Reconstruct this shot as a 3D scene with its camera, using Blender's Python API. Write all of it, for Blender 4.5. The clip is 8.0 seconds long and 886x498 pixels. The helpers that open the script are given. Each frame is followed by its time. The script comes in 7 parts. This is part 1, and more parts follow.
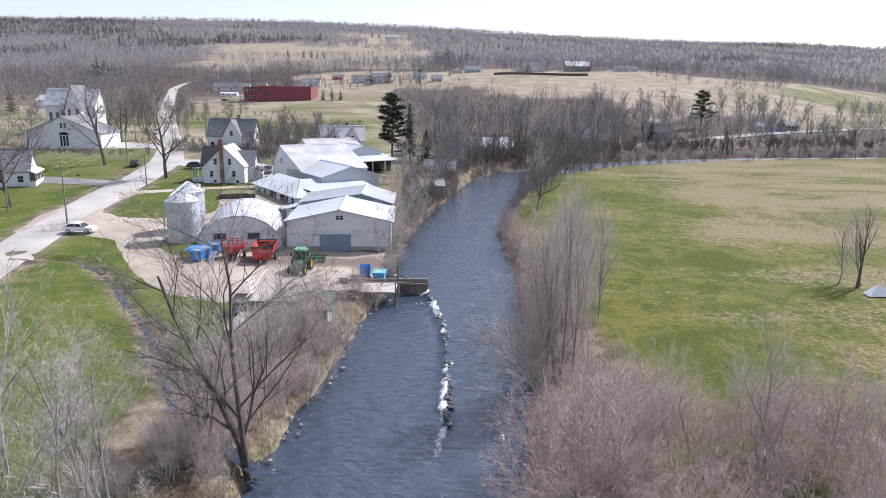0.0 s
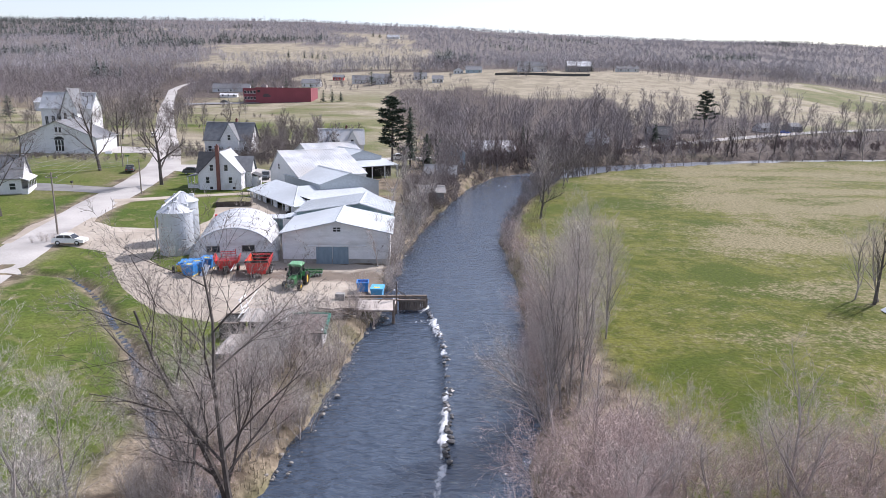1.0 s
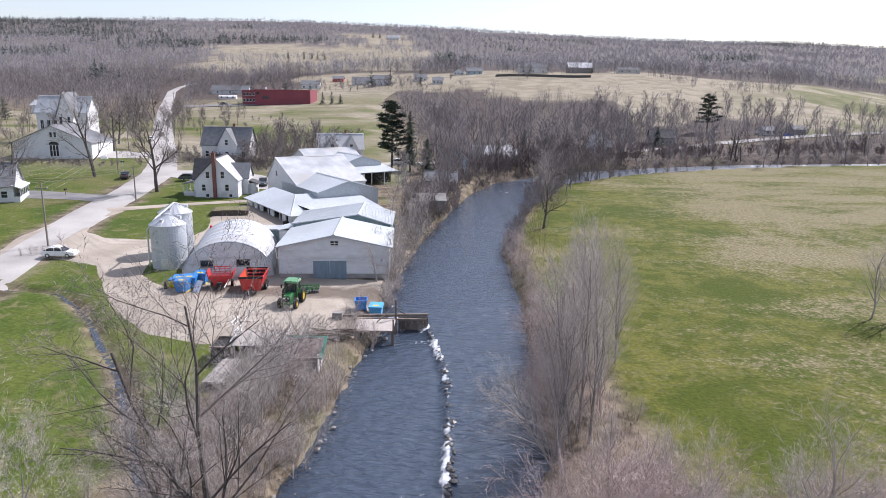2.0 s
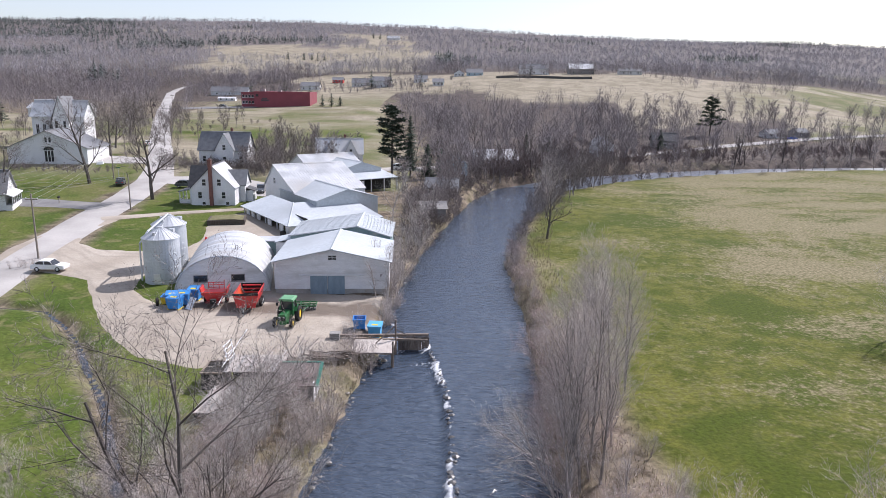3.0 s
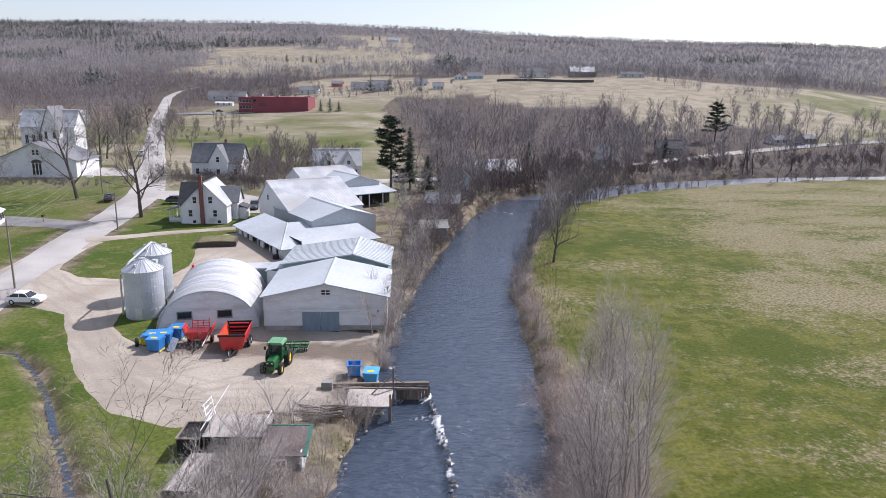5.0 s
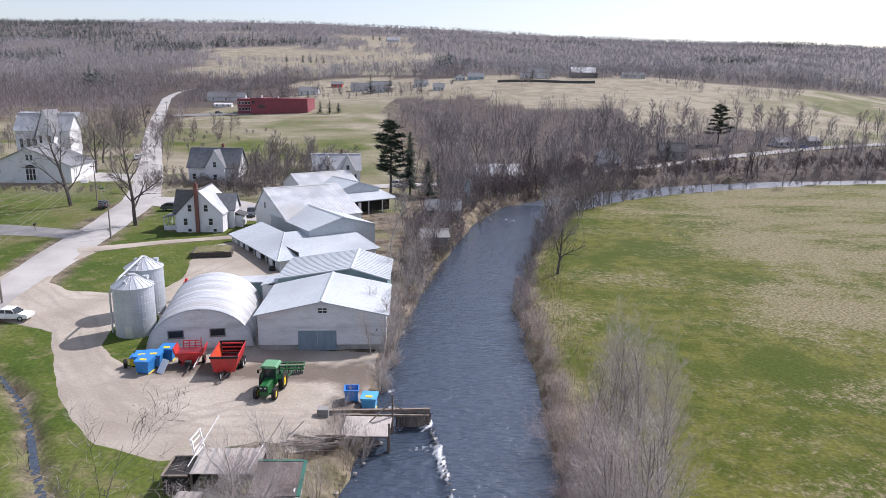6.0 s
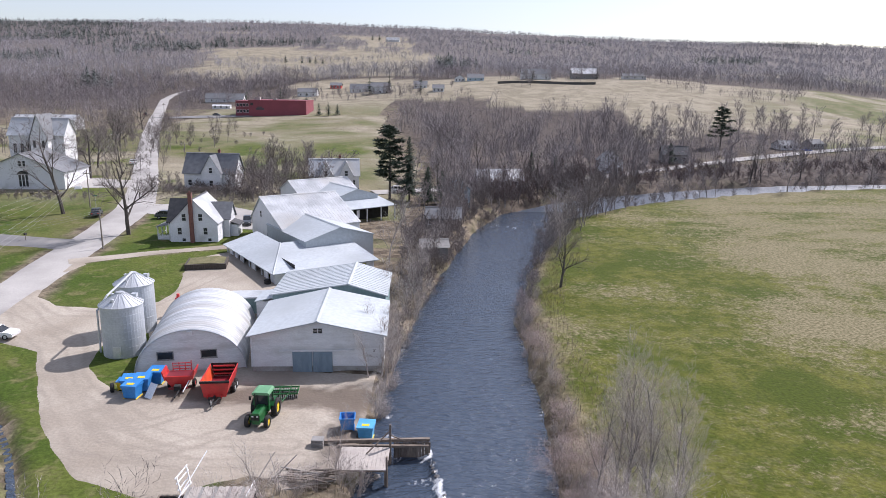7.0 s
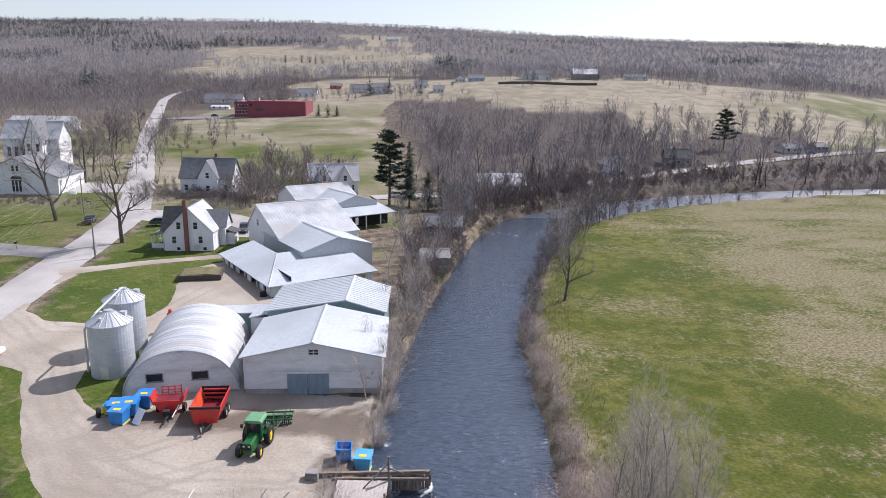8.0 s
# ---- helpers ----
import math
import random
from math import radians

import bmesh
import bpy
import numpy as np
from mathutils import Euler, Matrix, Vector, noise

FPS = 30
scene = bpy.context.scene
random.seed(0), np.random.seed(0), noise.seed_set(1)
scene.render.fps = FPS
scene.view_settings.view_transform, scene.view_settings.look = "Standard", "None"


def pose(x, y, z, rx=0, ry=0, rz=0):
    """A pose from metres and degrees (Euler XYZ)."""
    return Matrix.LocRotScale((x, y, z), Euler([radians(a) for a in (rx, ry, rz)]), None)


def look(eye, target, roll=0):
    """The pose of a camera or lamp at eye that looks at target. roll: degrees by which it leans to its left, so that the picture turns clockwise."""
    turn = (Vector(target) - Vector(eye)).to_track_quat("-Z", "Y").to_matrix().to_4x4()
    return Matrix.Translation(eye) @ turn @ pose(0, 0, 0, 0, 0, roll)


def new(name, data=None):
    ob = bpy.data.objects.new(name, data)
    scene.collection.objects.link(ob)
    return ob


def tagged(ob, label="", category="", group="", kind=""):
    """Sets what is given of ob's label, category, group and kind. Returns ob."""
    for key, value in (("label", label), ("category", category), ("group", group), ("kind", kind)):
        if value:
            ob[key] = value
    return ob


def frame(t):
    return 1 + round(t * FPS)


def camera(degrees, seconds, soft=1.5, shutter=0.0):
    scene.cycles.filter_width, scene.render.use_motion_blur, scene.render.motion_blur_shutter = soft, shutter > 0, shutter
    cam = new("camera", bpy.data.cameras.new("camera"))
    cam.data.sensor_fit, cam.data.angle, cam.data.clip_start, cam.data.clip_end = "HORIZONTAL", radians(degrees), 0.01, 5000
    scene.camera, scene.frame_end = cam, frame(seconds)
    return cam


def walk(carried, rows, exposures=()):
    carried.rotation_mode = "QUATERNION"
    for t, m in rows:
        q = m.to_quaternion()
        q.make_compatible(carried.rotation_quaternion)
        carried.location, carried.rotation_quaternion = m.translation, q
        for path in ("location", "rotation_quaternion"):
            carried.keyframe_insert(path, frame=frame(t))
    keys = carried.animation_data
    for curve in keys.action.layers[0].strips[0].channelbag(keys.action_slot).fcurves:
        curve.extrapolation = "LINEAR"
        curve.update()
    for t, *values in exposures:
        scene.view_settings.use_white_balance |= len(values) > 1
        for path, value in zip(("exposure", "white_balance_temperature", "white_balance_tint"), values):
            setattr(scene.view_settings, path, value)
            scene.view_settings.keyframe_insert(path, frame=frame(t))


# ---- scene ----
cam = camera(66.0, 8.0, soft=0.6)
PATH = [
    (0, (0.823, 7.979, 22.378), (0.816, 9.928, 21.928), 1.0),
    (0.5, (0.889, 9.61, 22.926), (0.879, 11.558, 22.475), 0.9),
    (1, (0.896, 11.217, 23.433), (0.885, 13.165, 22.981), 0.9),
    (1.5, (0.823, 12.763, 24.0), (0.812, 14.711, 23.548), 0.9),
    (3, (0.553, 17.362, 25.712), (0.541, 19.31, 25.26), 0.9),
    (3.5, (0.453, 18.905, 26.28), (0.441, 20.854, 25.828), 0.8),
    (4, (0.369, 20.53, 26.895), (0.357, 22.478, 26.443), 0.8),
    (4.5, (0.342, 22.118, 27.543), (0.33, 24.067, 27.092), 0.8),
    (6, (0.141, 27.028, 29.316), (0.128, 28.976, 28.863), 0.8),
    (6.5, (0.075, 28.593, 29.936), (0.063, 30.54, 29.482), 0.8),
    (7, (0.037, 30.261, 30.543), (0.025, 32.209, 30.089), 0.8),
    (7.5, (-0.078, 31.912, 31.188), (-0.089, 33.859, 30.732), 0.9),
    (8, (-0.124, 33.534, 31.762), (-0.136, 35.481, 31.305), 0.9),
]
walk(cam, [(t, look(eye, target, roll)) for t, eye, target, roll in PATH], [(0.0, 0.43, 6250, 18), (3.0, 0.28, 6250, 18), (8.0, 0.17, 6250, 18)])

# ---- light ----
SUN_AZ, SUN_EL = 0.87, 45.0          # heading of the sun from +y towards +x (radians), height (degrees)
world = bpy.data.worlds.new("sky")
scene.world = world
world.use_nodes = True
wn = world.node_tree.nodes
wl = world.node_tree.links
sky = wn.new("ShaderNodeTexSky")
sky.sky_type, sky.sun_disc = "NISHITA", False
sky.sun_elevation, sky.sun_rotation = radians(SUN_EL), SUN_AZ
sky.air_density, sky.dust_density, sky.ozone_density = 1.0, 1.4, 1.0
wn["Background"].inputs[1].default_value = 0.10
veil = wn.new("ShaderNodeMix")           # thin even cloud over the whole sky
veil.data_type, veil.blend_type = "RGBA", "ADD"
veil.inputs[0].default_value, veil.inputs[7].default_value = 1.0, (2.3, 2.3, 2.35, 1)
wl.new(sky.outputs[0], veil.inputs[6])
wl.new(veil.outputs[2], wn["Background"].inputs[0])
sun = new("sun", bpy.data.lights.new("sun", "SUN"))
sun.data.energy, sun.data.angle, sun.data.color = 5.0, radians(0.6), (1.0, 0.97, 0.93)
sun_way = Vector((math.sin(SUN_AZ) * math.cos(radians(SUN_EL)), math.cos(SUN_AZ) * math.cos(radians(SUN_EL)), math.sin(radians(SUN_EL))))
sun.matrix_world = look(sun_way * 100, (0, 0, 0))

# ---- materials ----
def mat(name, c1, c2, scale=1.0, rough=0.8, metal=0.0, bump=0.2, fine=None, c3=None, stain=0.12, contrast=0.5, coord="Object", stretch=(1, 1, 1), island=0.0, wave=None, bump_d=0.02, spec=0.5):
    """Two-scale noise mix of c1 and c2, stains of c3 at a larger scale, noise relief."""
    m = bpy.data.materials.new(name)
    m.use_nodes = True
    n, l = m.node_tree.nodes, m.node_tree.links
    b = n["Principled BSDF"]
    b.inputs["Roughness"].default_value, b.inputs["Metallic"].default_value = rough, metal
    b.inputs["Specular IOR Level"].default_value = spec
    tc = n.new("ShaderNodeTexCoord")
    mp = n.new("ShaderNodeMapping")
    mp.inputs["Scale"].default_value = stretch
    l.new(tc.outputs[coord], mp.inputs[0])
    def noise_tex(s, detail=5):
        t = n.new("ShaderNodeTexNoise")
        t.inputs["Scale"].default_value, t.inputs["Detail"].default_value = s, detail
        l.new(mp.outputs[0], t.inputs["Vector"])
        return t.outputs["Fac"]
    def ramp(src, lo, hi):
        r = n.new("ShaderNodeMapRange")
        r.inputs[1].default_value, r.inputs[2].default_value = lo, hi
        l.new(src, r.inputs[0])
        return r.outputs[0]
    def mix(f, a, bb):
        x = n.new("ShaderNodeMix")
        x.data_type = "RGBA"
        for s, v in ((x.inputs[0], f), (x.inputs[6], a), (x.inputs[7], bb)):
            if hasattr(v, "links"):
                l.new(v, s)
            elif isinstance(v, tuple):
                s.default_value = (*v, 1)
            else:
                s.default_value = v
        return x.outputs[2]
    big = ramp(noise_tex(scale), 0.5 - contrast / 2, 0.5 + contrast / 2)
    col = mix(big, c1, c2)
    small = noise_tex(fine or scale * 9)
    hs = n.new("ShaderNodeHueSaturation")
    l.new(col, hs.inputs["Color"])
    v = n.new("ShaderNodeMapRange")
    v.inputs[3].default_value, v.inputs[4].default_value = 0.75, 1.25
    l.new(small, v.inputs[0])
    if island:
        gi = n.new("ShaderNodeNewGeometry")
        iv = n.new("ShaderNodeMapRange")
        iv.inputs[3].default_value, iv.inputs[4].default_value = 1 - island, 1 + island
        l.new(gi.outputs["Random Per Island"], iv.inputs[0])
        mu = n.new("ShaderNodeMath")
        mu.operation = "MULTIPLY"
        l.new(v.outputs[0], mu.inputs[0])
        l.new(iv.outputs[0], mu.inputs[1])
        l.new(mu.outputs[0], hs.inputs["Value"])
    else:
        l.new(v.outputs[0], hs.inputs["Value"])
    col = hs.outputs[0]
    if c3:
        col = mix(ramp(noise_tex(scale * 0.45 + 0.013), 0.62 - stain, 0.72), col, c3)
    l.new(col, b.inputs["Base Color"])
    if bump:
        bp = n.new("ShaderNodeBump")
        bp.inputs["Strength"].default_value, bp.inputs["Distance"].default_value = bump, bump_d
        if wave:
            wv = n.new("ShaderNodeTexWave")
            wv.bands_direction, wv.inputs["Scale"].default_value, wv.inputs["Distortion"].default_value = wave[0], wave[1], 0.0
            l.new(tc.outputs[coord], wv.inputs["Vector"])
            l.new(wv.outputs["Fac"], bp.inputs["Height"])
        else:
            l.new(small, bp.inputs["Height"])
        l.new(bp.outputs[0], b.inputs["Normal"])
    return m

MAPLE_TWIG = mat("dark_twig", (0.16, 0.135, 0.12), (0.30, 0.265, 0.24), 0.5, 0.9, bump=0, island=0.25)
BARK_LIGHT = mat("light_bark", (0.25, 0.215, 0.195), (0.42, 0.375, 0.345), 3.0, 0.95, bump=0.3, island=0.15)
BARK_GREY = mat("grey_bark", (0.14, 0.125, 0.115), (0.27, 0.245, 0.23), 3.0, 0.95, bump=0.4, island=0.15)
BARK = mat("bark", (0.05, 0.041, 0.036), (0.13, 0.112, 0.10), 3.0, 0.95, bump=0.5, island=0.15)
TWIG = mat("twig", (0.40, 0.345, 0.315), (0.58, 0.525, 0.485), 0.35, 0.9, bump=0, island=0.25)
SCRUB = mat("red_brown_scrub", (0.085, 0.062, 0.06), (0.175, 0.135, 0.13), 0.05, 0.95, bump=0, island=0.4, fine=0.4)
VILLAGE_TWIG = mat("grey_brown_twig", (0.13, 0.108, 0.10), (0.265, 0.232, 0.222), 0.06, 0.95, bump=0, island=0.35, fine=0.4)
BEND_TWIG = mat("lilac_grey_twig", (0.16, 0.138, 0.138), (0.32, 0.288, 0.29), 0.05, 0.95, bump=0, island=0.35, fine=0.4)
TWIG_RED = mat("red_twig", (0.40, 0.30, 0.275), (0.54, 0.44, 0.41), 0.12, 0.9, bump=0, island=0.25)
TWIG_PALE = mat("pale_twig", (0.36, 0.335, 0.31), (0.50, 0.47, 0.44), 0.5, 0.9, bump=0, island=0.2)
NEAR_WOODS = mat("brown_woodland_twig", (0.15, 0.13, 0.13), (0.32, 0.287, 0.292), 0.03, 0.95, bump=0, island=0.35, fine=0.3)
# far twigs are paled so that their colour carries the distance haze
WOODS = mat("haze_pale_far_twig", (0.25, 0.238, 0.248), (0.42, 0.402, 0.414), 0.012, 0.95, bump=0, island=0.2, fine=0.12)
# needle green paled and greyed: haze over the ridge is mixed into it
RIDGE_SPRUCE = mat("haze_pale_ridge_spruce", (0.085, 0.100, 0.098), (0.155, 0.170, 0.155), 0.05, 0.9, bump=0, island=0.22)
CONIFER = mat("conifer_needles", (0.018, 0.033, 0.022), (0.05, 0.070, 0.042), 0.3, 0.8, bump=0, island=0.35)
WHITE = mat("white_painted_boards", (0.60, 0.61, 0.625), (0.70, 0.70, 0.705), 0.6, 0.55, bump=0.1, c3=(0.5, 0.5, 0.485), stain=0.05)
SIDING = mat("weathered_white_siding", (0.60, 0.605, 0.61), (0.74, 0.742, 0.745), 0.5, 0.6, bump=0.15, c3=(0.47, 0.465, 0.45), stretch=(1, 1, 4))
ROOF = mat("white_metal_roofing", (0.41, 0.445, 0.47), (0.50, 0.535, 0.56), 0.22, 0.5, 0.0, bump=0.1, c3=(0.36, 0.385, 0.40), stain=0.14, contrast=0.35, spec=0.3)
ROOF_OLD = mat("weathered_metal_roof", (0.38, 0.395, 0.41), (0.60, 0.615, 0.63), 0.30, 0.42, 0.15, bump=0.1, c3=(0.40, 0.385, 0.36), stain=0.14, contrast=0.3)
HUT_ROOF = mat("streaked_galvanised_sheet", (0.36, 0.375, 0.39), (0.66, 0.675, 0.69), 0.55, 0.38, 0.2, bump=0.1, c3=(0.42, 0.40, 0.375), stain=0.14, contrast=0.35, stretch=(0.3, 2.2, 0.6), fine=6.0)
STEEL = mat("galvanised_steel", (0.42, 0.45, 0.48), (0.54, 0.57, 0.60), 0.5, 0.5, 0.35, bump=0.12, wave=("Z", 3.1), c3=(0.38, 0.40, 0.42), bump_d=0.02)
STEEL_FLAT = mat("silo_roof_steel", (0.50, 0.52, 0.54), (0.60, 0.62, 0.64), 0.8, 0.4, 0.5, bump=0.1)
CONCRETE = mat("concrete", (0.30, 0.29, 0.27), (0.42, 0.41, 0.39), 0.8, 0.9, bump=0.4, c3=(0.2, 0.19, 0.17))
SHINGLE = mat("dark_shingle_roof", (0.045, 0.047, 0.052), (0.085, 0.085, 0.09), 1.2, 0.9, bump=0.5, fine=14)
GREY_ROOF = mat("grey_shingle_roof", (0.13, 0.135, 0.145), (0.21, 0.215, 0.225), 1.0, 0.9, bump=0.4, fine=12)
BLUE_DOOR = mat("faded_blue_grey_paint", (0.16, 0.22, 0.27), (0.23, 0.30, 0.35), 0.8, 0.7, bump=0.2, stretch=(3, 3, 1))
TEAL = mat("teal_metal_cladding", (0.16, 0.25, 0.26), (0.24, 0.33, 0.335), 0.5, 0.6, 0.1, bump=0.1)
GLASS = mat("dark_window_glass", (0.02, 0.023, 0.026), (0.045, 0.05, 0.055), 2.0, 0.12, bump=0.0)
# near black for dark boards, and for shade painted on walls inside open sheds
DARK = mat("dark_boards_and_inside_shade", (0.012, 0.011, 0.010), (0.03, 0.028, 0.025), 1.0, 0.9, bump=0.0)
GREYBOARD = mat("grey_weathered_boards", (0.17, 0.165, 0.16), (0.30, 0.29, 0.28), 1.2, 0.85, bump=0.3, stretch=(1, 1, 4))
WOOD = mat("weathered_timber", (0.14, 0.11, 0.085), (0.28, 0.23, 0.19), 1.5, 0.85, bump=0.4, stretch=(4, 1, 1), c3=(0.09, 0.07, 0.055))
DECK = mat("worn_deck_planks", (0.31, 0.275, 0.25), (0.45, 0.41, 0.375), 1.0, 0.85, bump=0.4, island=0.15)
BRICK = mat("brick_red", (0.16, 0.07, 0.057), (0.23, 0.105, 0.085), 4.0, 0.9, bump=0.3, c3=(0.12, 0.06, 0.055))
SCHOOL_RED = mat("dark_red_cladding", (0.20, 0.045, 0.06), (0.26, 0.06, 0.078), 0.2, 0.7, bump=0.1)
PAINT_RED = mat("farm_red_paint", (0.48, 0.022, 0.025), (0.60, 0.04, 0.035), 1.5, 0.4, bump=0.05, c3=(0.33, 0.04, 0.03))
PAINT_ORANGE = mat("orange_red_paint", (0.58, 0.06, 0.02), (0.68, 0.10, 0.04), 1.5, 0.45, bump=0.05, c3=(0.36, 0.06, 0.03))
PAINT_GREEN = mat("tractor_green_paint", (0.008, 0.085, 0.022), (0.015, 0.13, 0.035), 1.5, 0.4, bump=0.05)
PAINT_YELLOW = mat("tractor_yellow_paint", (0.75, 0.52, 0.02), (0.82, 0.60, 0.04), 1.5, 0.4, bump=0.05)
PLASTIC_BLUE = mat("blue_plastic", (0.02, 0.17, 0.48), (0.04, 0.24, 0.58), 1.5, 0.45, bump=0.05)
PLASTIC_LIGHT = mat("light_blue_plastic", (0.07, 0.33, 0.62), (0.11, 0.41, 0.70), 1.5, 0.45, bump=0.05)
TYRE = mat("black_rubber", (0.012, 0.012, 0.012), (0.03, 0.028, 0.027), 3.0, 0.9, bump=0.2)
CAR_WHITE = mat("white_car_paint", (0.74, 0.75, 0.76), (0.80, 0.80, 0.80), 1.0, 0.25, bump=0.0)
CAR_DARK = mat("dark_grey_car_paint", (0.05, 0.06, 0.07), (0.08, 0.09, 0.10), 1.0, 0.3, bump=0.0)
CAR_RED = mat("dark_red_car_paint", (0.16, 0.02, 0.03), (0.22, 0.03, 0.04), 1.0, 0.3, bump=0.0)
POLE = mat("pole_timber", (0.17, 0.145, 0.12), (0.27, 0.24, 0.21), 2.0, 0.9, bump=0.3, stretch=(4, 4, 1))
WIRE = mat("grey_cable", (0.16, 0.16, 0.16), (0.24, 0.24, 0.24), 1, 0.5, 0.2, bump=0)
STONE = mat("river_stone", (0.13, 0.122, 0.112), (0.27, 0.25, 0.225), 1.4, 0.9, bump=0.5, island=0.3)
STONE_WET = mat("wet_dark_stone", (0.03, 0.03, 0.03), (0.09, 0.085, 0.08), 1.4, 0.4, bump=0.5, island=0.3)
GRASS_BLADE = mat("dry_grass_tuft", (0.24, 0.20, 0.135), (0.37, 0.32, 0.225), 0.8, 0.9, bump=0, island=0.3)
GREENTRIM = mat("green_trim_paint", (0.02, 0.11, 0.08), (0.03, 0.15, 0.11), 1.0, 0.6, bump=0)
TARP = mat("white_plastic_sheet", (0.70, 0.71, 0.73), (0.80, 0.80, 0.80), 0.8, 0.4, bump=0.2)
PALE_BLUE = mat("pale_blue_paint", (0.32, 0.42, 0.50), (0.40, 0.50, 0.56), 0.8, 0.7, bump=0.1)
ASPHALT = mat("grey_asphalt", (0.13, 0.128, 0.13), (0.20, 0.197, 0.197), 0.3, 0.9, bump=0.3, fine=6.0, c3=(0.24, 0.23, 0.215), stain=0.1)
ROADM = mat("dusty_chipseal", (0.30, 0.286, 0.27), (0.42, 0.40, 0.38), 0.14, 0.95, bump=0.3, fine=5.0, c3=(0.25, 0.238, 0.225), stain=0.13, contrast=0.4)
GRAVELM = mat("sandy_gravel", (0.30, 0.258, 0.208), (0.40, 0.355, 0.297), 0.16, 0.95, bump=0.8, fine=3.2, c3=(0.225, 0.19, 0.152), stain=0.14, contrast=0.45, bump_d=0.07)

def worn_by(m, name, colour, lo, hi):
    """Blend a colour into a material where a mesh attribute, broken up by noise, is high."""
    n, l = m.node_tree.nodes, m.node_tree.links
    src = n["Principled BSDF"].inputs["Base Color"].links[0].from_socket
    a, t, tc = n.new("ShaderNodeAttribute"), n.new("ShaderNodeTexNoise"), n.new("ShaderNodeTexCoord")
    a.attribute_name = name
    t.inputs["Scale"].default_value, t.inputs["Detail"].default_value, t.inputs["Roughness"].default_value = 0.9, 8, 0.7
    l.new(tc.outputs["Object"], t.inputs["Vector"])
    add, r, x = n.new("ShaderNodeMath"), n.new("ShaderNodeMapRange"), n.new("ShaderNodeMix")
    add.operation, x.data_type = "ADD", "RGBA"
    l.new(a.outputs["Fac"], add.inputs[0])
    l.new(t.outputs["Fac"], add.inputs[1])
    r.inputs[1].default_value, r.inputs[2].default_value = lo, hi
    l.new(add.outputs[0], r.inputs[0])
    l.new(r.outputs[0], x.inputs[0])
    l.new(src, x.inputs[6])
    x.inputs[7].default_value = (*colour, 1)
    l.new(x.outputs[2], n["Principled BSDF"].inputs["Base Color"])
worn_by(GRAVELM, "tracks", (0.245, 0.212, 0.175), 0.75, 1.5)
worn_by(GRAVELM, "soil", (0.135, 0.108, 0.085), 0.75, 1.35)

# ---- mesh helper ----
class Shape:
    """Vertices and faces gathered for one mesh."""
    def __init__(self):
        self.v, self.f = [], []

    def add(self, verts, faces):
        k = len(self.v)
        self.v += [tuple(p) for p in verts]
        self.f += [tuple(i + k for i in q) for q in faces]
        return self

    def box(self, x0, y0, z0, x1, y1, z1):
        return self.add([(x, y, z) for z in (z0, z1) for y in (y0, y1) for x in (x0, x1)],
                        [(0, 2, 3, 1), (4, 5, 7, 6), (0, 1, 5, 4), (2, 6, 7, 3), (0, 4, 6, 2), (1, 3, 7, 5)])

    def slab(self, quad, t):
        """A flat plate of thickness t on four (or more) corners, thickened downwards."""
        n = len(quad)
        low = [(x, y, z - t) for x, y, z in quad]
        return self.add(list(quad) + low, [tuple(range(n)), tuple(range(2 * n - 1, n - 1, -1))] + [(i, i + n, (i + 1) % n + n, (i + 1) % n) for i in range(n)])

    def prism(self, poly, y0, y1):
        """An (x, z) outline, counter-clockwise seen from -y, drawn out from y0 to y1."""
        n = len(poly)
        return self.add([(x, y0, z) for x, z in poly] + [(x, y1, z) for x, z in poly],
                        [tuple(range(n)), tuple(range(2 * n - 1, n - 1, -1))] + [(i, i + n, (i + 1) % n + n, (i + 1) % n) for i in range(n)])

    def tube(self, p, q, r0, r1=None, n=8, caps=True):
        p, q = Vector(p), Vector(q)
        r1 = r0 if r1 is None else r1
        d = (q - p).normalized()
        a = d.orthogonal().normalized()
        b = d.cross(a)
        ring = [(math.cos(2 * math.pi * i / n), math.sin(2 * math.pi * i / n)) for i in range(n)]
        vs = [p + (a * c + b * s) * r0 for c, s in ring] + [q + (a * c + b * s) * r1 for c, s in ring]
        fs = [(i, (i + 1) % n, (i + 1) % n + n, i + n) for i in range(n)]
        if caps:
            fs += [tuple(range(n - 1, -1, -1)), tuple(range(n, 2 * n))]
        return self.add(vs, fs)

    def lathe(self, rings, n=24, cx=0, cy=0):
        """Rings of (radius, z) turned round the upright through (cx, cy)."""
        vs = [(cx + r * math.cos(2 * math.pi * i / n), cy + r * math.sin(2 * math.pi * i / n), z) for r, z in rings for i in range(n)]
        fs = [(k * n + i, k * n + (i + 1) % n, (k + 1) * n + (i + 1) % n, (k + 1) * n + i) for k in range(len(rings) - 1) for i in range(n)]
        fs += [tuple(range(n - 1, -1, -1)), tuple(range((len(rings) - 1) * n, len(rings) * n))]
        return self.add(vs, fs)

    def mesh(self, name, smooth=False):
        me = bpy.data.meshes.new(name)
        me.from_pydata(self.v, [], self.f)
        me.validate()
        if smooth:
            me.polygons.foreach_set("use_smooth", [True] * len(me.polygons))
        return me


def part(name, shape, material, parent, label="", smooth=False):
    ob = new(name, shape.mesh(name, smooth) if isinstance(shape, Shape) else shape)
    if not ob.data.materials:
        ob.data.materials.append(material)
    ob.parent = parent
    return tagged(ob, label)


def thing(name, m, label, category, group="", kind=""):
    ob = new(name)
    ob.empty_display_size = 0.3
    ob.matrix_basis = m
    return tagged(ob, label, category, group, kind)


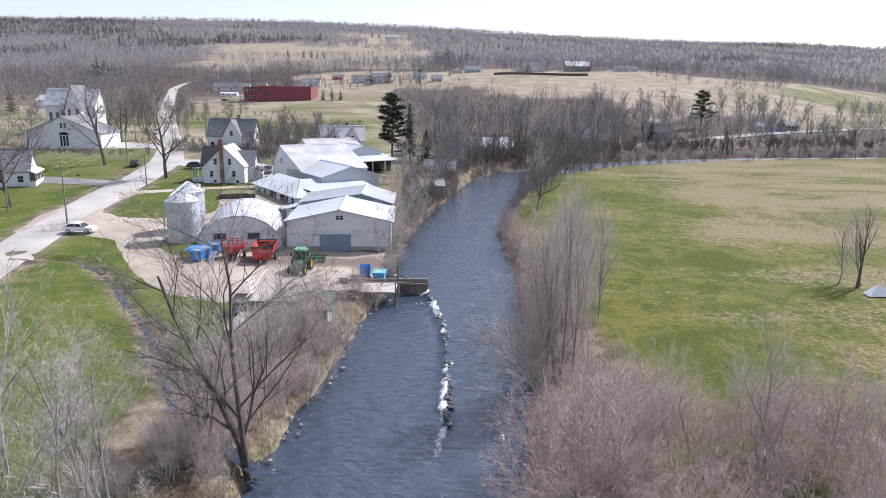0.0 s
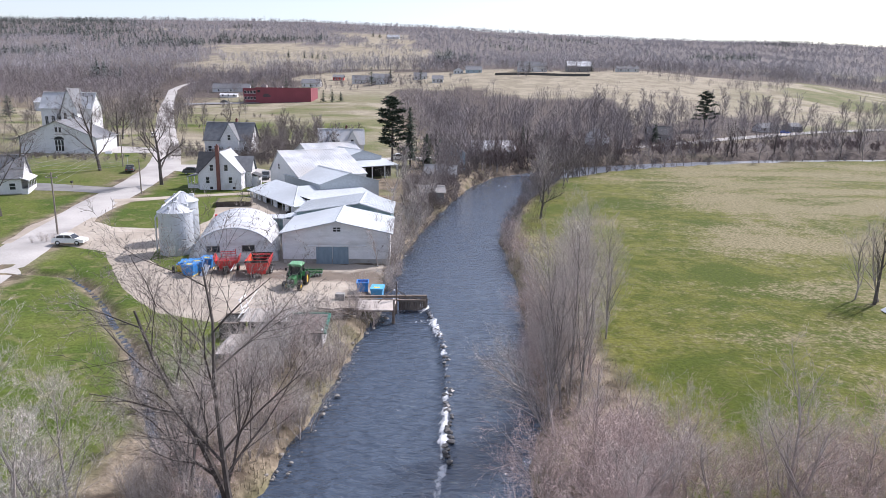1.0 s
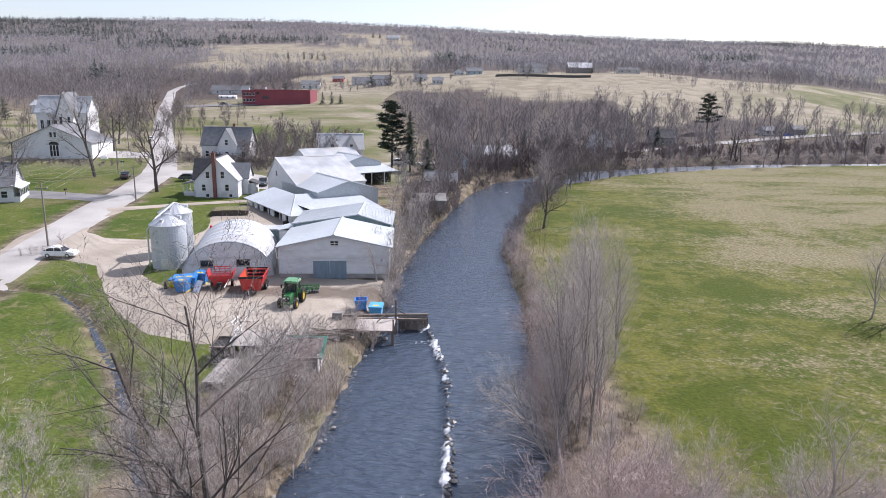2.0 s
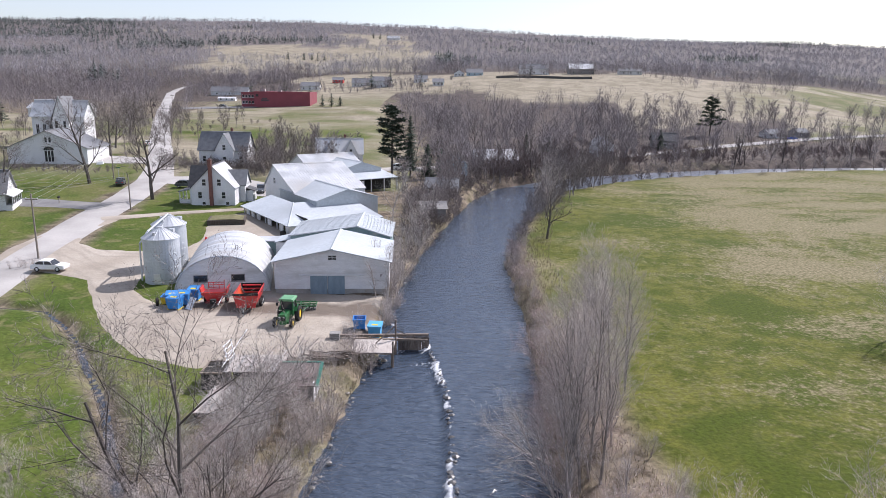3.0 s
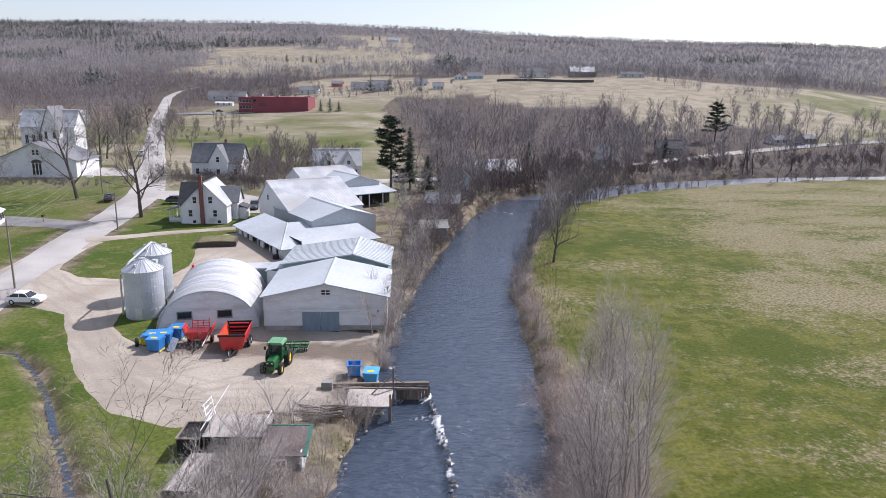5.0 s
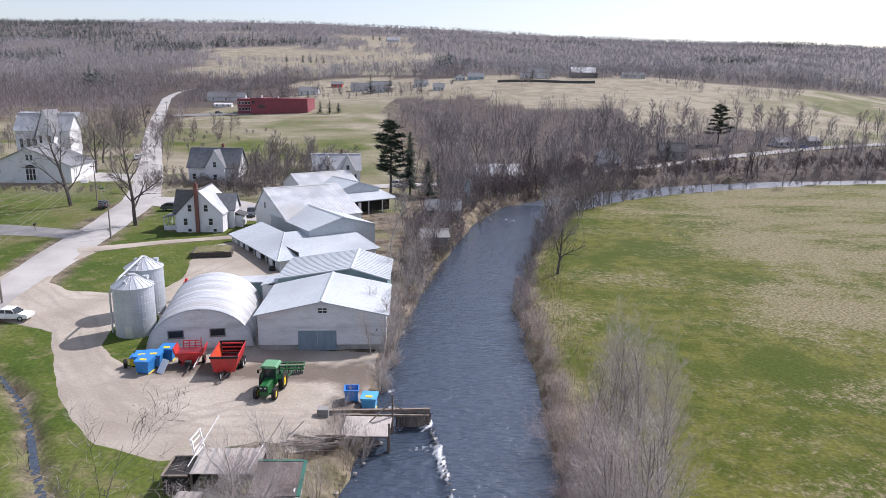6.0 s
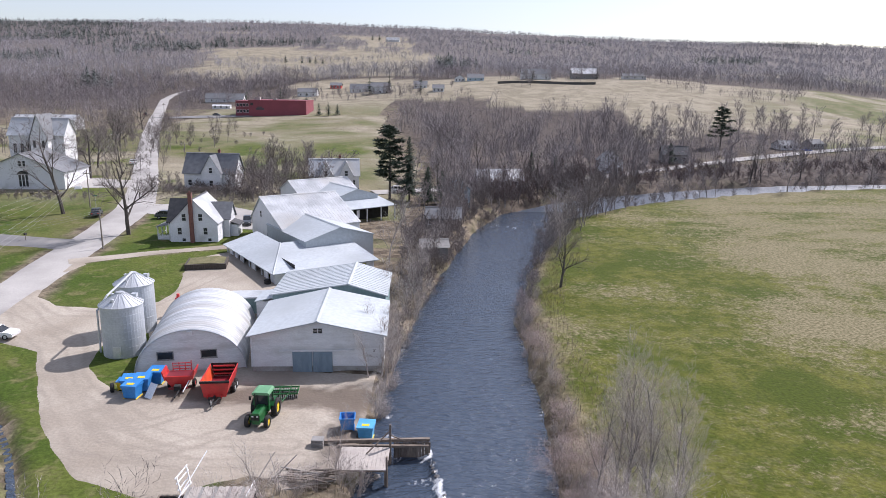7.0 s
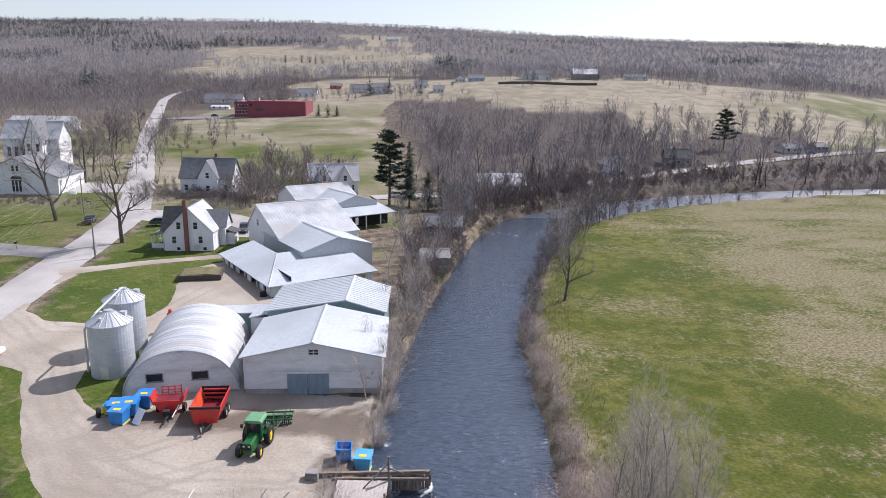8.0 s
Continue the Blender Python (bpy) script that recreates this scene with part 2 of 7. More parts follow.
def single(name, shape, material, label, category, group="", kind="", m=None, smooth=False):
    ob = new(name, shape.mesh(name, smooth) if isinstance(shape, Shape) else shape)
    ob.data.materials.append(material)
    if m is not None:
        ob.matrix_basis = m
    return tagged(ob, label, category, group, kind)


def triangles(name, V):
    V = np.asarray(V, np.float32).reshape(-1, 3)
    me = bpy.data.meshes.new(name)
    me.vertices.add(len(V))
    me.vertices.foreach_set("co", V.ravel())
    me.loops.add(len(V))
    me.loops.foreach_set("vertex_index", np.arange(len(V), dtype=np.int32))
    me.polygons.add(len(V) // 3)
    me.polygons.foreach_set("loop_start", np.arange(0, len(V), 3, dtype=np.int32))
    me.update(calc_edges=True)
    return me

# ---- lie of the land ----
LATTICE = np.random.RandomState(5).rand(256, 256)

def rough(x, y, size, octaves=3):
    """Smooth value noise in 0..1 with features of about that many metres."""
    x, y = np.asarray(x, float) / size + 37.3, np.asarray(y, float) / size + 11.7
    out, amp, tot = 0, 1.0, 0
    for _ in range(octaves):
        i, j = np.floor(x).astype(int), np.floor(y).astype(int)
        a, b = x - i, y - j
        a, b = a * a * (3 - 2 * a), b * b * (3 - 2 * b)
        g = lambda di, dj: LATTICE[(i + di) % 256, (j + dj) % 256]
        out = out + amp * ((g(0, 0) * (1 - a) + g(1, 0) * a) * (1 - b) + (g(0, 1) * (1 - a) + g(1, 1) * a) * b)
        tot += amp
        amp *= 0.5
        x, y = x * 2.03 + 5.1, y * 2.03 + 9.2
    return out / tot

def smooth01(v, lo, hi):
    k = np.clip((np.asarray(v, float) - lo) / (hi - lo), 0, 1)
    return k * k * (3 - 2 * k)

# the valley's profile: heights at nine distances ahead, along nine headings
AHEAD = [150, 200, 300, 420, 560, 900, 1250, 1800, 2600]
HEADING = [-0.8, -0.65, -0.4, -0.15, 0.055, 0.26, 0.47, 0.65, 0.85]
HEIGHTS = np.array([
    [2.3, 2.3, 2.0, 1.8, 1.6, 1.6, 1.6, 1.6, 1.6],
    [6, 5.5, 5, 2.8, 2, 1.8, 1.6, 1.6, 1.6],
    [13, 11, 9, 9.5, 5, 3.5, 3.5, 3.5, 4],
    [16, 15, 14, 17, 15, 17, 16, 13, 12],
    [22, 20, 22, 27, 36, 38, 33, 22, 20],
    [63, 63, 67, 62, 62, 61, 56, 47, 44],
    [110, 108, 113, 112, 102, 95, 90, 86, 84],
    [182, 181, 188, 184, 170, 157, 155, 146, 140],
    [150, 150, 155, 150, 140, 130, 128, 120, 115]])

def profile(x, y):
    u = np.clip(x / np.maximum(y - 22, 60), HEADING[0], HEADING[-1])
    iu = np.clip(np.searchsorted(HEADING, u) - 1, 0, 7)
    fu = (u - np.take(HEADING, iu)) / (np.take(HEADING, iu + 1) - np.take(HEADING, iu))
    yy = np.clip(y, 150, 2600)
    iy = np.clip(np.searchsorted(AHEAD, yy) - 1, 0, 7)
    fy = (yy - np.take(AHEAD, iy)) / (np.take(AHEAD, iy + 1) - np.take(AHEAD, iy))
    far = (HEIGHTS[iy, iu] * (1 - fu) + HEIGHTS[iy, iu + 1] * fu) * (1 - fy) + (HEIGHTS[iy + 1, iu] * (1 - fu) + HEIGHTS[iy + 1, iu + 1] * fu) * fy
    near = np.where(x < 5, 0.9, 1.5)
    w = smooth01(y, 95, 150)
    return near * (1 - w) + far * w

STEP = 8.0
GX, GY = np.arange(-2600, 2601, STEP), np.arange(-600, 2801, STEP)
BASE = profile(*np.meshgrid(GX, GY))
for _ in range(3):
    pad = np.pad(BASE, 1, mode="edge")
    BASE = (pad[:-2, 1:-1] + pad[2:, 1:-1] + pad[1:-1, :-2] + pad[1:-1, 2:] + 2 * pad[1:-1, 1:-1]) / 6

# the river: centre line and half width
RIVER = [(-5, -600, 8), (-3, 0, 8), (-2.3, 45, 7.7), (-0.6, 58, 7.9), (0.3, 72, 7.6), (1.6, 86, 6.9), (2, 102, 6.6), (2.6, 118, 6), (6.2, 141, 6.4), (9.5, 157, 7),
         (14.5, 175, 8.3), (21, 194, 8.3), (34, 209, 8.5), (50, 222, 8.5), (75, 236, 8.5), (110, 250, 8.5), (170, 262, 9), (300, 280, 10), (900, 300, 10)]
BROOK = [(-120, 118, 0.2), (-70, 97, 0.2), (-51, 92, 0.22), (-45, 91, 0.22), (-40, 86, 0.25), (-36, 81, 0.25), (-32, 75, 0.28), (-27, 68, 0.3), (-23, 61, 0.35), (-18, 52, 0.4), (-9, 43, 0.5)]
ROAD = [(-40, 20, 3.4), (-50, 70, 3.4), (-60.5, 113, 3.6), (-63, 131, 3.9), (-65, 143, 4.0), (-67.2, 161, 3.9), (-69.8, 180, 4.2), (-76, 198, 3.7), (-81, 211, 3.5), (-95.3, 245, 3.5), (-125.7, 320, 3.6), (-161, 410, 3.4), (-208, 539, 3.1), (-216, 570, 2.6), (-216, 594, 1.6), (-211, 612, 0.6)]
HIGHWAY = [(-20, 212, 2.6), (20, 232, 2.7), (46, 251, 2.8), (72, 276, 2.8), (112, 306, 2.8), (180, 340, 2.8), (260, 372, 2.8), (420, 420, 2.8), (800, 480, 2.8)]
LANES = [[(-67, 150, 3.6), (-76, 151.5, 3), (-84.5, 152.5, 4), (-130, 150, 4)], [(-62.5, 139, 2.2), (-57, 142.2, 1.6), (-51.3, 146.2, 1.2), (-43, 149.8, 1.2), (-38, 152.5, 1.6)],
         [(-82, 208, 5), (-94, 207, 7), (-108, 213, 5), (-125, 222, 3)], [(-69, 181, 3.5), (-62, 180.5, 6), (-55, 180, 8), (-45, 174, 8), (-39, 169.5, 5.5), (-33, 174, 3)],
         [(-165, 412, 3), (-140, 418, 8), (-110, 420, 6)]]

def along(x, y, line):
    """Distance beyond the edge of a line of (x, y, half width): negative inside."""
    x, y = np.asarray(x, float), np.asarray(y, float)
    best = np.full(np.broadcast(x, y).shape, 1e9)
    for (ax, ay, aw), (bx, by, bw) in zip(line, line[1:]):
        dx, dy = bx - ax, by - ay
        k = np.clip(((x - ax) * dx + (y - ay) * dy) / (dx * dx + dy * dy), 0, 1)
        best = np.minimum(best, np.hypot(x - ax - k * dx, y - ay - k * dy) - aw - k * (bw - aw))
    return best

def height(x, y):
    """Ground level at (x, y), without the channel of the river."""
    x, y = np.asarray(x, float), np.asarray(y, float)
    i, j = np.clip((x + 2600) / STEP, 0, len(GX) - 1.001), np.clip((y + 600) / STEP, 0, len(GY) - 1.001)
    i0, j0 = i.astype(int), j.astype(int)
    a, b = i - i0, j - j0
    z = (BASE[j0, i0] * (1 - a) + BASE[j0, i0 + 1] * a) * (1 - b) + (BASE[j0 + 1, i0] * (1 - a) + BASE[j0 + 1, i0 + 1] * a) * b
    rise = np.clip((np.hypot(x, y - 60) - 180) / 600, 0, 1)
    return z + rise * 9 * (rough(x, y, 150) - 0.5)

def ground(x, y):
    """Ground level with the channels of the river and the brook."""
    x, y = np.asarray(x, float), np.asarray(y, float)
    z = height(x, y)
    bumps = 0.5 * (rough(x, y, 3.0) - 0.5)
    d = along(x, y, RIVER) + 1.6 * (rough(x, y, 4.0) - 0.5)
    k = smooth01(d, -1.2, 3.2)
    z = -1.3 * (1 - k) + (z + bumps * smooth01(d, 0, 3) * (1 - smooth01(d, 6, 14))) * k
    b = along(x, y, BROOK) + 0.5 * (rough(x, y, 2.5) - 0.5)
    return z - 0.7 * (1 - smooth01(b, -0.1, 0.9)) * smooth01(d, 0, 3)

def gz(x, y):
    return float(ground(np.array([x]), np.array([y]))[0])

def inside(x, y, poly):
    x, y = np.asarray(x, float), np.asarray(y, float)
    hit = np.zeros(x.shape, bool)
    for (ax, ay), (bx, by) in zip(poly, poly[1:] + poly[:1]):
        with np.errstate(divide="ignore", invalid="ignore"):
            hit ^= ((ay > y) != (by > y)) & (x < (bx - ax) * (y - ay) / (by - ay + 1e-12) + ax)
    return hit

def edge_gap(x, y, poly):
    """Signed distance to a polygon's edge, negative inside."""
    d = along(x, y, [(px, py, 0.0) for px, py in poly + poly[:1]])
    return np.where(inside(x, y, poly), -d, d)

YARD = [(-63, 106), (-54, 106), (-46, 102.5), (-43.5, 98), (-37.7, 88.3), (-33, 82), (-28.4, 77.3), (-22, 75), (-12, 76.5), (-8.5, 79), (-7.6, 86), (-7.2, 98), (-20, 99),
        (-22, 112), (-25, 127), (-31, 140), (-37, 150), (-42.5, 143.5), (-41.5, 134), (-39.5, 125), (-40, 120.5), (-46.5, 117.4), (-52.9, 118.2), (-57.4, 121.4), (-59.2, 126), (-60, 132), (-59, 138), (-62, 141), (-66, 128), (-66, 118)]
PATCH = [(-40, 106), (-38.6, 99), (-36.2, 95.6), (-33, 93), (-29.8, 92), (-31, 97), (-34, 104), (-37, 110)]
WEEDS = [(-20, 74), (-18.5, 76.6), (-15, 78.2), (-12.4, 77.6), (-12, 74), (-15, 72)]
SOIL = [(-31, 94.5), (-30, 91), (-24, 90.2), (-16, 90), (-11, 88.6), (-10.6, 84), (-9.4, 80), (-7, 80), (-6.8, 94.5)]

def bare_soil(x, y):
    return edge_gap(x, y, SOIL) + 3.2 * (rough(x, y, 2.6, 4) - 0.5)

def bare_yard(x, y):
    d = np.maximum(np.maximum(edge_gap(x, y, YARD), -edge_gap(x, y, PATCH)), -edge_gap(x, y, WEEDS)) + 1.5 * (rough(x, y, 7.0, 4) - 0.5)
    return d

def field_edge(x, y):
    """Positive in the hay field within the river's bend."""
    d = along(x, y, RIVER)
    side = (x > 5) & (y < 300) & (x > np.interp(y, [p[1] for p in RIVER], [p[0] for p in RIVER])) & ((x < 16) | (y < np.interp(x, [p[0] for p in RIVER[9:]], [p[1] for p in RIVER[9:]])))
    return np.where(side, d - np.interp(y, [50, 68, 88, 120], [7.5, 6.0, 3.0, 1.6]) - 2.6 * rough(x, y, 9), -5)

# meadows on the slopes, by heading and distance
def slope_meadow(x, y):
    u = x / np.maximum(y - 22, 60)
    w = 0.13 * (rough(x, y, 45, 4) - 0.5)
    yy = y + 130 * (rough(x, y, 60, 4) - 0.5)
    a = (u + w > -0.36) & (u + w < -0.09) & (yy > 225) & (yy < 520)
    b = (u + w > 0.03) & (u + w < 0.75) & (yy > np.interp(u, [0.0, 0.24, 0.27, 0.34, 0.38, 0.48, 0.53], [440, 430, 350, 350, 420, 410, 345])) & (yy < 610)
    c = (u + w > -0.34) & (u + w < -0.02) & (yy > 690) & (yy < 1060)
    d = (u + w > -0.14) & (u + w < -0.06) & (yy > 1050) & (yy < 1400)
    e = (u + w > 0.36) & (u + w < 0.8) & (yy > 760) & (yy < 830)
    g = (u + w > -0.46) & (u + w < -0.29) & (yy > 1335) & (yy < 1395)
    h = (u + w > -0.2) & (u + w < 0.08) & (yy > 510) & (yy < 640)
    return (a | b | c | d | e | g | h) & (y > 200)

def graded(lo, hi, fine_lo, fine_hi, fine, grow):
    out = list(np.arange(fine_lo, fine_hi + fine / 2, fine))
    s, p = fine, fine_hi
    while p < hi:
        s *= grow
        p += s
        out.append(min(p, hi))
    s, p = fine, fine_lo
    while p > lo:
        s *= grow
        p -= s
        out.insert(0, max(p, lo))
    return np.array(out)

def sheet(xs, ys, zfun, keep=None):
    X, Y = np.meshgrid(xs, ys)
    V = np.stack([X.ravel(), Y.ravel(), zfun(X, Y).ravel()], 1)
    n, m = len(xs), len(ys)
    i = (np.arange(m - 1)[:, None] * n + np.arange(n - 1)[None]).ravel()
    F = np.stack([i, i + 1, i + n + 1, i + n], 1)
    if keep is not None:
        F = F[keep.ravel()[F].all(1)]
        used, inv = np.unique(F, return_inverse=True)
        V, F = V[used], inv.reshape(-1, 4)
    me = bpy.data.meshes.new("sheet")
    me.vertices.add(len(V))
    me.vertices.foreach_set("co", V.astype(np.float32).ravel())
    me.loops.add(F.size)
    me.loops.foreach_set("vertex_index", F.astype(np.int32).ravel())
    me.polygons.add(len(F))
    me.polygons.foreach_set("loop_start", np.arange(0, F.size, 4, dtype=np.int32))
    me.polygons.foreach_set("use_smooth", np.ones(len(F), bool))
    me.update(calc_edges=True)
    return me, V

def attribute(me, name, values):
    a = me.attributes.new(name, "FLOAT", "POINT")
    a.data.foreach_set("value", np.asarray(values, np.float32).ravel())

XS = graded(-2600, 2600, -72, 62, 0.8, 1.05)
YS = graded(-600, 2800, 28, 170, 0.8, 1.045)
ground_mesh, GV = sheet(XS, YS, ground)
gx, gy = GV[:, 0], GV[:, 1]
riverside = along(gx, gy, RIVER)
lawn = smooth01(np.minimum(riverside - 11, along(gx, gy, BROOK) * 1.6 - 1.2) + 3 * (rough(gx, gy, 5) - 0.5), -1, 1) * (gx < 0) * smooth01(-gy - 40 * rough(gx, gy, 25), -345, -300) * (along(gx, gy, ROAD) < 75) * (gx < -10 + 0 * gy)
field = smooth01(field_edge(gx, gy), -1.5, 1.5)
meadow = slope_meadow(gx, gy).astype(float)
village = (gy > 178) & (gy < 345) & (gx < -10) & (along(gx, gy, ROAD) < 80)
lawn = lawn * (1 - smooth01(gy, 172, 200) * smooth01(rough(gx, gy, 14, 4), 0.36, 0.5))
meadow = np.maximum(meadow, village * 1.0)
lawn = lawn * smooth01(np.minimum(along(gx, gy, ROAD), along(gx, gy, LANES[1]) + 1.5) + 3.5 * (rough(gx, gy, 4) - 0.5), 0.2, 2.6)
lawn = lawn * (1 - smooth01(gx, -26, -20) * smooth01(gy, 112, 122))
attribute(ground_mesh, "lawn", lawn)
attribute(ground_mesh, "field", field)
attribute(ground_mesh, "meadow", meadow)
greened = np.interp(gy, [40, 66, 84, 100, 114, 130, 160, 190], [24, 28, 36, 42, 40, 48, 54, 60])
straw = smooth01(gx - greened, -9, 9) * (0.22 + 0.24 * smooth01(gy, 78, 112)) + 0.22 * smooth01(-field_edge(gx, gy), -7, -1) * (gy < 120)
straw = straw + 1.5 * (rough(gx * 0.55 + gy * 0.2, gy * 1.3, 11, 5) - 0.5) + 0.16 * np.sin(np.hypot(gx - 95, gy - 128) * 0.9 + 5 * rough(gx, gy, 25, 2)) * smooth01(gx - greened, -4, 6) * smooth01(gy, 95, 125) * rough(gx, gy, 20, 2)
straw = straw - 0.3 * smooth01(-gy, -88, -66) * smooth01(-gx, -44, -36)
attribute(ground_mesh, "straw", straw)
heading = gx / np.maximum(gy - 22, 60)
attribute(ground_mesh, "grazed", np.clip(smooth01(heading, 0.36, 0.55) + smooth01(-gy, -520, -400) * (heading < 0.02), 0, 1))
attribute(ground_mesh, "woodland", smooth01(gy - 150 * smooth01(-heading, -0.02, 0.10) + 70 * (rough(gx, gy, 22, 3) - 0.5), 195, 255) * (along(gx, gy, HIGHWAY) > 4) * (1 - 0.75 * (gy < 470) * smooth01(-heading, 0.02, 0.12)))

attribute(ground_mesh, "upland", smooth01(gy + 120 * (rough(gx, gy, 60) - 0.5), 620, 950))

def ground_material():
    m = bpy.data.materials.new("ground_cover")
    m.use_nodes = True
    n, l = m.node_tree.nodes, m.node_tree.links
    b = n["Principled BSDF"]
    b.inputs["Roughness"].default_value = 0.95
    b.inputs["Specular IOR Level"].default_value = 0.15
    tc = n.new("ShaderNodeTexCoord")
    def tex(s, detail=5, dist=0.0, rough_=0.55):
        t = n.new("ShaderNodeTexNoise")
        t.inputs["Scale"].default_value, t.inputs["Detail"].default_value, t.inputs["Distortion"].default_value, t.inputs["Roughness"].default_value = s, detail, dist, rough_
        l.new(tc.outputs["Object"], t.inputs["Vector"])
        return t.outputs["Fac"]
    def ramp(src, lo, hi, a=0.0, c=1.0):
        r = n.new("ShaderNodeMapRange")
        r.interpolation_type = "SMOOTHSTEP"
        for k, v in zip((1, 2, 3, 4), (lo, hi, a, c)):
            r.inputs[k].default_value = v
        l.new(src, r.inputs[0])
        return r.outputs[0]
    def mix(f, a, c):
        x = n.new("ShaderNodeMix")
        x.data_type = "RGBA"
        for s, v in ((x.inputs[0], f), (x.inputs[6], a), (x.inputs[7], c)):
            if isinstance(v, tuple):
                s.default_value = (*v, 1)
            else:
                l.new(v, s)
        return x.outputs[2]
    def att(name):
        a = n.new("ShaderNodeAttribute")
        a.attribute_name = name
        return a.outputs["Fac"]
    fine, mid, large, huge = tex(2.6, 6), tex(0.45, 6, 0.4), tex(0.085, 5, 0.6), tex(0.022, 4, 0.5)
    litter = mix(ramp(mid, 0.35, 0.65), (0.075, 0.058, 0.043), (0.205, 0.168, 0.122))
    litter = mix(ramp(large, 0.52, 0.68), litter, (0.15, 0.145, 0.075))
    # woodland floor has the trees' shade in its dark colour, paler on the upland
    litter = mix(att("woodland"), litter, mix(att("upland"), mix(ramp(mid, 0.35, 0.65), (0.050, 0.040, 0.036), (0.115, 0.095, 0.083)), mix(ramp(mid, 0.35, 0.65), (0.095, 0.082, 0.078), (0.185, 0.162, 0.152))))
    lawn_c = mix(ramp(large, 0.36, 0.64), (0.052, 0.082, 0.012), (0.088, 0.108, 0.022))
    lawn_c = mix(ramp(mid, 0.52, 0.70), lawn_c, (0.135, 0.130, 0.055))
    lawn_c = mix(ramp(huge, 0.57, 0.70), lawn_c, mix(ramp(mid, 0.4, 0.6), (0.15, 0.133, 0.068), (0.105, 0.11, 0.035)))
    field_c = mix(ramp(mid, 0.36, 0.64), (0.056, 0.069, 0.007), (0.106, 0.108, 0.020))
    field_c = mix(ramp(tex(0.75, 7, 0.3, 0.7), 0.50, 0.62), field_c, (0.105, 0.106, 0.032))
    field_c = mix(ramp(large, 0.46, 0.62), field_c, (0.050, 0.068, 0.006))
    dry = mix(ramp(fine, 0.35, 0.65), (0.135, 0.118, 0.058), (0.205, 0.178, 0.108))
    speck = n.new("ShaderNodeMath")
    speck.operation = "MULTIPLY_ADD"
    l.new(tex(1.0, 9, 0.4, 0.8), speck.inputs[0])
    speck.inputs[1].default_value = 3.2
    l.new(att("straw"), speck.inputs[2])
    field_c = mix(ramp(speck.outputs[0], 1.55, 2.15), field_c, dry)
    meadow_c = mix(ramp(large, 0.4, 0.6), (0.290, 0.256, 0.192), (0.215, 0.188, 0.135))
    turf = n.new("ShaderNodeMath")
    turf.operation = "MULTIPLY"
    l.new(ramp(huge, 0.38, 0.60), turf.inputs[0])
    l.new(att("grazed"), turf.inputs[1])
    meadow_c = mix(turf.outputs[0], meadow_c, mix(ramp(large, 0.38, 0.62), (0.105, 0.115, 0.045), (0.150, 0.142, 0.074)))
    meadow_c = mix(ramp(mid, 0.60, 0.72), meadow_c, (0.12, 0.095, 0.07))
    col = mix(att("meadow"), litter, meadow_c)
    col = mix(att("field"), col, field_c)
    col = mix(att("lawn"), col, lawn_c)
    hs = n.new("ShaderNodeHueSaturation")
    l.new(col, hs.inputs["Color"])
    l.new(ramp(fine, 0.2, 0.8, 0.68, 1.32), hs.inputs["Value"])
    l.new(hs.outputs[0], b.inputs["Base Color"])
    bp = n.new("ShaderNodeBump")
    bp.inputs["Strength"].default_value, bp.inputs["Distance"].default_value = 0.7, 0.12
    l.new(fine, bp.inputs["Height"])
    l.new(bp.outputs[0], b.inputs["Normal"])
    return m

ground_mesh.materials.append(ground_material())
land = tagged(new("ground", ground_mesh), "spring ground of green and straw-coloured grass with brown leaf litter", "ground", kind="structure")

def overlay(name, mask, xs, ys, lift, material, label, category):
    """A sheet laid on the land where mask < 0, whose rim dips into the ground."""
    X, Y = np.meshgrid(xs, ys)
    me, V = sheet(xs, ys, lambda a, b: ground(a, b) + lift - 2 * lift * smooth01(mask(a, b), -0.5, 0.5), mask(X, Y) < 0.8)
    me.materials.append(material)
    return tagged(new(name, me), label, category, kind="structure")

def ribbon(name, line, lift, material, label, category="road", step=3.0, cross=5, wobble=0.5):
    """A strip laid on the land along a line of (x, y, half width)."""
    P = []
    for (ax, ay, aw), (bx, by, bw) in zip(line, line[1:]):
        k = max(1, int(math.hypot(bx - ax, by - ay) / step))
        P += [(ax + (bx - ax) * i / k, ay + (by - ay) * i / k, aw + (bw - aw) * i / k) for i in range(k)]
    P.append(line[-1])
    P = np.array(P)
    for _ in range(6):
        P[1:-1] = (P[:-2] + 2 * P[1:-1] + P[2:]) / 4
    T = np.gradient(P[:, :2], axis=0)
    T /= np.linalg.norm(T, axis=1)[:, None]
    N = np.stack([T[:, 1], -T[:, 0]], 1)
    s = Shape()
    for i in range(len(P)):
        far = lift * (1 + max(0, P[i, 1] - 200) / 130)
        for j in range(cross + 1):
            q = -1 + 2 * j / cross
            w = P[i, 2] + (wobble * (rough(P[i, 0] + 50 * q, P[i, 1], 4) - 0.5) if j in (0, cross) else 0)
            x, y = P[i, 0] + N[i, 0] * q * w, P[i, 1] + N[i, 1] * q * w
            s.v.append((x, y, gz(x, y) + far - (0.1 if j in (0, cross) else 0)))
    n = cross + 1
    s.f = [(i * n + j, i * n + j + 1, (i + 1) * n + j + 1, (i + 1) * n + j) for i in range(len(P) - 1) for j in range(cross)]
    return single(name, s, material, label, category, kind="structure", smooth=True)

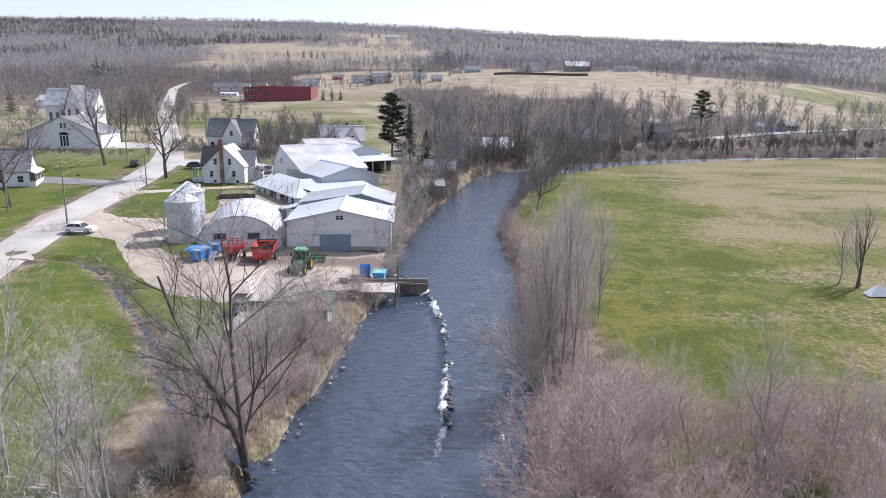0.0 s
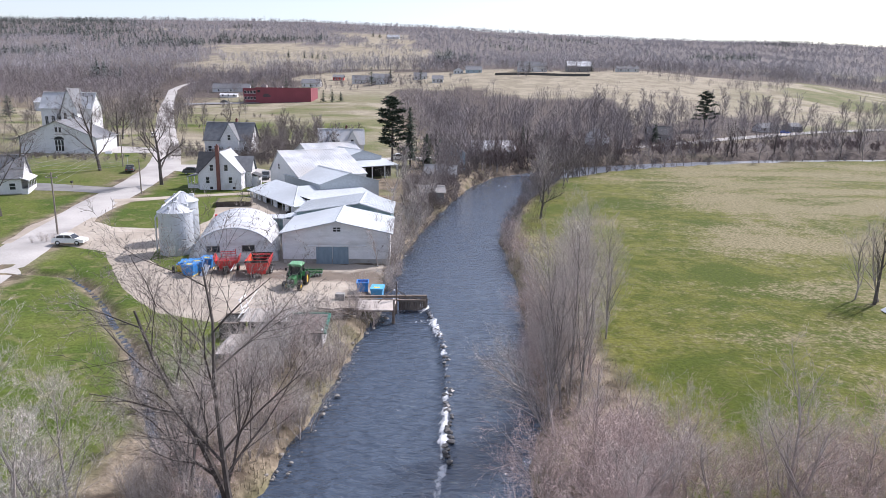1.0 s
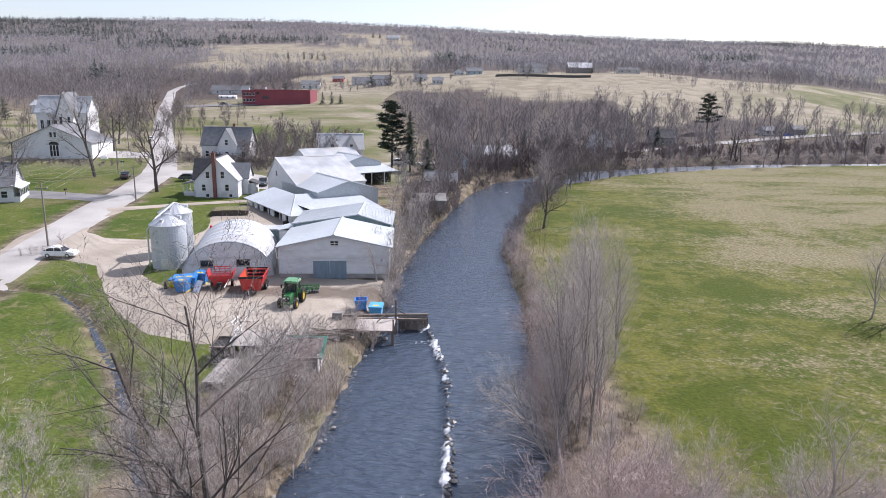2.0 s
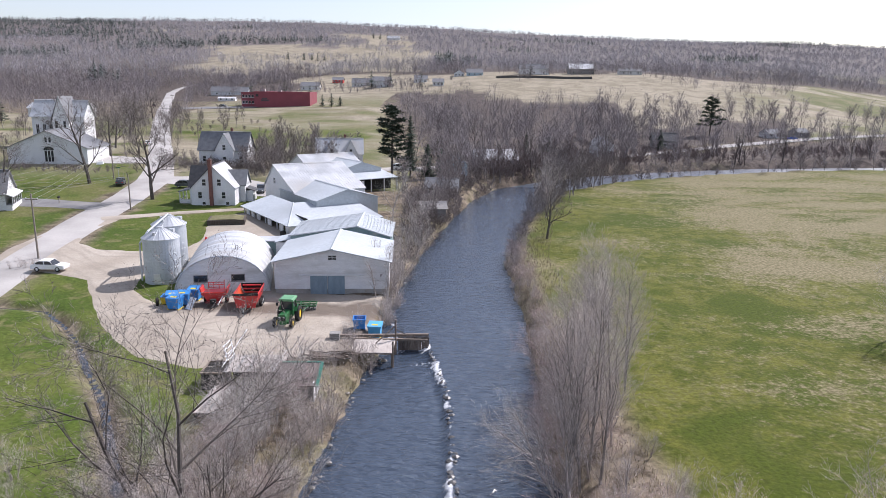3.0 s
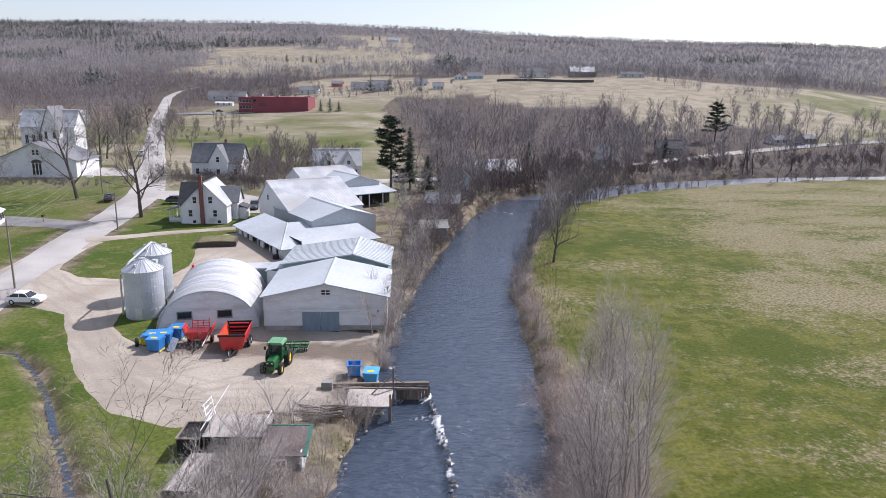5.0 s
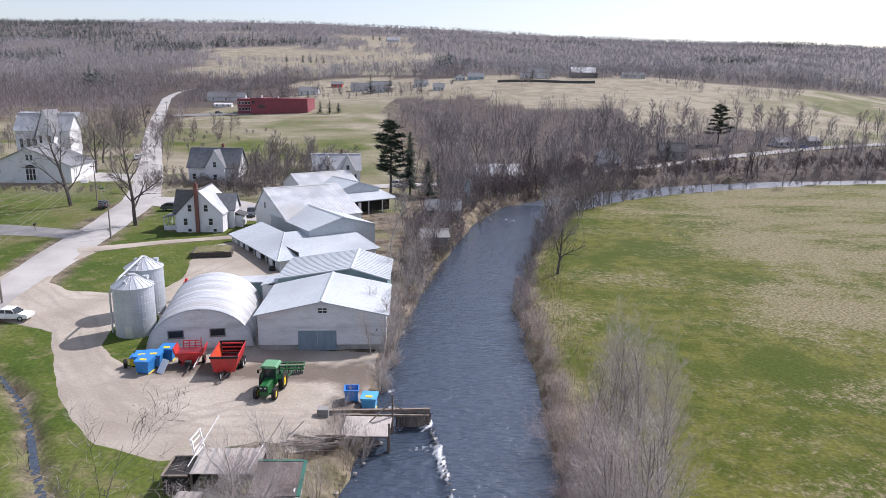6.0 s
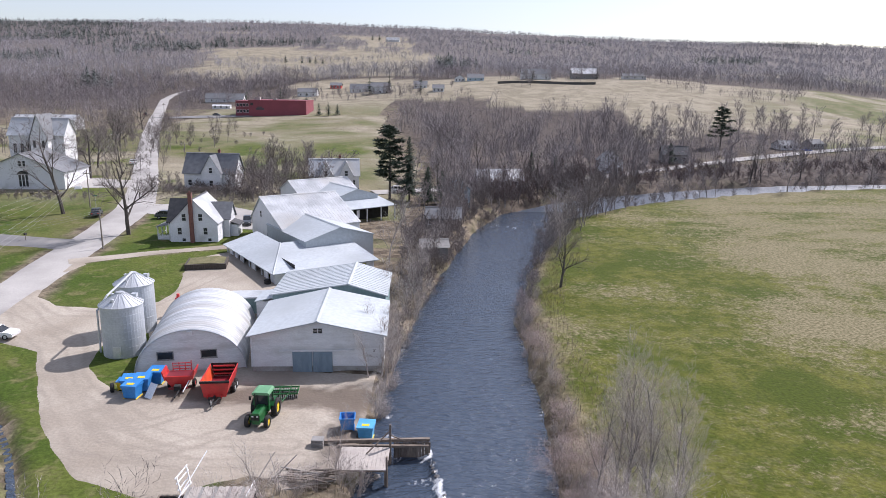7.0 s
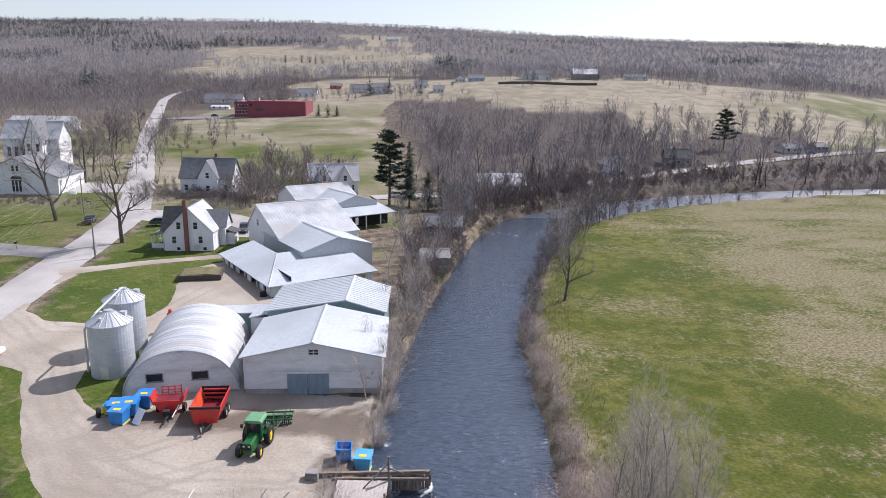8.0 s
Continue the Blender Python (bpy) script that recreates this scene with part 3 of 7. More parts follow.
yard = overlay("gravel_yard", bare_yard, np.arange(-68, -4, 0.4), np.arange(70, 152, 0.4), 0.05, GRAVELM, "pale sandy gravel farmyard with wheel tracks", "yard")
yard_mesh = yard.data
yxyz = np.empty(len(yard_mesh.vertices) * 3, np.float32)
yard_mesh.vertices.foreach_get("co", yxyz)
yx, yy_ = yxyz.reshape(-1, 3)[:, 0], yxyz.reshape(-1, 3)[:, 1]
attribute(yard_mesh, "soil", 1 - smooth01(bare_soil(yx, yy_), -1.8, 1.2))
TRACKS = [[(-62, 122, 0), (-52, 112, 0), (-44, 106, 0), (-38, 96, 0), (-31, 87, 0), (-22, 83, 0), (-13, 83, 0)], [(-58, 114, 0), (-46, 101, 0), (-38, 91.5, 0), (-30, 82, 0), (-20, 79.5, 0), (-12, 80.5, 0)],
          [(-60, 124, 0), (-50, 115, 0), (-42, 115, 0), (-39, 122, 0), (-36, 134, 0)], [(-35, 93, 0), (-27, 86, 0), (-22, 90, 0)], [(-33, 88, 0), (-24, 81, 0), (-19, 85, 0), (-17, 92, 0)]]
ruts = np.zeros(len(yx))
for line in TRACKS:
    ruts = np.maximum(ruts, np.exp(-((along(yx, yy_, line) + 1.2 * (rough(yx, yy_, 6) - 0.5) - 0.9) / 0.38) ** 2))
attribute(yard_mesh, "tracks", ruts * (0.35 + 0.65 * rough(yx, yy_, 5)))
ribbon("road", ROAD, 0.09, ROADM, "dusty pale grey village road running uphill", step=2.0)
ribbon("road", HIGHWAY, 0.25, ROADM, "grey highway along the far river bank", step=4.0)
for k, lane in enumerate(LANES):
    ribbon("driveway", lane, 0.13 + 0.006 * k, (ASPHALT, GRAVELM, ROADM, ROADM, ASPHALT)[k], "pale driveway branching off the village road", "driveway", step=1.5)

# ---- water ----
WEIR = [(-1.6, 85.5), (-0.4, 80), (0.7, 73), (1.15, 66), (1.1, 58), (1.0, 51), (0.2, 44)]

def weir_side(x, y):
    """Distance west of the weir's crest, negative to the east, and how much step there is."""
    cx = np.interp(y, [p[1] for p in WEIR[::-1]], [p[0] for p in WEIR[::-1]])
    return cx - x, smooth01(y, 44, 54) * (y < 85.5) + 0.0

def water_level(x, y):
    s, k = weir_side(x, y)
    low = -0.45
    drop = np.where(y > 85.5, 0.0, np.where(y < 54, low * (1 - k * (s < 0)) , low * smooth01(s, -0.1, 0.9)))
    drop = np.where(y < 44, low, drop)
    east_low = low * smooth01(-y, -66, -46)
    drop = np.where((s < 0) & (y < 66) & (y > 44), east_low, drop)
    lively = 0.35 + 0.65 * smooth01(-y, -130, -70)
    waves = 0.15 * (rough(x * 0.7, y * 1.3, 1.7, 3) - 0.5) + 0.12 * (rough(x * 0.8, y * 1.5, 0.9, 2) - 0.5)
    lively = lively * np.where((s < -0.5) & (y > 50) | (y > 86), 0.7, 1.0)
    foam = np.exp(-((s - 1.2) / 1.3) ** 2) * k
    up = np.where(y > 170, (y - 170) * 0.006, 0)
    return drop + waves * lively + 0.12 * foam * (rough(x, y, 0.9, 2) - 0.3) + up

def river_sheet():
    wx = np.concatenate([np.arange(-13, 32, 0.32)])
    wy = np.concatenate([np.arange(-30, 30, 2.0), np.arange(30, 130, 0.32), np.arange(130, 205, 0.8)])
    X, Y = np.meshgrid(wx, wy)
    me, V = sheet(wx, wy, water_level, along(X, Y, RIVER) < 1.6)
    s, k = weir_side(V[:, 0], V[:, 1])
    n1 = rough(V[:, 0], V[:, 1], 1.3, 3)
    lively = 0.45 + 0.55 * smooth01(rough(V[:, 0] * 0.2, V[:, 1], 3, 2), 0.35, 0.65)
    foam = k * lively * (0.46 * np.exp(-((s - 0.1) / 0.30) ** 2) + (s > -0.2) * 0.42 * np.exp(-np.maximum(s, 0) / 1.1) * smooth01(n1, 0.3, 0.65))
    foam = foam + 0.22 * smooth01(-V[:, 1], -62, -40) * (V[:, 0] < 1) * smooth01(n1, 0.5, 0.72)
    rap = np.exp(-((V[:, 1] - 184) / 10) ** 2) * 0.36 * smooth01(n1, 0.46, 0.66)
    edge = np.exp(-((V[:, 0] + 5.2) / 1.2) ** 2) * (V[:, 1] > 86) * (V[:, 1] < 108) * 0.45 * smooth01(n1, 0.52, 0.66)
    end = np.exp(-np.hypot(V[:, 0] + 2.5, (V[:, 1] - 82.5)) ** 2 / 9) * 0.6 * smooth01(n1, 0.42, 0.66)
    attribute(me, "foam", np.clip(foam + rap + edge + end, 0, 1))
    return me

def far_river():
    s = Shape()
    P = [p for p in RIVER if p[1] >= 190]
    Q = []
    for (ax, ay, aw), (bx, by, bw) in zip(P, P[1:]):
        k = max(1, int(math.hypot(bx - ax, by - ay) / 3))
        Q += [(ax + (bx - ax) * i / k, ay + (by - ay) * i / k, 9.5) for i in range(k)]
    Q = np.array(Q)
    T = np.gradient(Q[:, :2], axis=0)
    T /= np.linalg.norm(T, axis=1)[:, None]
    for i in range(len(Q)):
        for j in range(13):
            q = (j / 6 - 1) * Q[i, 2]
            x, y = Q[i, 0] + T[i, 1] * q, Q[i, 1] - T[i, 0] * q
            s.v.append((x, y, float(water_level(np.array([x]), np.array([min(y, 330.0)]))[0]) - 0.02))
    s.f = [(i * 13 + j, i * 13 + j + 1, (i + 1) * 13 + j + 1, (i + 1) * 13 + j) for i in range(len(Q) - 1) for j in range(12)]
    return s

def water_material(gloss=0.12, name="river_water"):
    m = bpy.data.materials.new(name)
    m.use_nodes = True
    n, l = m.node_tree.nodes, m.node_tree.links
    b = n["Principled BSDF"]
    b.inputs["Roughness"].default_value = 0.16
    tc = n.new("ShaderNodeTexCoord")
    def tex(s, detail, stretch):
        mp = n.new("ShaderNodeMapping")
        mp.inputs["Scale"].default_value = stretch
        l.new(tc.outputs["Object"], mp.inputs[0])
        t = n.new("ShaderNodeTexNoise")
        t.inputs["Scale"].default_value, t.inputs["Detail"].default_value, t.inputs["Distortion"].default_value = s, detail, 0.25
        l.new(mp.outputs[0], t.inputs["Vector"])
        return t.outputs["Fac"]
    a = n.new("ShaderNodeAttribute")
    a.attribute_name = "foam"
    br = tex(3.2, 7, (1, 0.6, 1))
    add = n.new("ShaderNodeMath")
    add.operation = "MULTIPLY_ADD"
    l.new(br, add.inputs[0])
    add.inputs[1].default_value = 0.9
    l.new(a.outputs["Fac"], add.inputs[2])
    r = n.new("ShaderNodeMapRange")
    r.inputs[1].default_value, r.inputs[2].default_value = 0.80, 1.25
    l.new(add.outputs[0], r.inputs[0])
    x = n.new("ShaderNodeMix")
    x.data_type = "RGBA"
    x.inputs[6].default_value, x.inputs[7].default_value = (0.036, 0.052, 0.078, 1), (0.80, 0.82, 0.84, 1)
    l.new(r.outputs[0], x.inputs[0])
    l.new(x.outputs[2], b.inputs["Base Color"])
    rr = n.new("ShaderNodeMapRange")
    rr.inputs[3].default_value, rr.inputs[4].default_value = gloss, 0.7
    l.new(r.outputs[0], rr.inputs[0])
    l.new(rr.outputs[0], b.inputs["Roughness"])
    bp = n.new("ShaderNodeBump")
    bp.inputs["Strength"].default_value, bp.inputs["Distance"].default_value = 1.0, 0.31
    l.new(tex(1.5, 5, (0.62, 1.25, 1)), bp.inputs["Height"])
    l.new(bp.outputs[0], b.inputs["Normal"])
    b.inputs["Specular IOR Level"].default_value = 0.95
    return m

WATER = water_material()
single("river", river_sheet(), WATER, "dark blue-grey rippled river with white water below the weir", "river", kind="structure")
single("river_bend", far_river(), water_material(0.34, "broken_bright_water"), "bright river bend below the highway", "river", kind="structure", smooth=True)

def brook_water():
    s = Shape()
    Q = []
    for (ax, ay, aw), (bx, by, bw) in zip(BROOK[1:], BROOK[2:]):
        k = max(1, int(math.hypot(bx - ax, by - ay) / 1.0))
        Q += [(ax + (bx - ax) * i / k, ay + (by - ay) * i / k, aw + 0.05) for i in range(k)]
    Q = np.array(Q)
    T = np.gradient(Q[:, :2], axis=0)
    T /= np.linalg.norm(T, axis=1)[:, None]
    for i in range(len(Q)):
        for q in (-1, 1):
            s.v.append((Q[i, 0] + T[i, 1] * q * Q[i, 2], Q[i, 1] - T[i, 0] * q * Q[i, 2], float(height(Q[i, 0], Q[i, 1])) - 0.53))
    s.f = [(2 * i, 2 * i + 1, 2 * i + 3, 2 * i + 2) for i in range(len(Q) - 1)]
    return s
single("brook", brook_water(), WATER, "narrow dark brook winding through the lawn", "brook", kind="structure")

# ---- buildings ----
def gable_house(name, m, w, d, eave, ridge, wall, roof, label, category, over=0.4, ridge_x=None, base=0.5, lap=0.25, ribs=0.0, group="", floor_drop=0.6):
    """A gabled building: front along x from 0 to w at y = 0, depth d, ridge along y. Returns the thing."""
    t = thing(name, m, label, category, group)
    rx = w / 2 if ridge_x is None else ridge_x
    # lapped boards: each course a thin wedge round the four walls
    def half(z):
        k = max(0.0, (z - eave) / (ridge - eave))
        return rx * k, w - (w - rx) * k
    def course(z0, z1):
        s = Shape()
        (a0, b0), (a1, b1) = half(z0), half(z1)
        o = 0.055
        s.v = [(a0 - o, -o, z0), (b0 + o, -o, z0), (b0 + o, d + o, z0), (a0 - o, d + o, z0), (a1, 0, z1), (b1, 0, z1), (b1, d, z1), (a1, d, z1)]
        s.f = [(0, 1, 5, 4), (1, 2, 6, 5), (2, 3, 7, 6), (3, 0, 4, 7), (3, 2, 1, 0), (4, 5, 6, 7)]
        part("board", s, wall, t)
    if lap < 0.5:
        z = base
        while z < ridge - 0.03:
            z1 = min(z + lap, eave if z < eave - 0.01 else ridge)
            course(z, z1)
            z = z1
    else:
        part("wall", Shape().prism([(0, base), (w, base), (w, eave), (rx, ridge), (0, eave)], 0, d), wall, t)
    part("foundation", Shape().box(0.03, 0.03, -floor_drop, w - 0.03, d - 0.03, base), CONCRETE, t)
    for side in (-1, 1):
        x_e = -over if side < 0 else w + over
        run = rx if side < 0 else w - rx
        drop = (ridge - eave) / run * over
        r = Shape().slab([(rx, -over, ridge + 0.12), (rx, d + over, ridge + 0.12), (x_e, d + over, eave - drop + 0.12), (x_e, -over, eave - drop + 0.12)][::side or 1], 0.12)
        part("roof", r, roof, t)
        if ribs:
            h = 0.028
            e = Shape().add([(rx, 0, ridge + 0.13), (rx, 0.06, ridge + 0.13), (x_e, 0.06, eave - drop + 0.13), (x_e, 0, eave - drop + 0.13),
                             (rx, 0, ridge + 0.13 + h), (rx, 0.06, ridge + 0.13 + h), (x_e, 0.06, eave - drop + 0.13 + h), (x_e, 0, eave - drop + 0.13 + h)],
                            [(4, 5, 6, 7), (0, 4, 7, 3), (1, 2, 6, 5), (2, 3, 7, 6), (0, 1, 5, 4), (3, 2, 1, 0)]).mesh("seam")
            y = -over + 0.05
            while y < d + over - 0.06:
                o = part("seam", e, roof, t)
                o.matrix_basis = pose(0, y, 0)
                y += ribs
    part("ridge_cap", Shape().prism([(rx - 0.25, ridge + 0.10), (rx + 0.25, ridge + 0.10), (rx, ridge + 0.24)], -over - 0.02, d + over + 0.02), roof, t)
    return t


def window(t, x, y, z, w, h, way="front", frame_mat=None, glass=None, bars=1):
    """A framed window on the wall of a thing; way: front (-y), back, west (-x), east."""
    turn = {"front": 0, "east": 90, "back": 180, "west": -90}[way]
    m = pose(x, y, z, 0, 0, turn)
    f = Shape()
    b = 0.09
    f.box(-w / 2 - b, -0.07, -b, w / 2 + b, 0.0, 0).box(-w / 2 - b, -0.07, h, w / 2 + b, 0.0, h + b).box(-w / 2 - b, -0.07, 0, -w / 2, 0.0, h).box(w / 2, -0.07, 0, w / 2 + b, 0.0, h)
    if bars:
        f.box(-w / 2, -0.05, h / 2 - 0.03, w / 2, -0.0, h / 2 + 0.03)
    if bars > 1:
        f.box(-0.03, -0.045, 0, 0.03, -0.0, h)
    win = new("window", f.mesh("window"))
    win.data.materials.append(frame_mat or WHITE)
    win.parent = t
    win.matrix_basis = m
    part("pane", Shape().box(-w / 2, -0.035, 0, w / 2, -0.01, h), glass or GLASS, win)
    part("sill", Shape().box(-w / 2 - 0.14, -0.12, -b - 0.05, w / 2 + 0.14, 0, -b), frame_mat or WHITE, win)
    return win


def plate(t, name, x, y, z, w, h, material, way="front", thick=0.06, label=""):
    turn = {"front": 0, "east": 90, "back": 180, "west": -90}[way]
    ob = part(name, Shape().box(-w / 2, -thick, 0, w / 2, 0, h), material, t, label)
    ob.matrix_basis = pose(x, y, z, 0, 0, turn)
    return ob

# front barn, nearest the yard
FB = pose(-20.5, 98.0, 0.85, 0, 0, 3.5)
front_barn = gable_house("barn", FB, 13.9, 11.6, 4.25, 5.75, SIDING, ROOF, "long low white barn with metal roof and blue sliding doors", "barn", over=0.45, base=0.75)
for k, x in enumerate((5.3, 7.45)):
    sd = part("sliding_door", Shape().box(x - 1.03, -0.09, 0.1, x + 1.03, -0.05, 2.44), BLUE_DOOR, front_barn, "faded blue plank sliding door")
    for i in range(9):
        part("plank", Shape().box(x - 1.02 + i * 0.2267, -0.14 - 0.015 * (i % 2), 0.12, x - 1.02 + i * 0.2267 + 0.222, -0.092, 2.42), BLUE_DOOR, sd)
part("door_track", Shape().box(2.9, -0.2, 2.45, 10.9, -0.05, 2.62), WHITE, front_barn)
window(front_barn, 7.0, -0.03, 4.45, 0.95, 0.55, bars=2)
part("corner_board", Shape().box(-0.08, -0.08, 0.75, 0.12, 0.1, 4.25), WHITE, front_barn)
part("corner_board", Shape().box(13.78, -0.08, 0.75, 13.98, 0.1, 4.25), WHITE, front_barn)

# second barn behind it
SB = pose(-21.6, 111.6, 0.9, 0, 0, 2.0)
second_barn = gable_house("barn", SB, 14.0, 10.5, 4.5, 5.9, TEAL, ROOF, "white metal-roofed barn with teal gable behind the front barn", "barn", over=0.35, ridge_x=9.4, base=0.5, ribs=0.75)
part("lean_to_roof", Shape().slab([(0, 1.0, 3.9), (-2.6, 1.0, 3.3), (-2.6, 5.5, 3.3), (0, 5.5, 3.9)], 0.12), ROOF, second_barn)
part("lean_to_wall", Shape().box(-2.4, 1.2, 0, 0, 5.3, 3.25), SIDING, second_barn)

# arched hut
def arched_hut():
    t = thing("arched_hut", pose(-32.5, 96.7, 0.75, 0, 0, 12), "rounded galvanised steel arch barn with board front", "barn")
    w, h, d, n = 11.3, 4.9, 15.8, 28
    def prof(a, grow=0.0):
        return w / 2 - math.cos(a) * (w / 2 + grow), math.sin(a) ** 0.92 * (h + grow) if a not in (0, math.pi) else 0.0
    s = Shape()
    rows = int(d / 0.3)
    for j in range(rows + 1):
        y = d * j / rows
        g = 0.05 if j % 2 else 0.0
        for i in range(n + 1):
            x, z = prof(math.pi * i / n, g)
            s.v.append((x, y, z))
    k = n + 1
    s.f += [(j * k + i, (j + 1) * k + i, (j + 1) * k + i + 1, j * k + i + 1) for j in range(rows) for i in range(n)]
    part("roof_shell", s, HUT_ROOF, t)
    pts = [prof(math.pi * i / n) for i in range(n + 1)]
    # lapped boards of the two end walls
    for name, y0, sg in (("front_wall", 0.12, -1), ("back_wall", d - 0.12, 1)):
        f = Shape()
        z = 0.0
        while z < h - 0.05:
            z1 = min(z + 0.28, h)
            def half(zz):
                a = math.asin(min(1, max(0, zz / h)) ** (1 / 0.92))
                return w / 2 - math.cos(a) * w / 2
            a0, a1 = half(z), half(z1)
            f.add([(a0, y0 + sg * 0.035, z), (w - a0, y0 + sg * 0.035, z), (w - a1, y0, z1), (a1, y0, z1)], [(0, 1, 2, 3) if sg < 0 else (3, 2, 1, 0)])
            f.add([(a0, y0 + sg * 0.035, z), (w - a0, y0 + sg * 0.035, z), (w - a0, y0, z), (a0, y0, z)], [(3, 2, 1, 0) if sg < 0 else (0, 1, 2, 3)])
            z = z1
        part(name, f, SIDING, t)
    rim = Shape()
    for (x0, z0), (x1, z1) in zip(pts, pts[1:]):
        rim.tube((x0, -0.02, z0), (x1, -0.02, z1), 0.07, n=5)
    part("rim", rim, STEEL_FLAT, t)
    part("footing", Shape().box(-0.1, -0.05, -0.5, w + 0.1, d + 0.05, 0.25), CONCRETE, t)
    for x in (3.1, 7.5):
        window(t, x, 0.08, 1.75, 1.5, 0.75, bars=0, frame_mat=GREYBOARD)
    part("vent", Shape().box(w / 2 - 0.25, -0.12, h - 0.62, w / 2 + 0.25, 0.1, h - 0.15), WHITE, t)
    return t
arched_hut()

# grain bins
def grain_bin(x, y, z, r, h, label):
    t = thing("grain_bin", pose(x, y, z), label, "silo", "grain bins")
    s = Shape()
    rings, k = [(r, 0)], int(h / 0.81)
    for i in range(k):
        z0 = h * i / k
        rings += [(r, z0 + 0.02), (r, h * (i + 1) / k - 0.03), (r + 0.012, h * (i + 1) / k - 0.02), (r, h * (i + 1) / k)]
    part("shell", s.lathe(rings, 40), STEEL, t, smooth=False)
    c = Shape().lathe([(r + 0.12, h - 0.02), (r + 0.12, h + 0.03), (0.42, h + 1.22), (0.42, h + 1.34), (0.05, h + 1.4)], 40)
    part("roof", c, STEEL_FLAT, t)
    e = Shape().tube((r + 0.12, 0, h + 0.06), (0.42, 0, h + 1.25), 0.035, n=4).mesh("rib")
    for i in range(20):
        o = part("rib", e, STEEL_FLAT, t)
        o.matrix_basis = pose(0, 0, 0, 0, 0, 18 * i)
    part("base_ring", Shape().lathe([(r + 0.25, -0.5), (r + 0.25, 0.08), (r, 0.1)], 32), CONCRETE, t)
    a = radians(-86)
    d = part("hatch", Shape().box(-0.42, -0.08, 0, 0.42, 0.08, 1.3).box(-0.18, -0.13, 0.25, 0.18, -0.05, 0.6), STEEL_FLAT, t)
    d.matrix_basis = pose(math.cos(a) * (r + 0.02), math.sin(a) * (r + 0.02), 0.75, 0, 0, 4)
    part("roof_hatch", Shape().box(0.9, 0.5, h + 0.55, 1.5, 1.1, h + 0.95), STEEL_FLAT, t)
    for i in range(3):
        b = radians(40 + 110 * i)
        part("roof_vent", Shape().lathe([(0.16, h + 0.45), (0.16, h + 0.8), (0.24, h + 0.84), (0.02, h + 0.95)], 10, math.cos(b) * r * 0.66, math.sin(b) * r * 0.66), STEEL_FLAT, t)
    return t
bin_a = grain_bin(-36.4, 103.0, 0.4, 2.25, 6.4, "galvanised corrugated steel grain bin beside the arched hut")
bin_b = grain_bin(-38.2, 110.2, 0.6, 2.25, 6.5, "galvanised corrugated steel grain bin with roof ladder")
aug = thing("auger_pipe", pose(0, 0, 0), "grey steel auger pipe over the grain bins", "pipe")
part("riser", Shape().tube((-39.1, 102.7, 0.4), (-39.1, 102.8, 5.9), 0.11, n=8), STEEL_FLAT, aug)
part("elbow", Shape().tube((-39.1, 102.8, 5.9), (-38.6, 104.2, 7.2), 0.11, n=8), STEEL_FLAT, aug)
part("conveyor", Shape().tube((-38.6, 104.2, 7.2), (-38.2, 110.0, 8.5), 0.13, n=8), STEEL_FLAT, aug)


# the dairy: hipped wing, raised middle hall, tall barn and the sheds behind
def ridge_across(name, x, y, z, yaw, w, d, eave, ridge, wall, roof, label, category, **kw):
    """A gabled building whose ridge runs along its front: front corner at (x, y), w along the front."""
    m = pose(x, y, z, 0, 0, yaw) @ pose(0, d, 0, 0, 0, -90)
    return gable_house(name, m, d, w, eave, ridge, wall, roof, label, category, **kw)

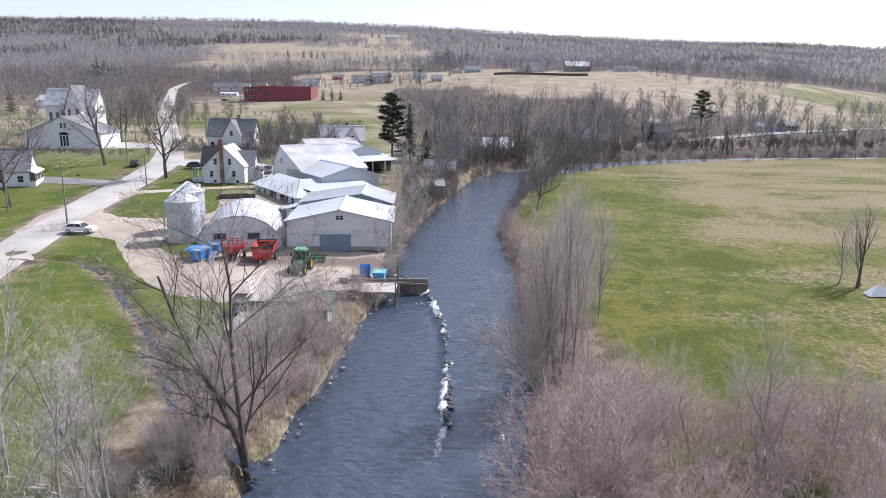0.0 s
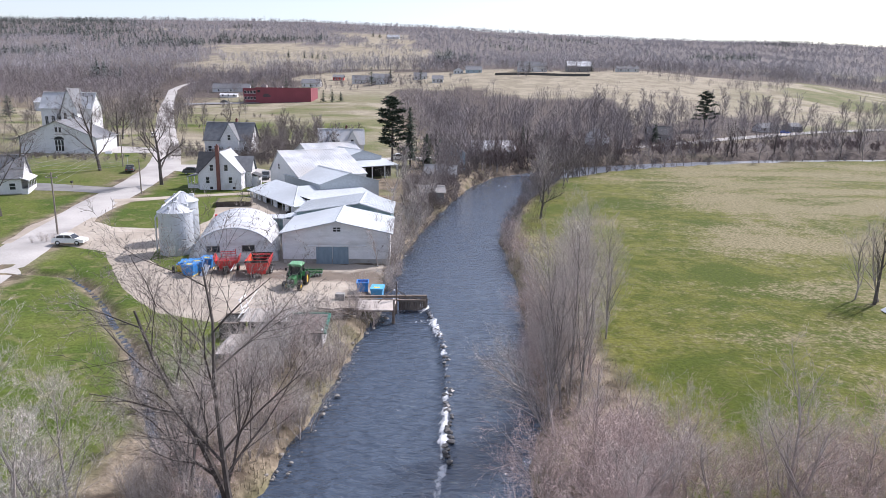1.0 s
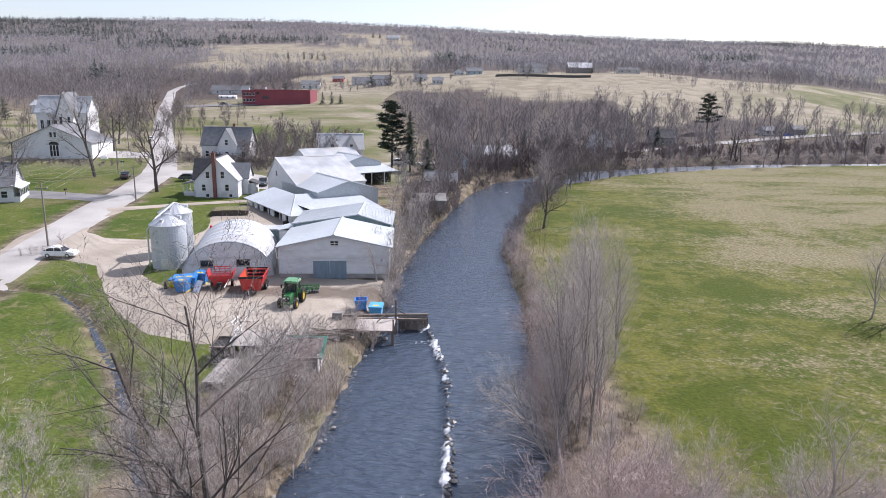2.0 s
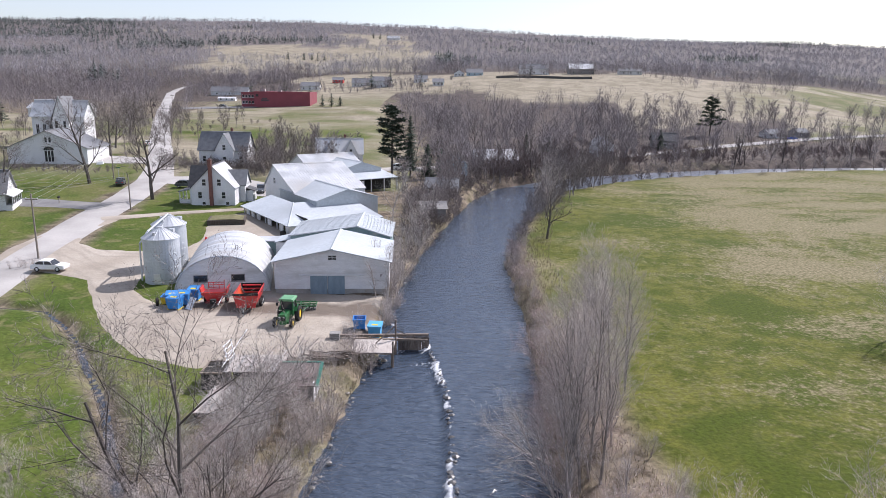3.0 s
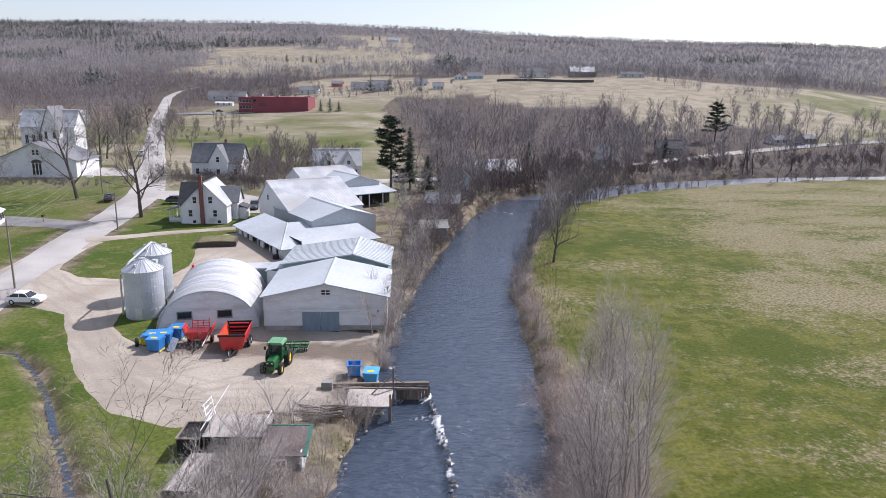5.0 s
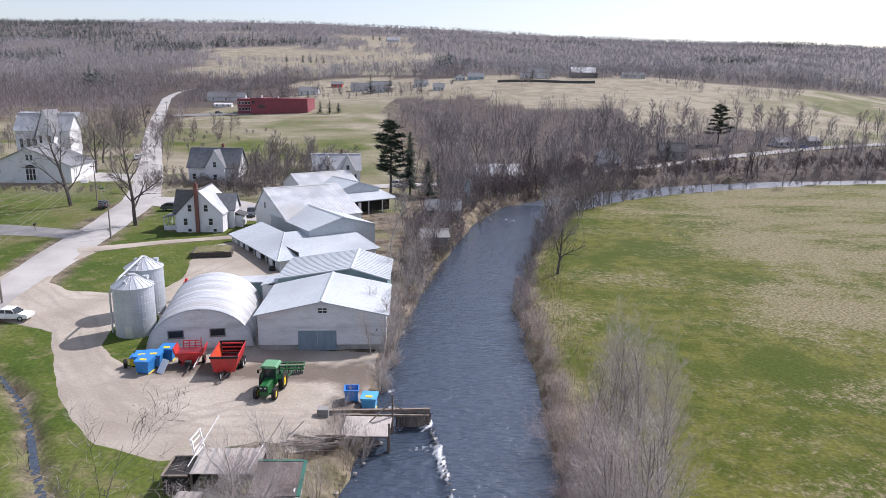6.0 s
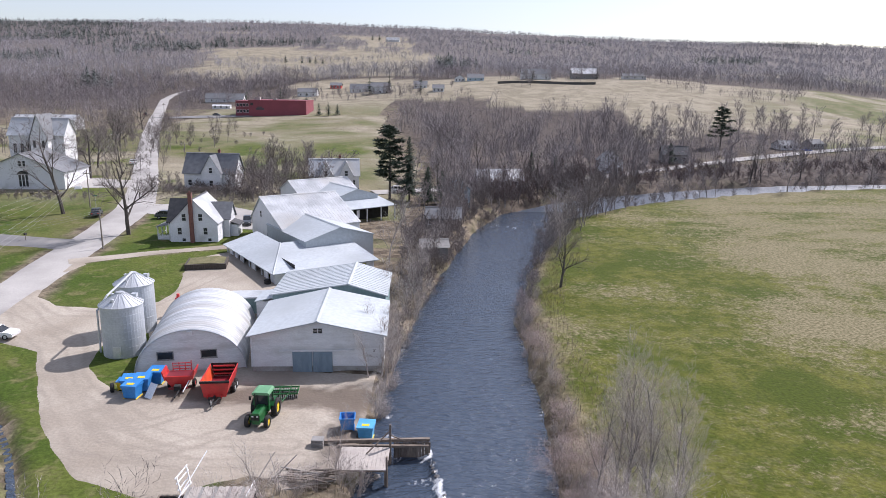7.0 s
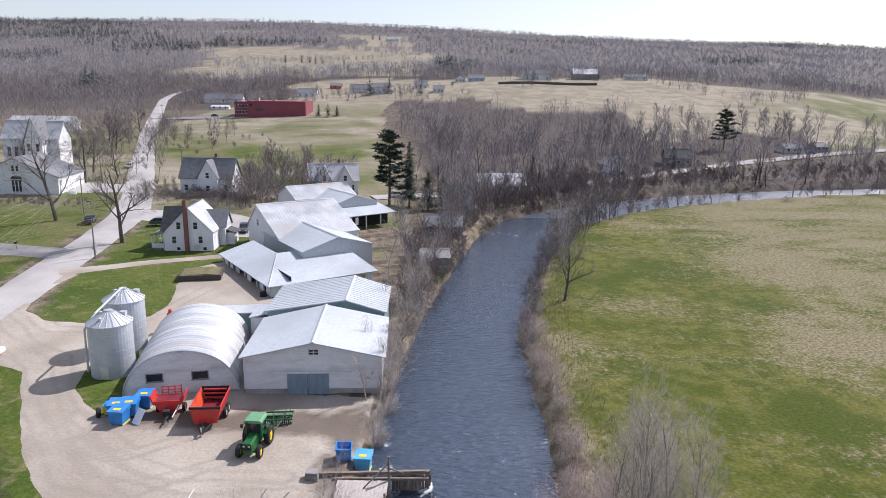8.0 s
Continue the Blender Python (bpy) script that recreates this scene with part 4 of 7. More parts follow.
def dairy_wing():
    t = thing("dairy_wing", pose(-25.9, 128.9, 1.1, 0, 0, 35.0), "low white L-shaped dairy wing with hipped metal roof", "barn")
    L, D, ev, top = 17.5, 23.5, 2.2, 3.9
    w = Shape()
    for k in range(7):
        z = 0.3 + 0.25 * k
        w.add([(0.3, 0.24, z), (L - 0.3, 0.24, z), (L - 0.3, 0.3, z + 0.25), (0.3, 0.3, z + 0.25)], [(0, 1, 2, 3)]).add([(0.3, 0.24, z), (L - 0.3, 0.24, z), (L - 0.3, 0.3, z), (0.3, 0.3, z)], [(3, 2, 1, 0)])
    w.add([(0.3, 0.45, 0.3), (L - 0.3, 0.45, 0.3), (L - 0.3, 0.45, 2.05), (0.3, 0.45, 2.05)], [(3, 2, 1, 0)])
    part("south_wall", w, SIDING, t)
    part("east_wall", Shape().box(L - 0.42, 0.46, -0.4, L - 0.3, 12, 2.05), SIDING, t)
    part("back_wall", Shape().box(3.5, 0.6, -0.4, 3.6, D, 3.0), DARK, t)
    for i in range(9):
        y = 0.5 + i * (D - 0.8) / 8
        if i in (0, 1, 3, 5, 6, 7):
            part("stall_wall", Shape().box(0.25, y, -0.4, 0.4, y + 1.75, 2.0), SIDING, t)
        part("post", Shape().box(0.2, y - 0.1, -0.4, 0.38, y + 0.1, 2.05), WHITE, t)
    part("foundation", Shape().box(0.33, 0.3, -0.6, L - 0.35, 0.45, 0.3), CONCRETE, t)
    hip = (6.0, 12.5)
    part("west_roof", Shape().slab([(-0.3, -0.3, ev), (hip[0], hip[1], top), (hip[0], D + 0.4, top), (-0.3, D + 0.4, ev)], 0.14), ROOF, t)
    part("south_roof", Shape().slab([(-0.3, -0.3, ev), (L + 0.4, -0.3, ev), (L + 0.4, hip[1], top), (hip[0], hip[1], top)], 0.14), ROOF, t)
    part("hip_cap", Shape().tube((-0.3, -0.3, ev + 0.02), (hip[0], hip[1], top + 0.02), 0.10, n=6), ROOF, t)
    for x in (3.2, 6.2, 9.6, 12.9):
        window(t, x, 0.24, 1.05, 0.75, 0.6, bars=0)
    window(t, 15.4, 0.24, 0.75, 0.7, 1.1, bars=0, glass=mat("yellow_green_board", (0.35, 0.33, 0.10), (0.42, 0.40, 0.14), 1.0, 0.8))
    part("tank", Shape().lathe([(0.5, -0.3), (0.5, 1.1), (0.1, 1.3)], 14, -0.6, 1.2), TYRE, t)
    return t
dairy_wing()
gable_house("hall", pose(-23.6, 141.3, 1.2, 0, 0, 35.0), 12.8, 18.0, 4.3, 6.1, ROOF, ROOF, "raised white metal-clad middle hall of the dairy", "barn", over=0.2, base=0.3, lap=6.0)
big_barn = ridge_across("barn", -29.6, 150.2, 1.4, 35.0, 15.5, 16.0, 4.3, 8.7, WHITE, ROOF_OLD, "tall old white barn with ribbed weathered metal roof", "barn", over=0.25, ridge_x=5.2, base=0.4, lap=0.3, ribs=0.62)
window(big_barn, 5.4, -0.03, 5.0, 0.8, 1.1)
plate(big_barn, "door", 9.0, -0.05, 0.1, 1.3, 2.2, DARK)
# sheds further back
ridge_across("barn", -33.9, 183.5, 2.6, 37.0, 15.0, 10.0, 4.6, 6.9, WHITE, ROOF_OLD, "old white barn with ribbed grey metal roof", "barn", over=0.3, base=0.4, lap=1, ribs=0.62)
gable_house("shed", pose(-24.6, 178.6, 2.4, 0, 0, 38.0), 10.8, 15.0, 4.6, 6.2, ROOF, ROOF, "white metal-clad machine shed", "shed", over=0.2, base=0.3, lap=5.0)
def open_shed():
    t = thing("open_shed", pose(-23.2, 172.2, 2.2, 0, 0, 38.0), "open-fronted shed with sloping white metal roof and dark inside", "shed")
    part("roof", Shape().slab([(-0.3, -0.3, 3.2), (14.8, -0.3, 3.2), (14.8, 9.6, 4.5), (-0.3, 9.6, 4.5)], 0.14), ROOF, t)
    part("side_wall", Shape().box(-0.1, 0, -0.5, 0.05, 9.4, 3.1), TEAL, t)
    part("back_wall", Shape().box(0, 9.3, -0.5, 14.6, 9.4, 4.2), DARK, t)
    # near-black sheet partway in, holding the shade of the opening
    part("inner_shade_wall", Shape().box(4.4, 3.0, -0.5, 14.6, 3.1, 3.3), DARK, t)
    for x in (0, 3.6, 7.2, 10.8, 14.4):
        part("post", Shape().box(x, 0, -0.5, x + 0.2, 0.2, 3.1), WHITE, t)
    part("sign_board", Shape().box(4.6, -0.06, 1.2, 5.3, 0, 2.8), WHITE, t)
    return t
open_shed()

# dwelling houses
def chimney(t, x, y, z0, z1, s=0.35, label="red brick chimney"):
    c = part("chimney", Shape().box(x - s, y - s, z0, x + s, y + s, z1).box(x - s - 0.08, y - s - 0.08, z1 - 0.15, x + s + 0.08, y + s + 0.08, z1), BRICK, t, label)
    part("flue", Shape().tube((x, y, z1), (x, y, z1 + 0.3), 0.16, n=8), BRICK, c)
    return c

def white_house():
    m = pose(-51.4, 154.0, 1.95, 0, 0, 4)
    t = gable_house("house", m, 8.6, 9.6, 3.9, 8.3, WHITE, SHINGLE, "white clapboard farmhouse with dark shingle roof and tall brick chimney", "house", over=0.25, base=0.35, lap=0.2)
    part("back_block", Shape().box(8.5, 4.2, 0.3, 9.8, 9.0, 4.1), WHITE, t)
    for ya, yb, n in ((6.6, 3.9, 0), (6.6, 9.3, 1)):
        part("cross_roof", Shape().slab([(5.2, ya, 6.9), (10.1, ya, 6.9), (10.1, yb, 3.9), (5.2, yb, 3.9)], 0.14), GREY_ROOF, t)
    for x in (9.8,):
        part("end_gable", Shape().add([(x, 4.2, 3.9), (x, 9.0, 3.9), (x, 6.6, 6.8)], [(0, 1, 2)]), WHITE, t)
    [o for o in t.children if o.name.startswith("roof")][1].data.materials[0] = ROOF_OLD
    part("west_wing", Shape().prism([(0, 0.3), (5.6, 0.3), (5.6, 4.2), (2.8, 7.8), (0, 4.2)], 0, 4.6), WHITE, t).matrix_basis = pose(-0.5, 6.2, 0, 0, 0, -90)
    for y0, y1 in ((3.4, 0.3), (3.4, 6.5)):
        part("wing_roof", Shape().slab([(-0.8, y0, 8.05), (4.3, y0, 8.05), (4.3, y1, 4.0), (-0.8, y1, 4.0)], 0.14), SHINGLE, t)
    chimney(t, 4.0, -0.3, -0.5, 9.6, 0.32)
    for x, z in ((2.6, 4.35), (5.6, 4.35), (1.7, 1.75), (6.4, 1.75)):
        window(t, x, -0.03, z, 0.7, 1.25, bars=1)
    for x in (2.4, 7.1):
        window(t, x, -0.03, 0.45, 0.6, 0.55, bars=0)
    p = Shape().slab([(-3.2, 1.5, 2.9), (0, 1.5, 3.5), (0, 6.5, 3.5), (-3.2, 6.5, 2.9)], 0.15)
    porch = part("porch_roof", p, GREY_ROOF, t)
    part("porch_floor", Shape().box(-3.0, 1.6, -0.5, 0, 6.4, 0.5), WHITE, t)
    for x, y in ((-2.9, 1.7), (-2.9, 4.0), (-2.9, 6.2), (-0.3, 1.7)):
        part("porch_post", Shape().box(x - 0.08, y - 0.08, 0.5, x + 0.08, y + 0.08, 2.95), WHITE, t)
    part("porch_rail", Shape().box(-2.95, 1.65, 1.25, -0.2, 1.72, 1.35).box(-2.95, 1.65, 1.25, -2.88, 6.3, 1.35).box(-2.95, 1.65, 0.7, -0.2, 1.70, 1.2), WHITE, t)
    e = Shape().box(9.8, 5.0, -0.4, 11.2, 8.4, 2.7)
    part("side_porch", e, WHITE, t)
    part("side_porch_roof", Shape().slab([(9.8, 4.8, 3.3), (11.6, 4.8, 2.7), (11.6, 8.6, 2.7), (9.8, 8.6, 3.3)], 0.12), SHINGLE, t)
    part("gutter", Shape().tube((-0.25, -0.25, 3.7), (-0.25, 4, 3.7), 0.06, n=6), WHITE, t)
    return t
white_house()

def cross_gabled(name, x, y, yaw, w, d, eave, ridge, gable_at, gable_w, wall, roof, label, front=1.2):
    z = gz(x + w / 2, y + d / 2) - 0.1
    t = ridge_across(name, x, y, z, yaw, w, d, eave, ridge, wall, roof, label, "house", base=0.4, lap=1)
    inv = pose(0, d, 0, 0, 0, -90).inverted()
    g = Shape()
    for a, gw in zip(gable_at, gable_w):
        g = Shape().add([(a - gw / 2, -front, 0.2), (a + gw / 2, -front, 0.2), (a + gw / 2, -front, eave), (a, -front, ridge - 0.2), (a - gw / 2, -front, eave), (a - gw / 2, d / 2, 0.2), (a + gw / 2, d / 2, 0.2), (a + gw / 2, d / 2, eave), (a - gw / 2, d / 2, eave)],
                        [(0, 1, 2, 3, 4), (1, 6, 7, 2), (5, 0, 4, 8)])
        b = part("front_gable", g, wall, t)
        b.matrix_basis = inv
        for sgn in (-1, 1):
            o = gw / 2 + 0.25
            r = Shape().slab([(a, -front - 0.25, ridge - 0.02), (a, d / 2, ridge - 0.02), (a + sgn * o, d / 2, eave - 0.2), (a + sgn * o, -front - 0.25, eave - 0.2)][::sgn], 0.12)
            b = part("gable_roof", r, roof, t)
            b.matrix_basis = inv
        wn_ = window(t, 0, 0, 0, 0.8, 1.3)
        wn_.matrix_basis = inv @ pose(a, -front - 0.02, eave - 0.1)
        wn_ = window(t, 0, 0, 0, 0.9, 1.4)
        wn_.matrix_basis = inv @ pose(a, -front - 0.02, 1.2)
    for a in (1.5, w - 1.5):
        wn_ = window(t, 0, 0, 0, 0.9, 1.4)
        wn_.matrix_basis = inv @ pose(a, -0.02, 1.2)
    c = chimney(t, 0, 0, ridge - 1.0, ridge + 1.0, 0.3)
    c.matrix_basis = inv @ pose(w * 0.62, d / 2 + 0.3, 0)
    return t
cross_gabled("house", -67.8, 204.5, -2, 13.2, 7.0, 4.6, 9.0, (7.5,), (5.0,), WHITE, GREY_ROOF, "white house with slate-grey steep roof and central gable")
cross_gabled("house", -37.0, 212.5, 10, 13.0, 7.0, 4.0, 7.9, (4.2, 9.6), (3.6, 3.6), WHITE, ROOF_OLD, "white house with two steep metal-roofed dormer gables")

def church():
    t = ridge_across("church", -127.0, 228.0, 7.0, 4, 15.5, 7.5, 9.5, 14.0, WHITE, ROOF_OLD, "large white wooden church with steep metal roof", "church", base=0.5, lap=1)
    inv = pose(0, 7.5, 0, 0, 0, -90).inverted()
    def sub(name, s, material, label=""):
        o = part(name, s, material, t, label)
        o.matrix_basis = inv
        return o
    sub("entrance_gable", Shape().prism([(8.0, -2), (12.8, -2), (12.8, 8.6), (10.4, 15.2), (8.0, 8.6)], -4.0, 5.0), SIDING)
    for sgn in (-1, 1):
        sub("entrance_roof", Shape().slab([(10.4, -4.3, 15.4), (10.4, 5.0, 15.4), (10.4 + sgn * 2.75, 5.0, 8.2), (10.4 + sgn * 2.75, -4.3, 8.2)][::sgn], 0.15), GREY_ROOF)
    for a in (1.6, 3.6, 5.6):
        o = window(t, 0, 0, 0, 0.9, 2.6, bars=2)
        o.matrix_basis = inv @ pose(a, -0.03, 4.2)
    for a in (9.2, 11.6):
        o = window(t, 0, 0, 0, 0.8, 2.0)
        o.matrix_basis = inv @ pose(a, -4.03, 6.0)
    h = gable_house("church_hall", pose(-115.0, 196.0, 4.3, 0, 0, 6), 20.0, 15.0, 5.2, 9.6, WHITE, GREY_ROOF, "white church hall with a tall three-part window", "church", base=0.9, lap=1)
    inv2 = Matrix()
    for k in range(3):
        o = window(h, 0, 0, 0, 0.62, 2.9, bars=1, frame_mat=WHITE)
        o.matrix_basis = inv2 @ pose(9.6 + 0.8 * k, -0.04, 1.6)
    for k in (9.9, 10.9):
        o = window(h, 0, 0, 0, 0.6, 1.3, bars=1, frame_mat=WHITE)
        o.matrix_basis = pose(k, -0.04, 6.6)
    s = Shape()
    for k in range(9):
        a0, a1 = math.pi * k / 9, math.pi * (k + 1) / 9
        s.add([(10.4 - 1.35 * math.cos(a0), -0.08, 4.6 + 0.9 * math.sin(a0)), (10.4 - 1.35 * math.cos(a1), -0.08, 4.6 + 0.9 * math.sin(a1)), (10.4, -0.08, 4.6)], [(0, 2, 1)])
    o = part("fanlight", s, GLASS, h)
    o.matrix_basis = inv2
    for a in (6.5, 14.5):
        o = window(h, 0, 0, 0, 1.2, 0.5, bars=0)
        o.matrix_basis = inv2 @ pose(a, -0.03, 0.25)
    st = thing("steps", pose(-93.5, 199.5, 4.6, 0, 0, 14), "white wooden entrance stair with rails", "stairs")
    for k in range(6):
        part("step", Shape().box(0, -0.3 * k, 0, 1.6, -0.3 * k + 0.3, 1.2 - 0.18 * k), WHITE, st)
    for x in (0, 1.55):
        part("rail", Shape().tube((x, 0.2, 2.1), (x, -1.6, 1.1), 0.05, n=6), WHITE, st)
    return t
church()

def plain_house(x, y, w, d, eave, ridge, wall, roof, label, yaw=0, across=True, name="house", wins=0, category="house"):
    z = float(min(height(x, y), height(x + w, y))) - 0.15
    t = (ridge_across(name, x, y, z, yaw, w, d, eave, ridge, wall, roof, label, category, base=0.4, lap=1, floor_drop=1.5) if across else
         gable_house(name, pose(x, y, z, 0, 0, yaw), w, d, eave, ridge, wall, roof, label, category, base=0.4, lap=1, floor_drop=1.5))
    inv = pose(0, d, 0, 0, 0, -90).inverted() if across else Matrix()
    for k in range(wins):
        o = window(t, 0, 0, 0, 1.0, 1.2, bars=1)
        o.matrix_basis = inv @ pose(w * (k + 0.5) / wins, -0.03, 1.2)
    return t

# near house across the road
near_house = plain_house(-92, 141, 9.5, 8.0, 3.6, 7.5, WHITE, GREY_ROOF, "white house with glazed veranda across the road", 20, True, wins=3)
for k in range(5):
    o = window(near_house, 0, 0, 0, 1.3, 1.2, bars=0)
    o.matrix_basis = pose(0, 8.0, 0, 0, 0, -90).inverted() @ pose(10.6, 0.6 + k * 1.45, 1.4, 0, 0, 90)
v = part("veranda", Shape().box(9.5, -0.3, 0, 10.55, 7.6, 1.3).slab([(9.4, -0.5, 3.6), (10.9, -0.5, 3.0), (10.9, 7.8, 3.0), (9.4, 7.8, 3.6)], 0.15), WHITE, near_house)
v.matrix_basis = pose(0, 8.0, 0, 0, 0, -90).inverted()

# school
def school():
    z = gz(-98, 425) - 0.3
    t = thing("school", pose(-120, 418, z, 0, 0, 2), "long dark red flat-roofed school building", "school")
    part("main_block", Shape().box(8, 0, -2, 40, 26, 8.2), SCHOOL_RED, t)
    part("entrance_block", Shape().box(0, 3, -2, 7.98, 26, 7.8), SCHOOL_RED, t)
    part("roof_edge", Shape().box(7.9, -0.15, 8.0, 40.1, 26.1, 8.5), SCHOOL_RED, t)
    part("roof_edge", Shape().box(-0.1, 2.85, 7.6, 7.85, 26.1, 8.0), SCHOOL_RED, t)
    part("roof_unit", Shape().box(10, 6, 8.5, 13, 9, 10.0), CONCRETE, t)
    part("roof_unit", Shape().box(20, 8, 8.5, 22, 10, 9.4), CONCRETE, t)
    for k in range(4):
        window(t, 1.2 + 1.8 * k, 2.97, 1.6, 1.2, 1.4, bars=0)
        window(t, 1.2 + 1.8 * k, 2.97, 5.0, 1.2, 1.4, bars=0)
    part("wall_bars", Shape().box(12, -0.06, 3.2, 16.5, 0, 4.0).box(12.5, -0.06, 4.3, 15.5, 0, 4.9), SHINGLE, t)
    part("dark_window", Shape().box(9.0, -0.06, 5.6, 10.6, 0, 7.0), GLASS, t)
    return t
school()
FAR = [(-170, 515, 26, 9, 3.2, 6.5, WHITE, GREY_ROOF, "long white house with dormers by the woods", 5), (-150, 470, 11, 4, 2.2, 2.9, WHITE, WHITE, "low white trailer in grass", 0),
       (-76, 565, 15, 9, 3.5, 7, WHITE, GREY_ROOF, "pale grey far-off house among trees", 3), (-97, 600, 9, 7, 3, 5, PAINT_RED, GREY_ROOF, "small red far-off shed", 3),
       (-112, 545, 14, 9, 3.6, 6.4, SIDING, GREY_ROOF, "pale grey far-off house", 0), (-58, 545, 14, 9, 5.5, 8.5, WHITE, GREY_ROOF, "white two-storey far-off house", 0),
       (-27, 560, 10, 8, 3.4, 6, WHITE, GREY_ROOF, "small white far-off house", 2), (-12, 530, 8, 8, 3.2, 5.5, WHITE, GREY_ROOF, "small white far-off house", 0),
       (4, 590, 8, 8, 3, 5.5, WHITE, GREY_ROOF, "white far-off cottage in grass", 0), (14, 585, 13, 9, 3.2, 6, PALE_BLUE, GREY_ROOF, "pale blue far-off bungalow", 0),
       (58, 600, 24, 9, 5, 8.5, WHITE, GREY_ROOF, "large pale farmhouse on the hill", 0), (100, 605, 20, 12, 5, 9, GREYBOARD, ROOF_OLD, "long grey barn on the hill", 0),
       (138, 590, 18, 8, 3, 5, WHITE, GREY_ROOF, "long white bungalow on the hill", 0), (-110, 1255, 22, 10, 4, 8, WHITE, ROOF_OLD, "white farmhouse on the far hill", 0),
       (9, 226, 13, 8, 3.0, 5.5, WHITE, ROOF_OLD, "white riverside barn among bare trees", 8), (54, 266, 6.5, 8, 4.5, 7.2, WHITE, GREY_ROOF, "white house beside the highway", 10),
       (84, 300, 10, 8, 3.5, 6.5, GREYBOARD, SHINGLE, "grey house beside the highway", -8), (146, 333, 9, 7, 2.5, 4.2, WHITE, GREY_ROOF, "low white garage beside the highway", 12),
       (162, 338, 6, 7, 2.6, 4.2, GREYBOARD, GREY_ROOF, "small grey house beside the highway", 12), (-190, 330, 26, 10, 4.5, 6.5, WHITE, ROOF_OLD, "long white metal-roofed building", 6),
       (-235, 300, 10, 9, 3.5, 6.5, WHITE, GREY_ROOF, "white house behind evergreens", 10), (-4.6, 171.5, 7.2, 6, 2.6, 4.3, GREYBOARD, GREY_ROOF, "low grey-green cottage near the river", -3),
       (-1.0, 196, 6.5, 8, 5.0, 8.0, PALE_BLUE, SHINGLE, "grey-blue gabled house behind the cottage", 0)]
for x, y, w, d, ev, ri, wa, ro, la, yaw in FAR:
    plain_house(x, y, w, d, ev, ri, wa, ro, la, yaw, across=not la.startswith(("white house beside", "grey-blue", "white far-off")), wins=3 if y < 900 else 0)
hut = plain_house(-4.4, 147.5, 4.6, 3.6, 2.0, 2.9, GREYBOARD, GREYBOARD, "small weathered grey shed on the river bank", 8, name="shed", category="shed")

# ---- trees ----
def tree_shapes(rng, h, spread, trunk_r, levels=4, kids=(5, 5, 4, 4), fork=0.35, twist=0.25, stems=1, upright=0.35, twig_w=0.02, limb=1.0, sides=(6, 4, 3), solid=9):
    """Trunk and limbs as tapered tubes, fine twigs as slivers. Returns both shapes."""
    wood, fine = Shape(), Shape()
    def sliver(p, q, w):
        d = q - p
        s = d.cross(Vector((rng.uniform(-1, 1), rng.uniform(-1, 1), rng.uniform(-1, 1)))).normalized() * w
        k = len(fine.v)
        fine.v += [tuple(p - s), tuple(p + s), tuple(q)]
        fine.f.append((k, k + 1, k + 2))
    def grow(p, d, length, r, level):
        n = 5 if level == 0 else (sides[1] if level == 1 else 2)
        pts = [p.copy()]
        for i in range(n):
            jit = Vector((rng.gauss(0, 1), rng.gauss(0, 1), rng.gauss(0, 0.6))) * twist * (0.35 if level == 0 else 0.6)
            d = (d + jit * 0.5 + Vector((0, 0, upright * (0.5 if level else 0.2)))).normalized()
            pts.append(pts[-1] + d * length / n)
        if level >= min(levels - 1, solid):
            for a, b in zip(pts, pts[1:]):
                sliver(a, b + (b - a) * 0.15, max(twig_w * (1.3 if a is pts[0] else 0.9), r * 0.7 if level < levels - 1 else 0))
        else:
            for i, (a, b) in enumerate(zip(pts, pts[1:])):
                r0, r1 = r * (1 - 0.72 * i / n), r * (1 - 0.72 * (i + 1) / n)
                wood.tube(a, b, r0, r1, sides[min(level, 2)], caps=False)
        if level >= levels:
            return
        cnt = kids[min(level, len(kids) - 1)]
        for c in range(cnt):
            k = fork + (1 - fork) * (c + rng.random()) / cnt if level == 0 else 0.15 + 0.85 * (c + rng.random()) / cnt
            i = min(int(k * n), n - 1)
            base = pts[i].lerp(pts[i + 1], k * n - i)
            axis = (pts[i + 1] - pts[i]).normalized()
            side = axis.orthogonal().normalized()
            side.rotate(Matrix.Rotation(rng.uniform(0, 2 * math.pi) if level else (c * 2.4 + rng.uniform(-0.5, 0.5)), 3, axis))
            ang = rng.uniform(0.45, 0.9) * (spread if level == 0 else 1.0)
            nd = axis * math.cos(ang) + side * math.sin(ang)
            nl = length * rng.uniform(0.5, 0.75) * (limb * (1 - 0.45 * k) if level == 0 else 1 - 0.35 * k)
            grow(base, nd.normalized(), nl, r * (1 - 0.72 * k) * rng.uniform(0.45, 0.65), level + 1)
    for s in range(stems):
        a = rng.uniform(0, 2 * math.pi)
        lean = 0 if stems == 1 else rng.uniform(0.05, 0.28)
        grow(Vector((math.cos(a) * lean, math.sin(a) * lean, -0.3)), Vector((math.cos(a) * lean, math.sin(a) * lean, 1)).normalized(), h * 0.72 * rng.uniform(0.8, 1.1), trunk_r * (1 if stems == 1 else rng.uniform(0.6, 1)), 0)
    return wood, fine


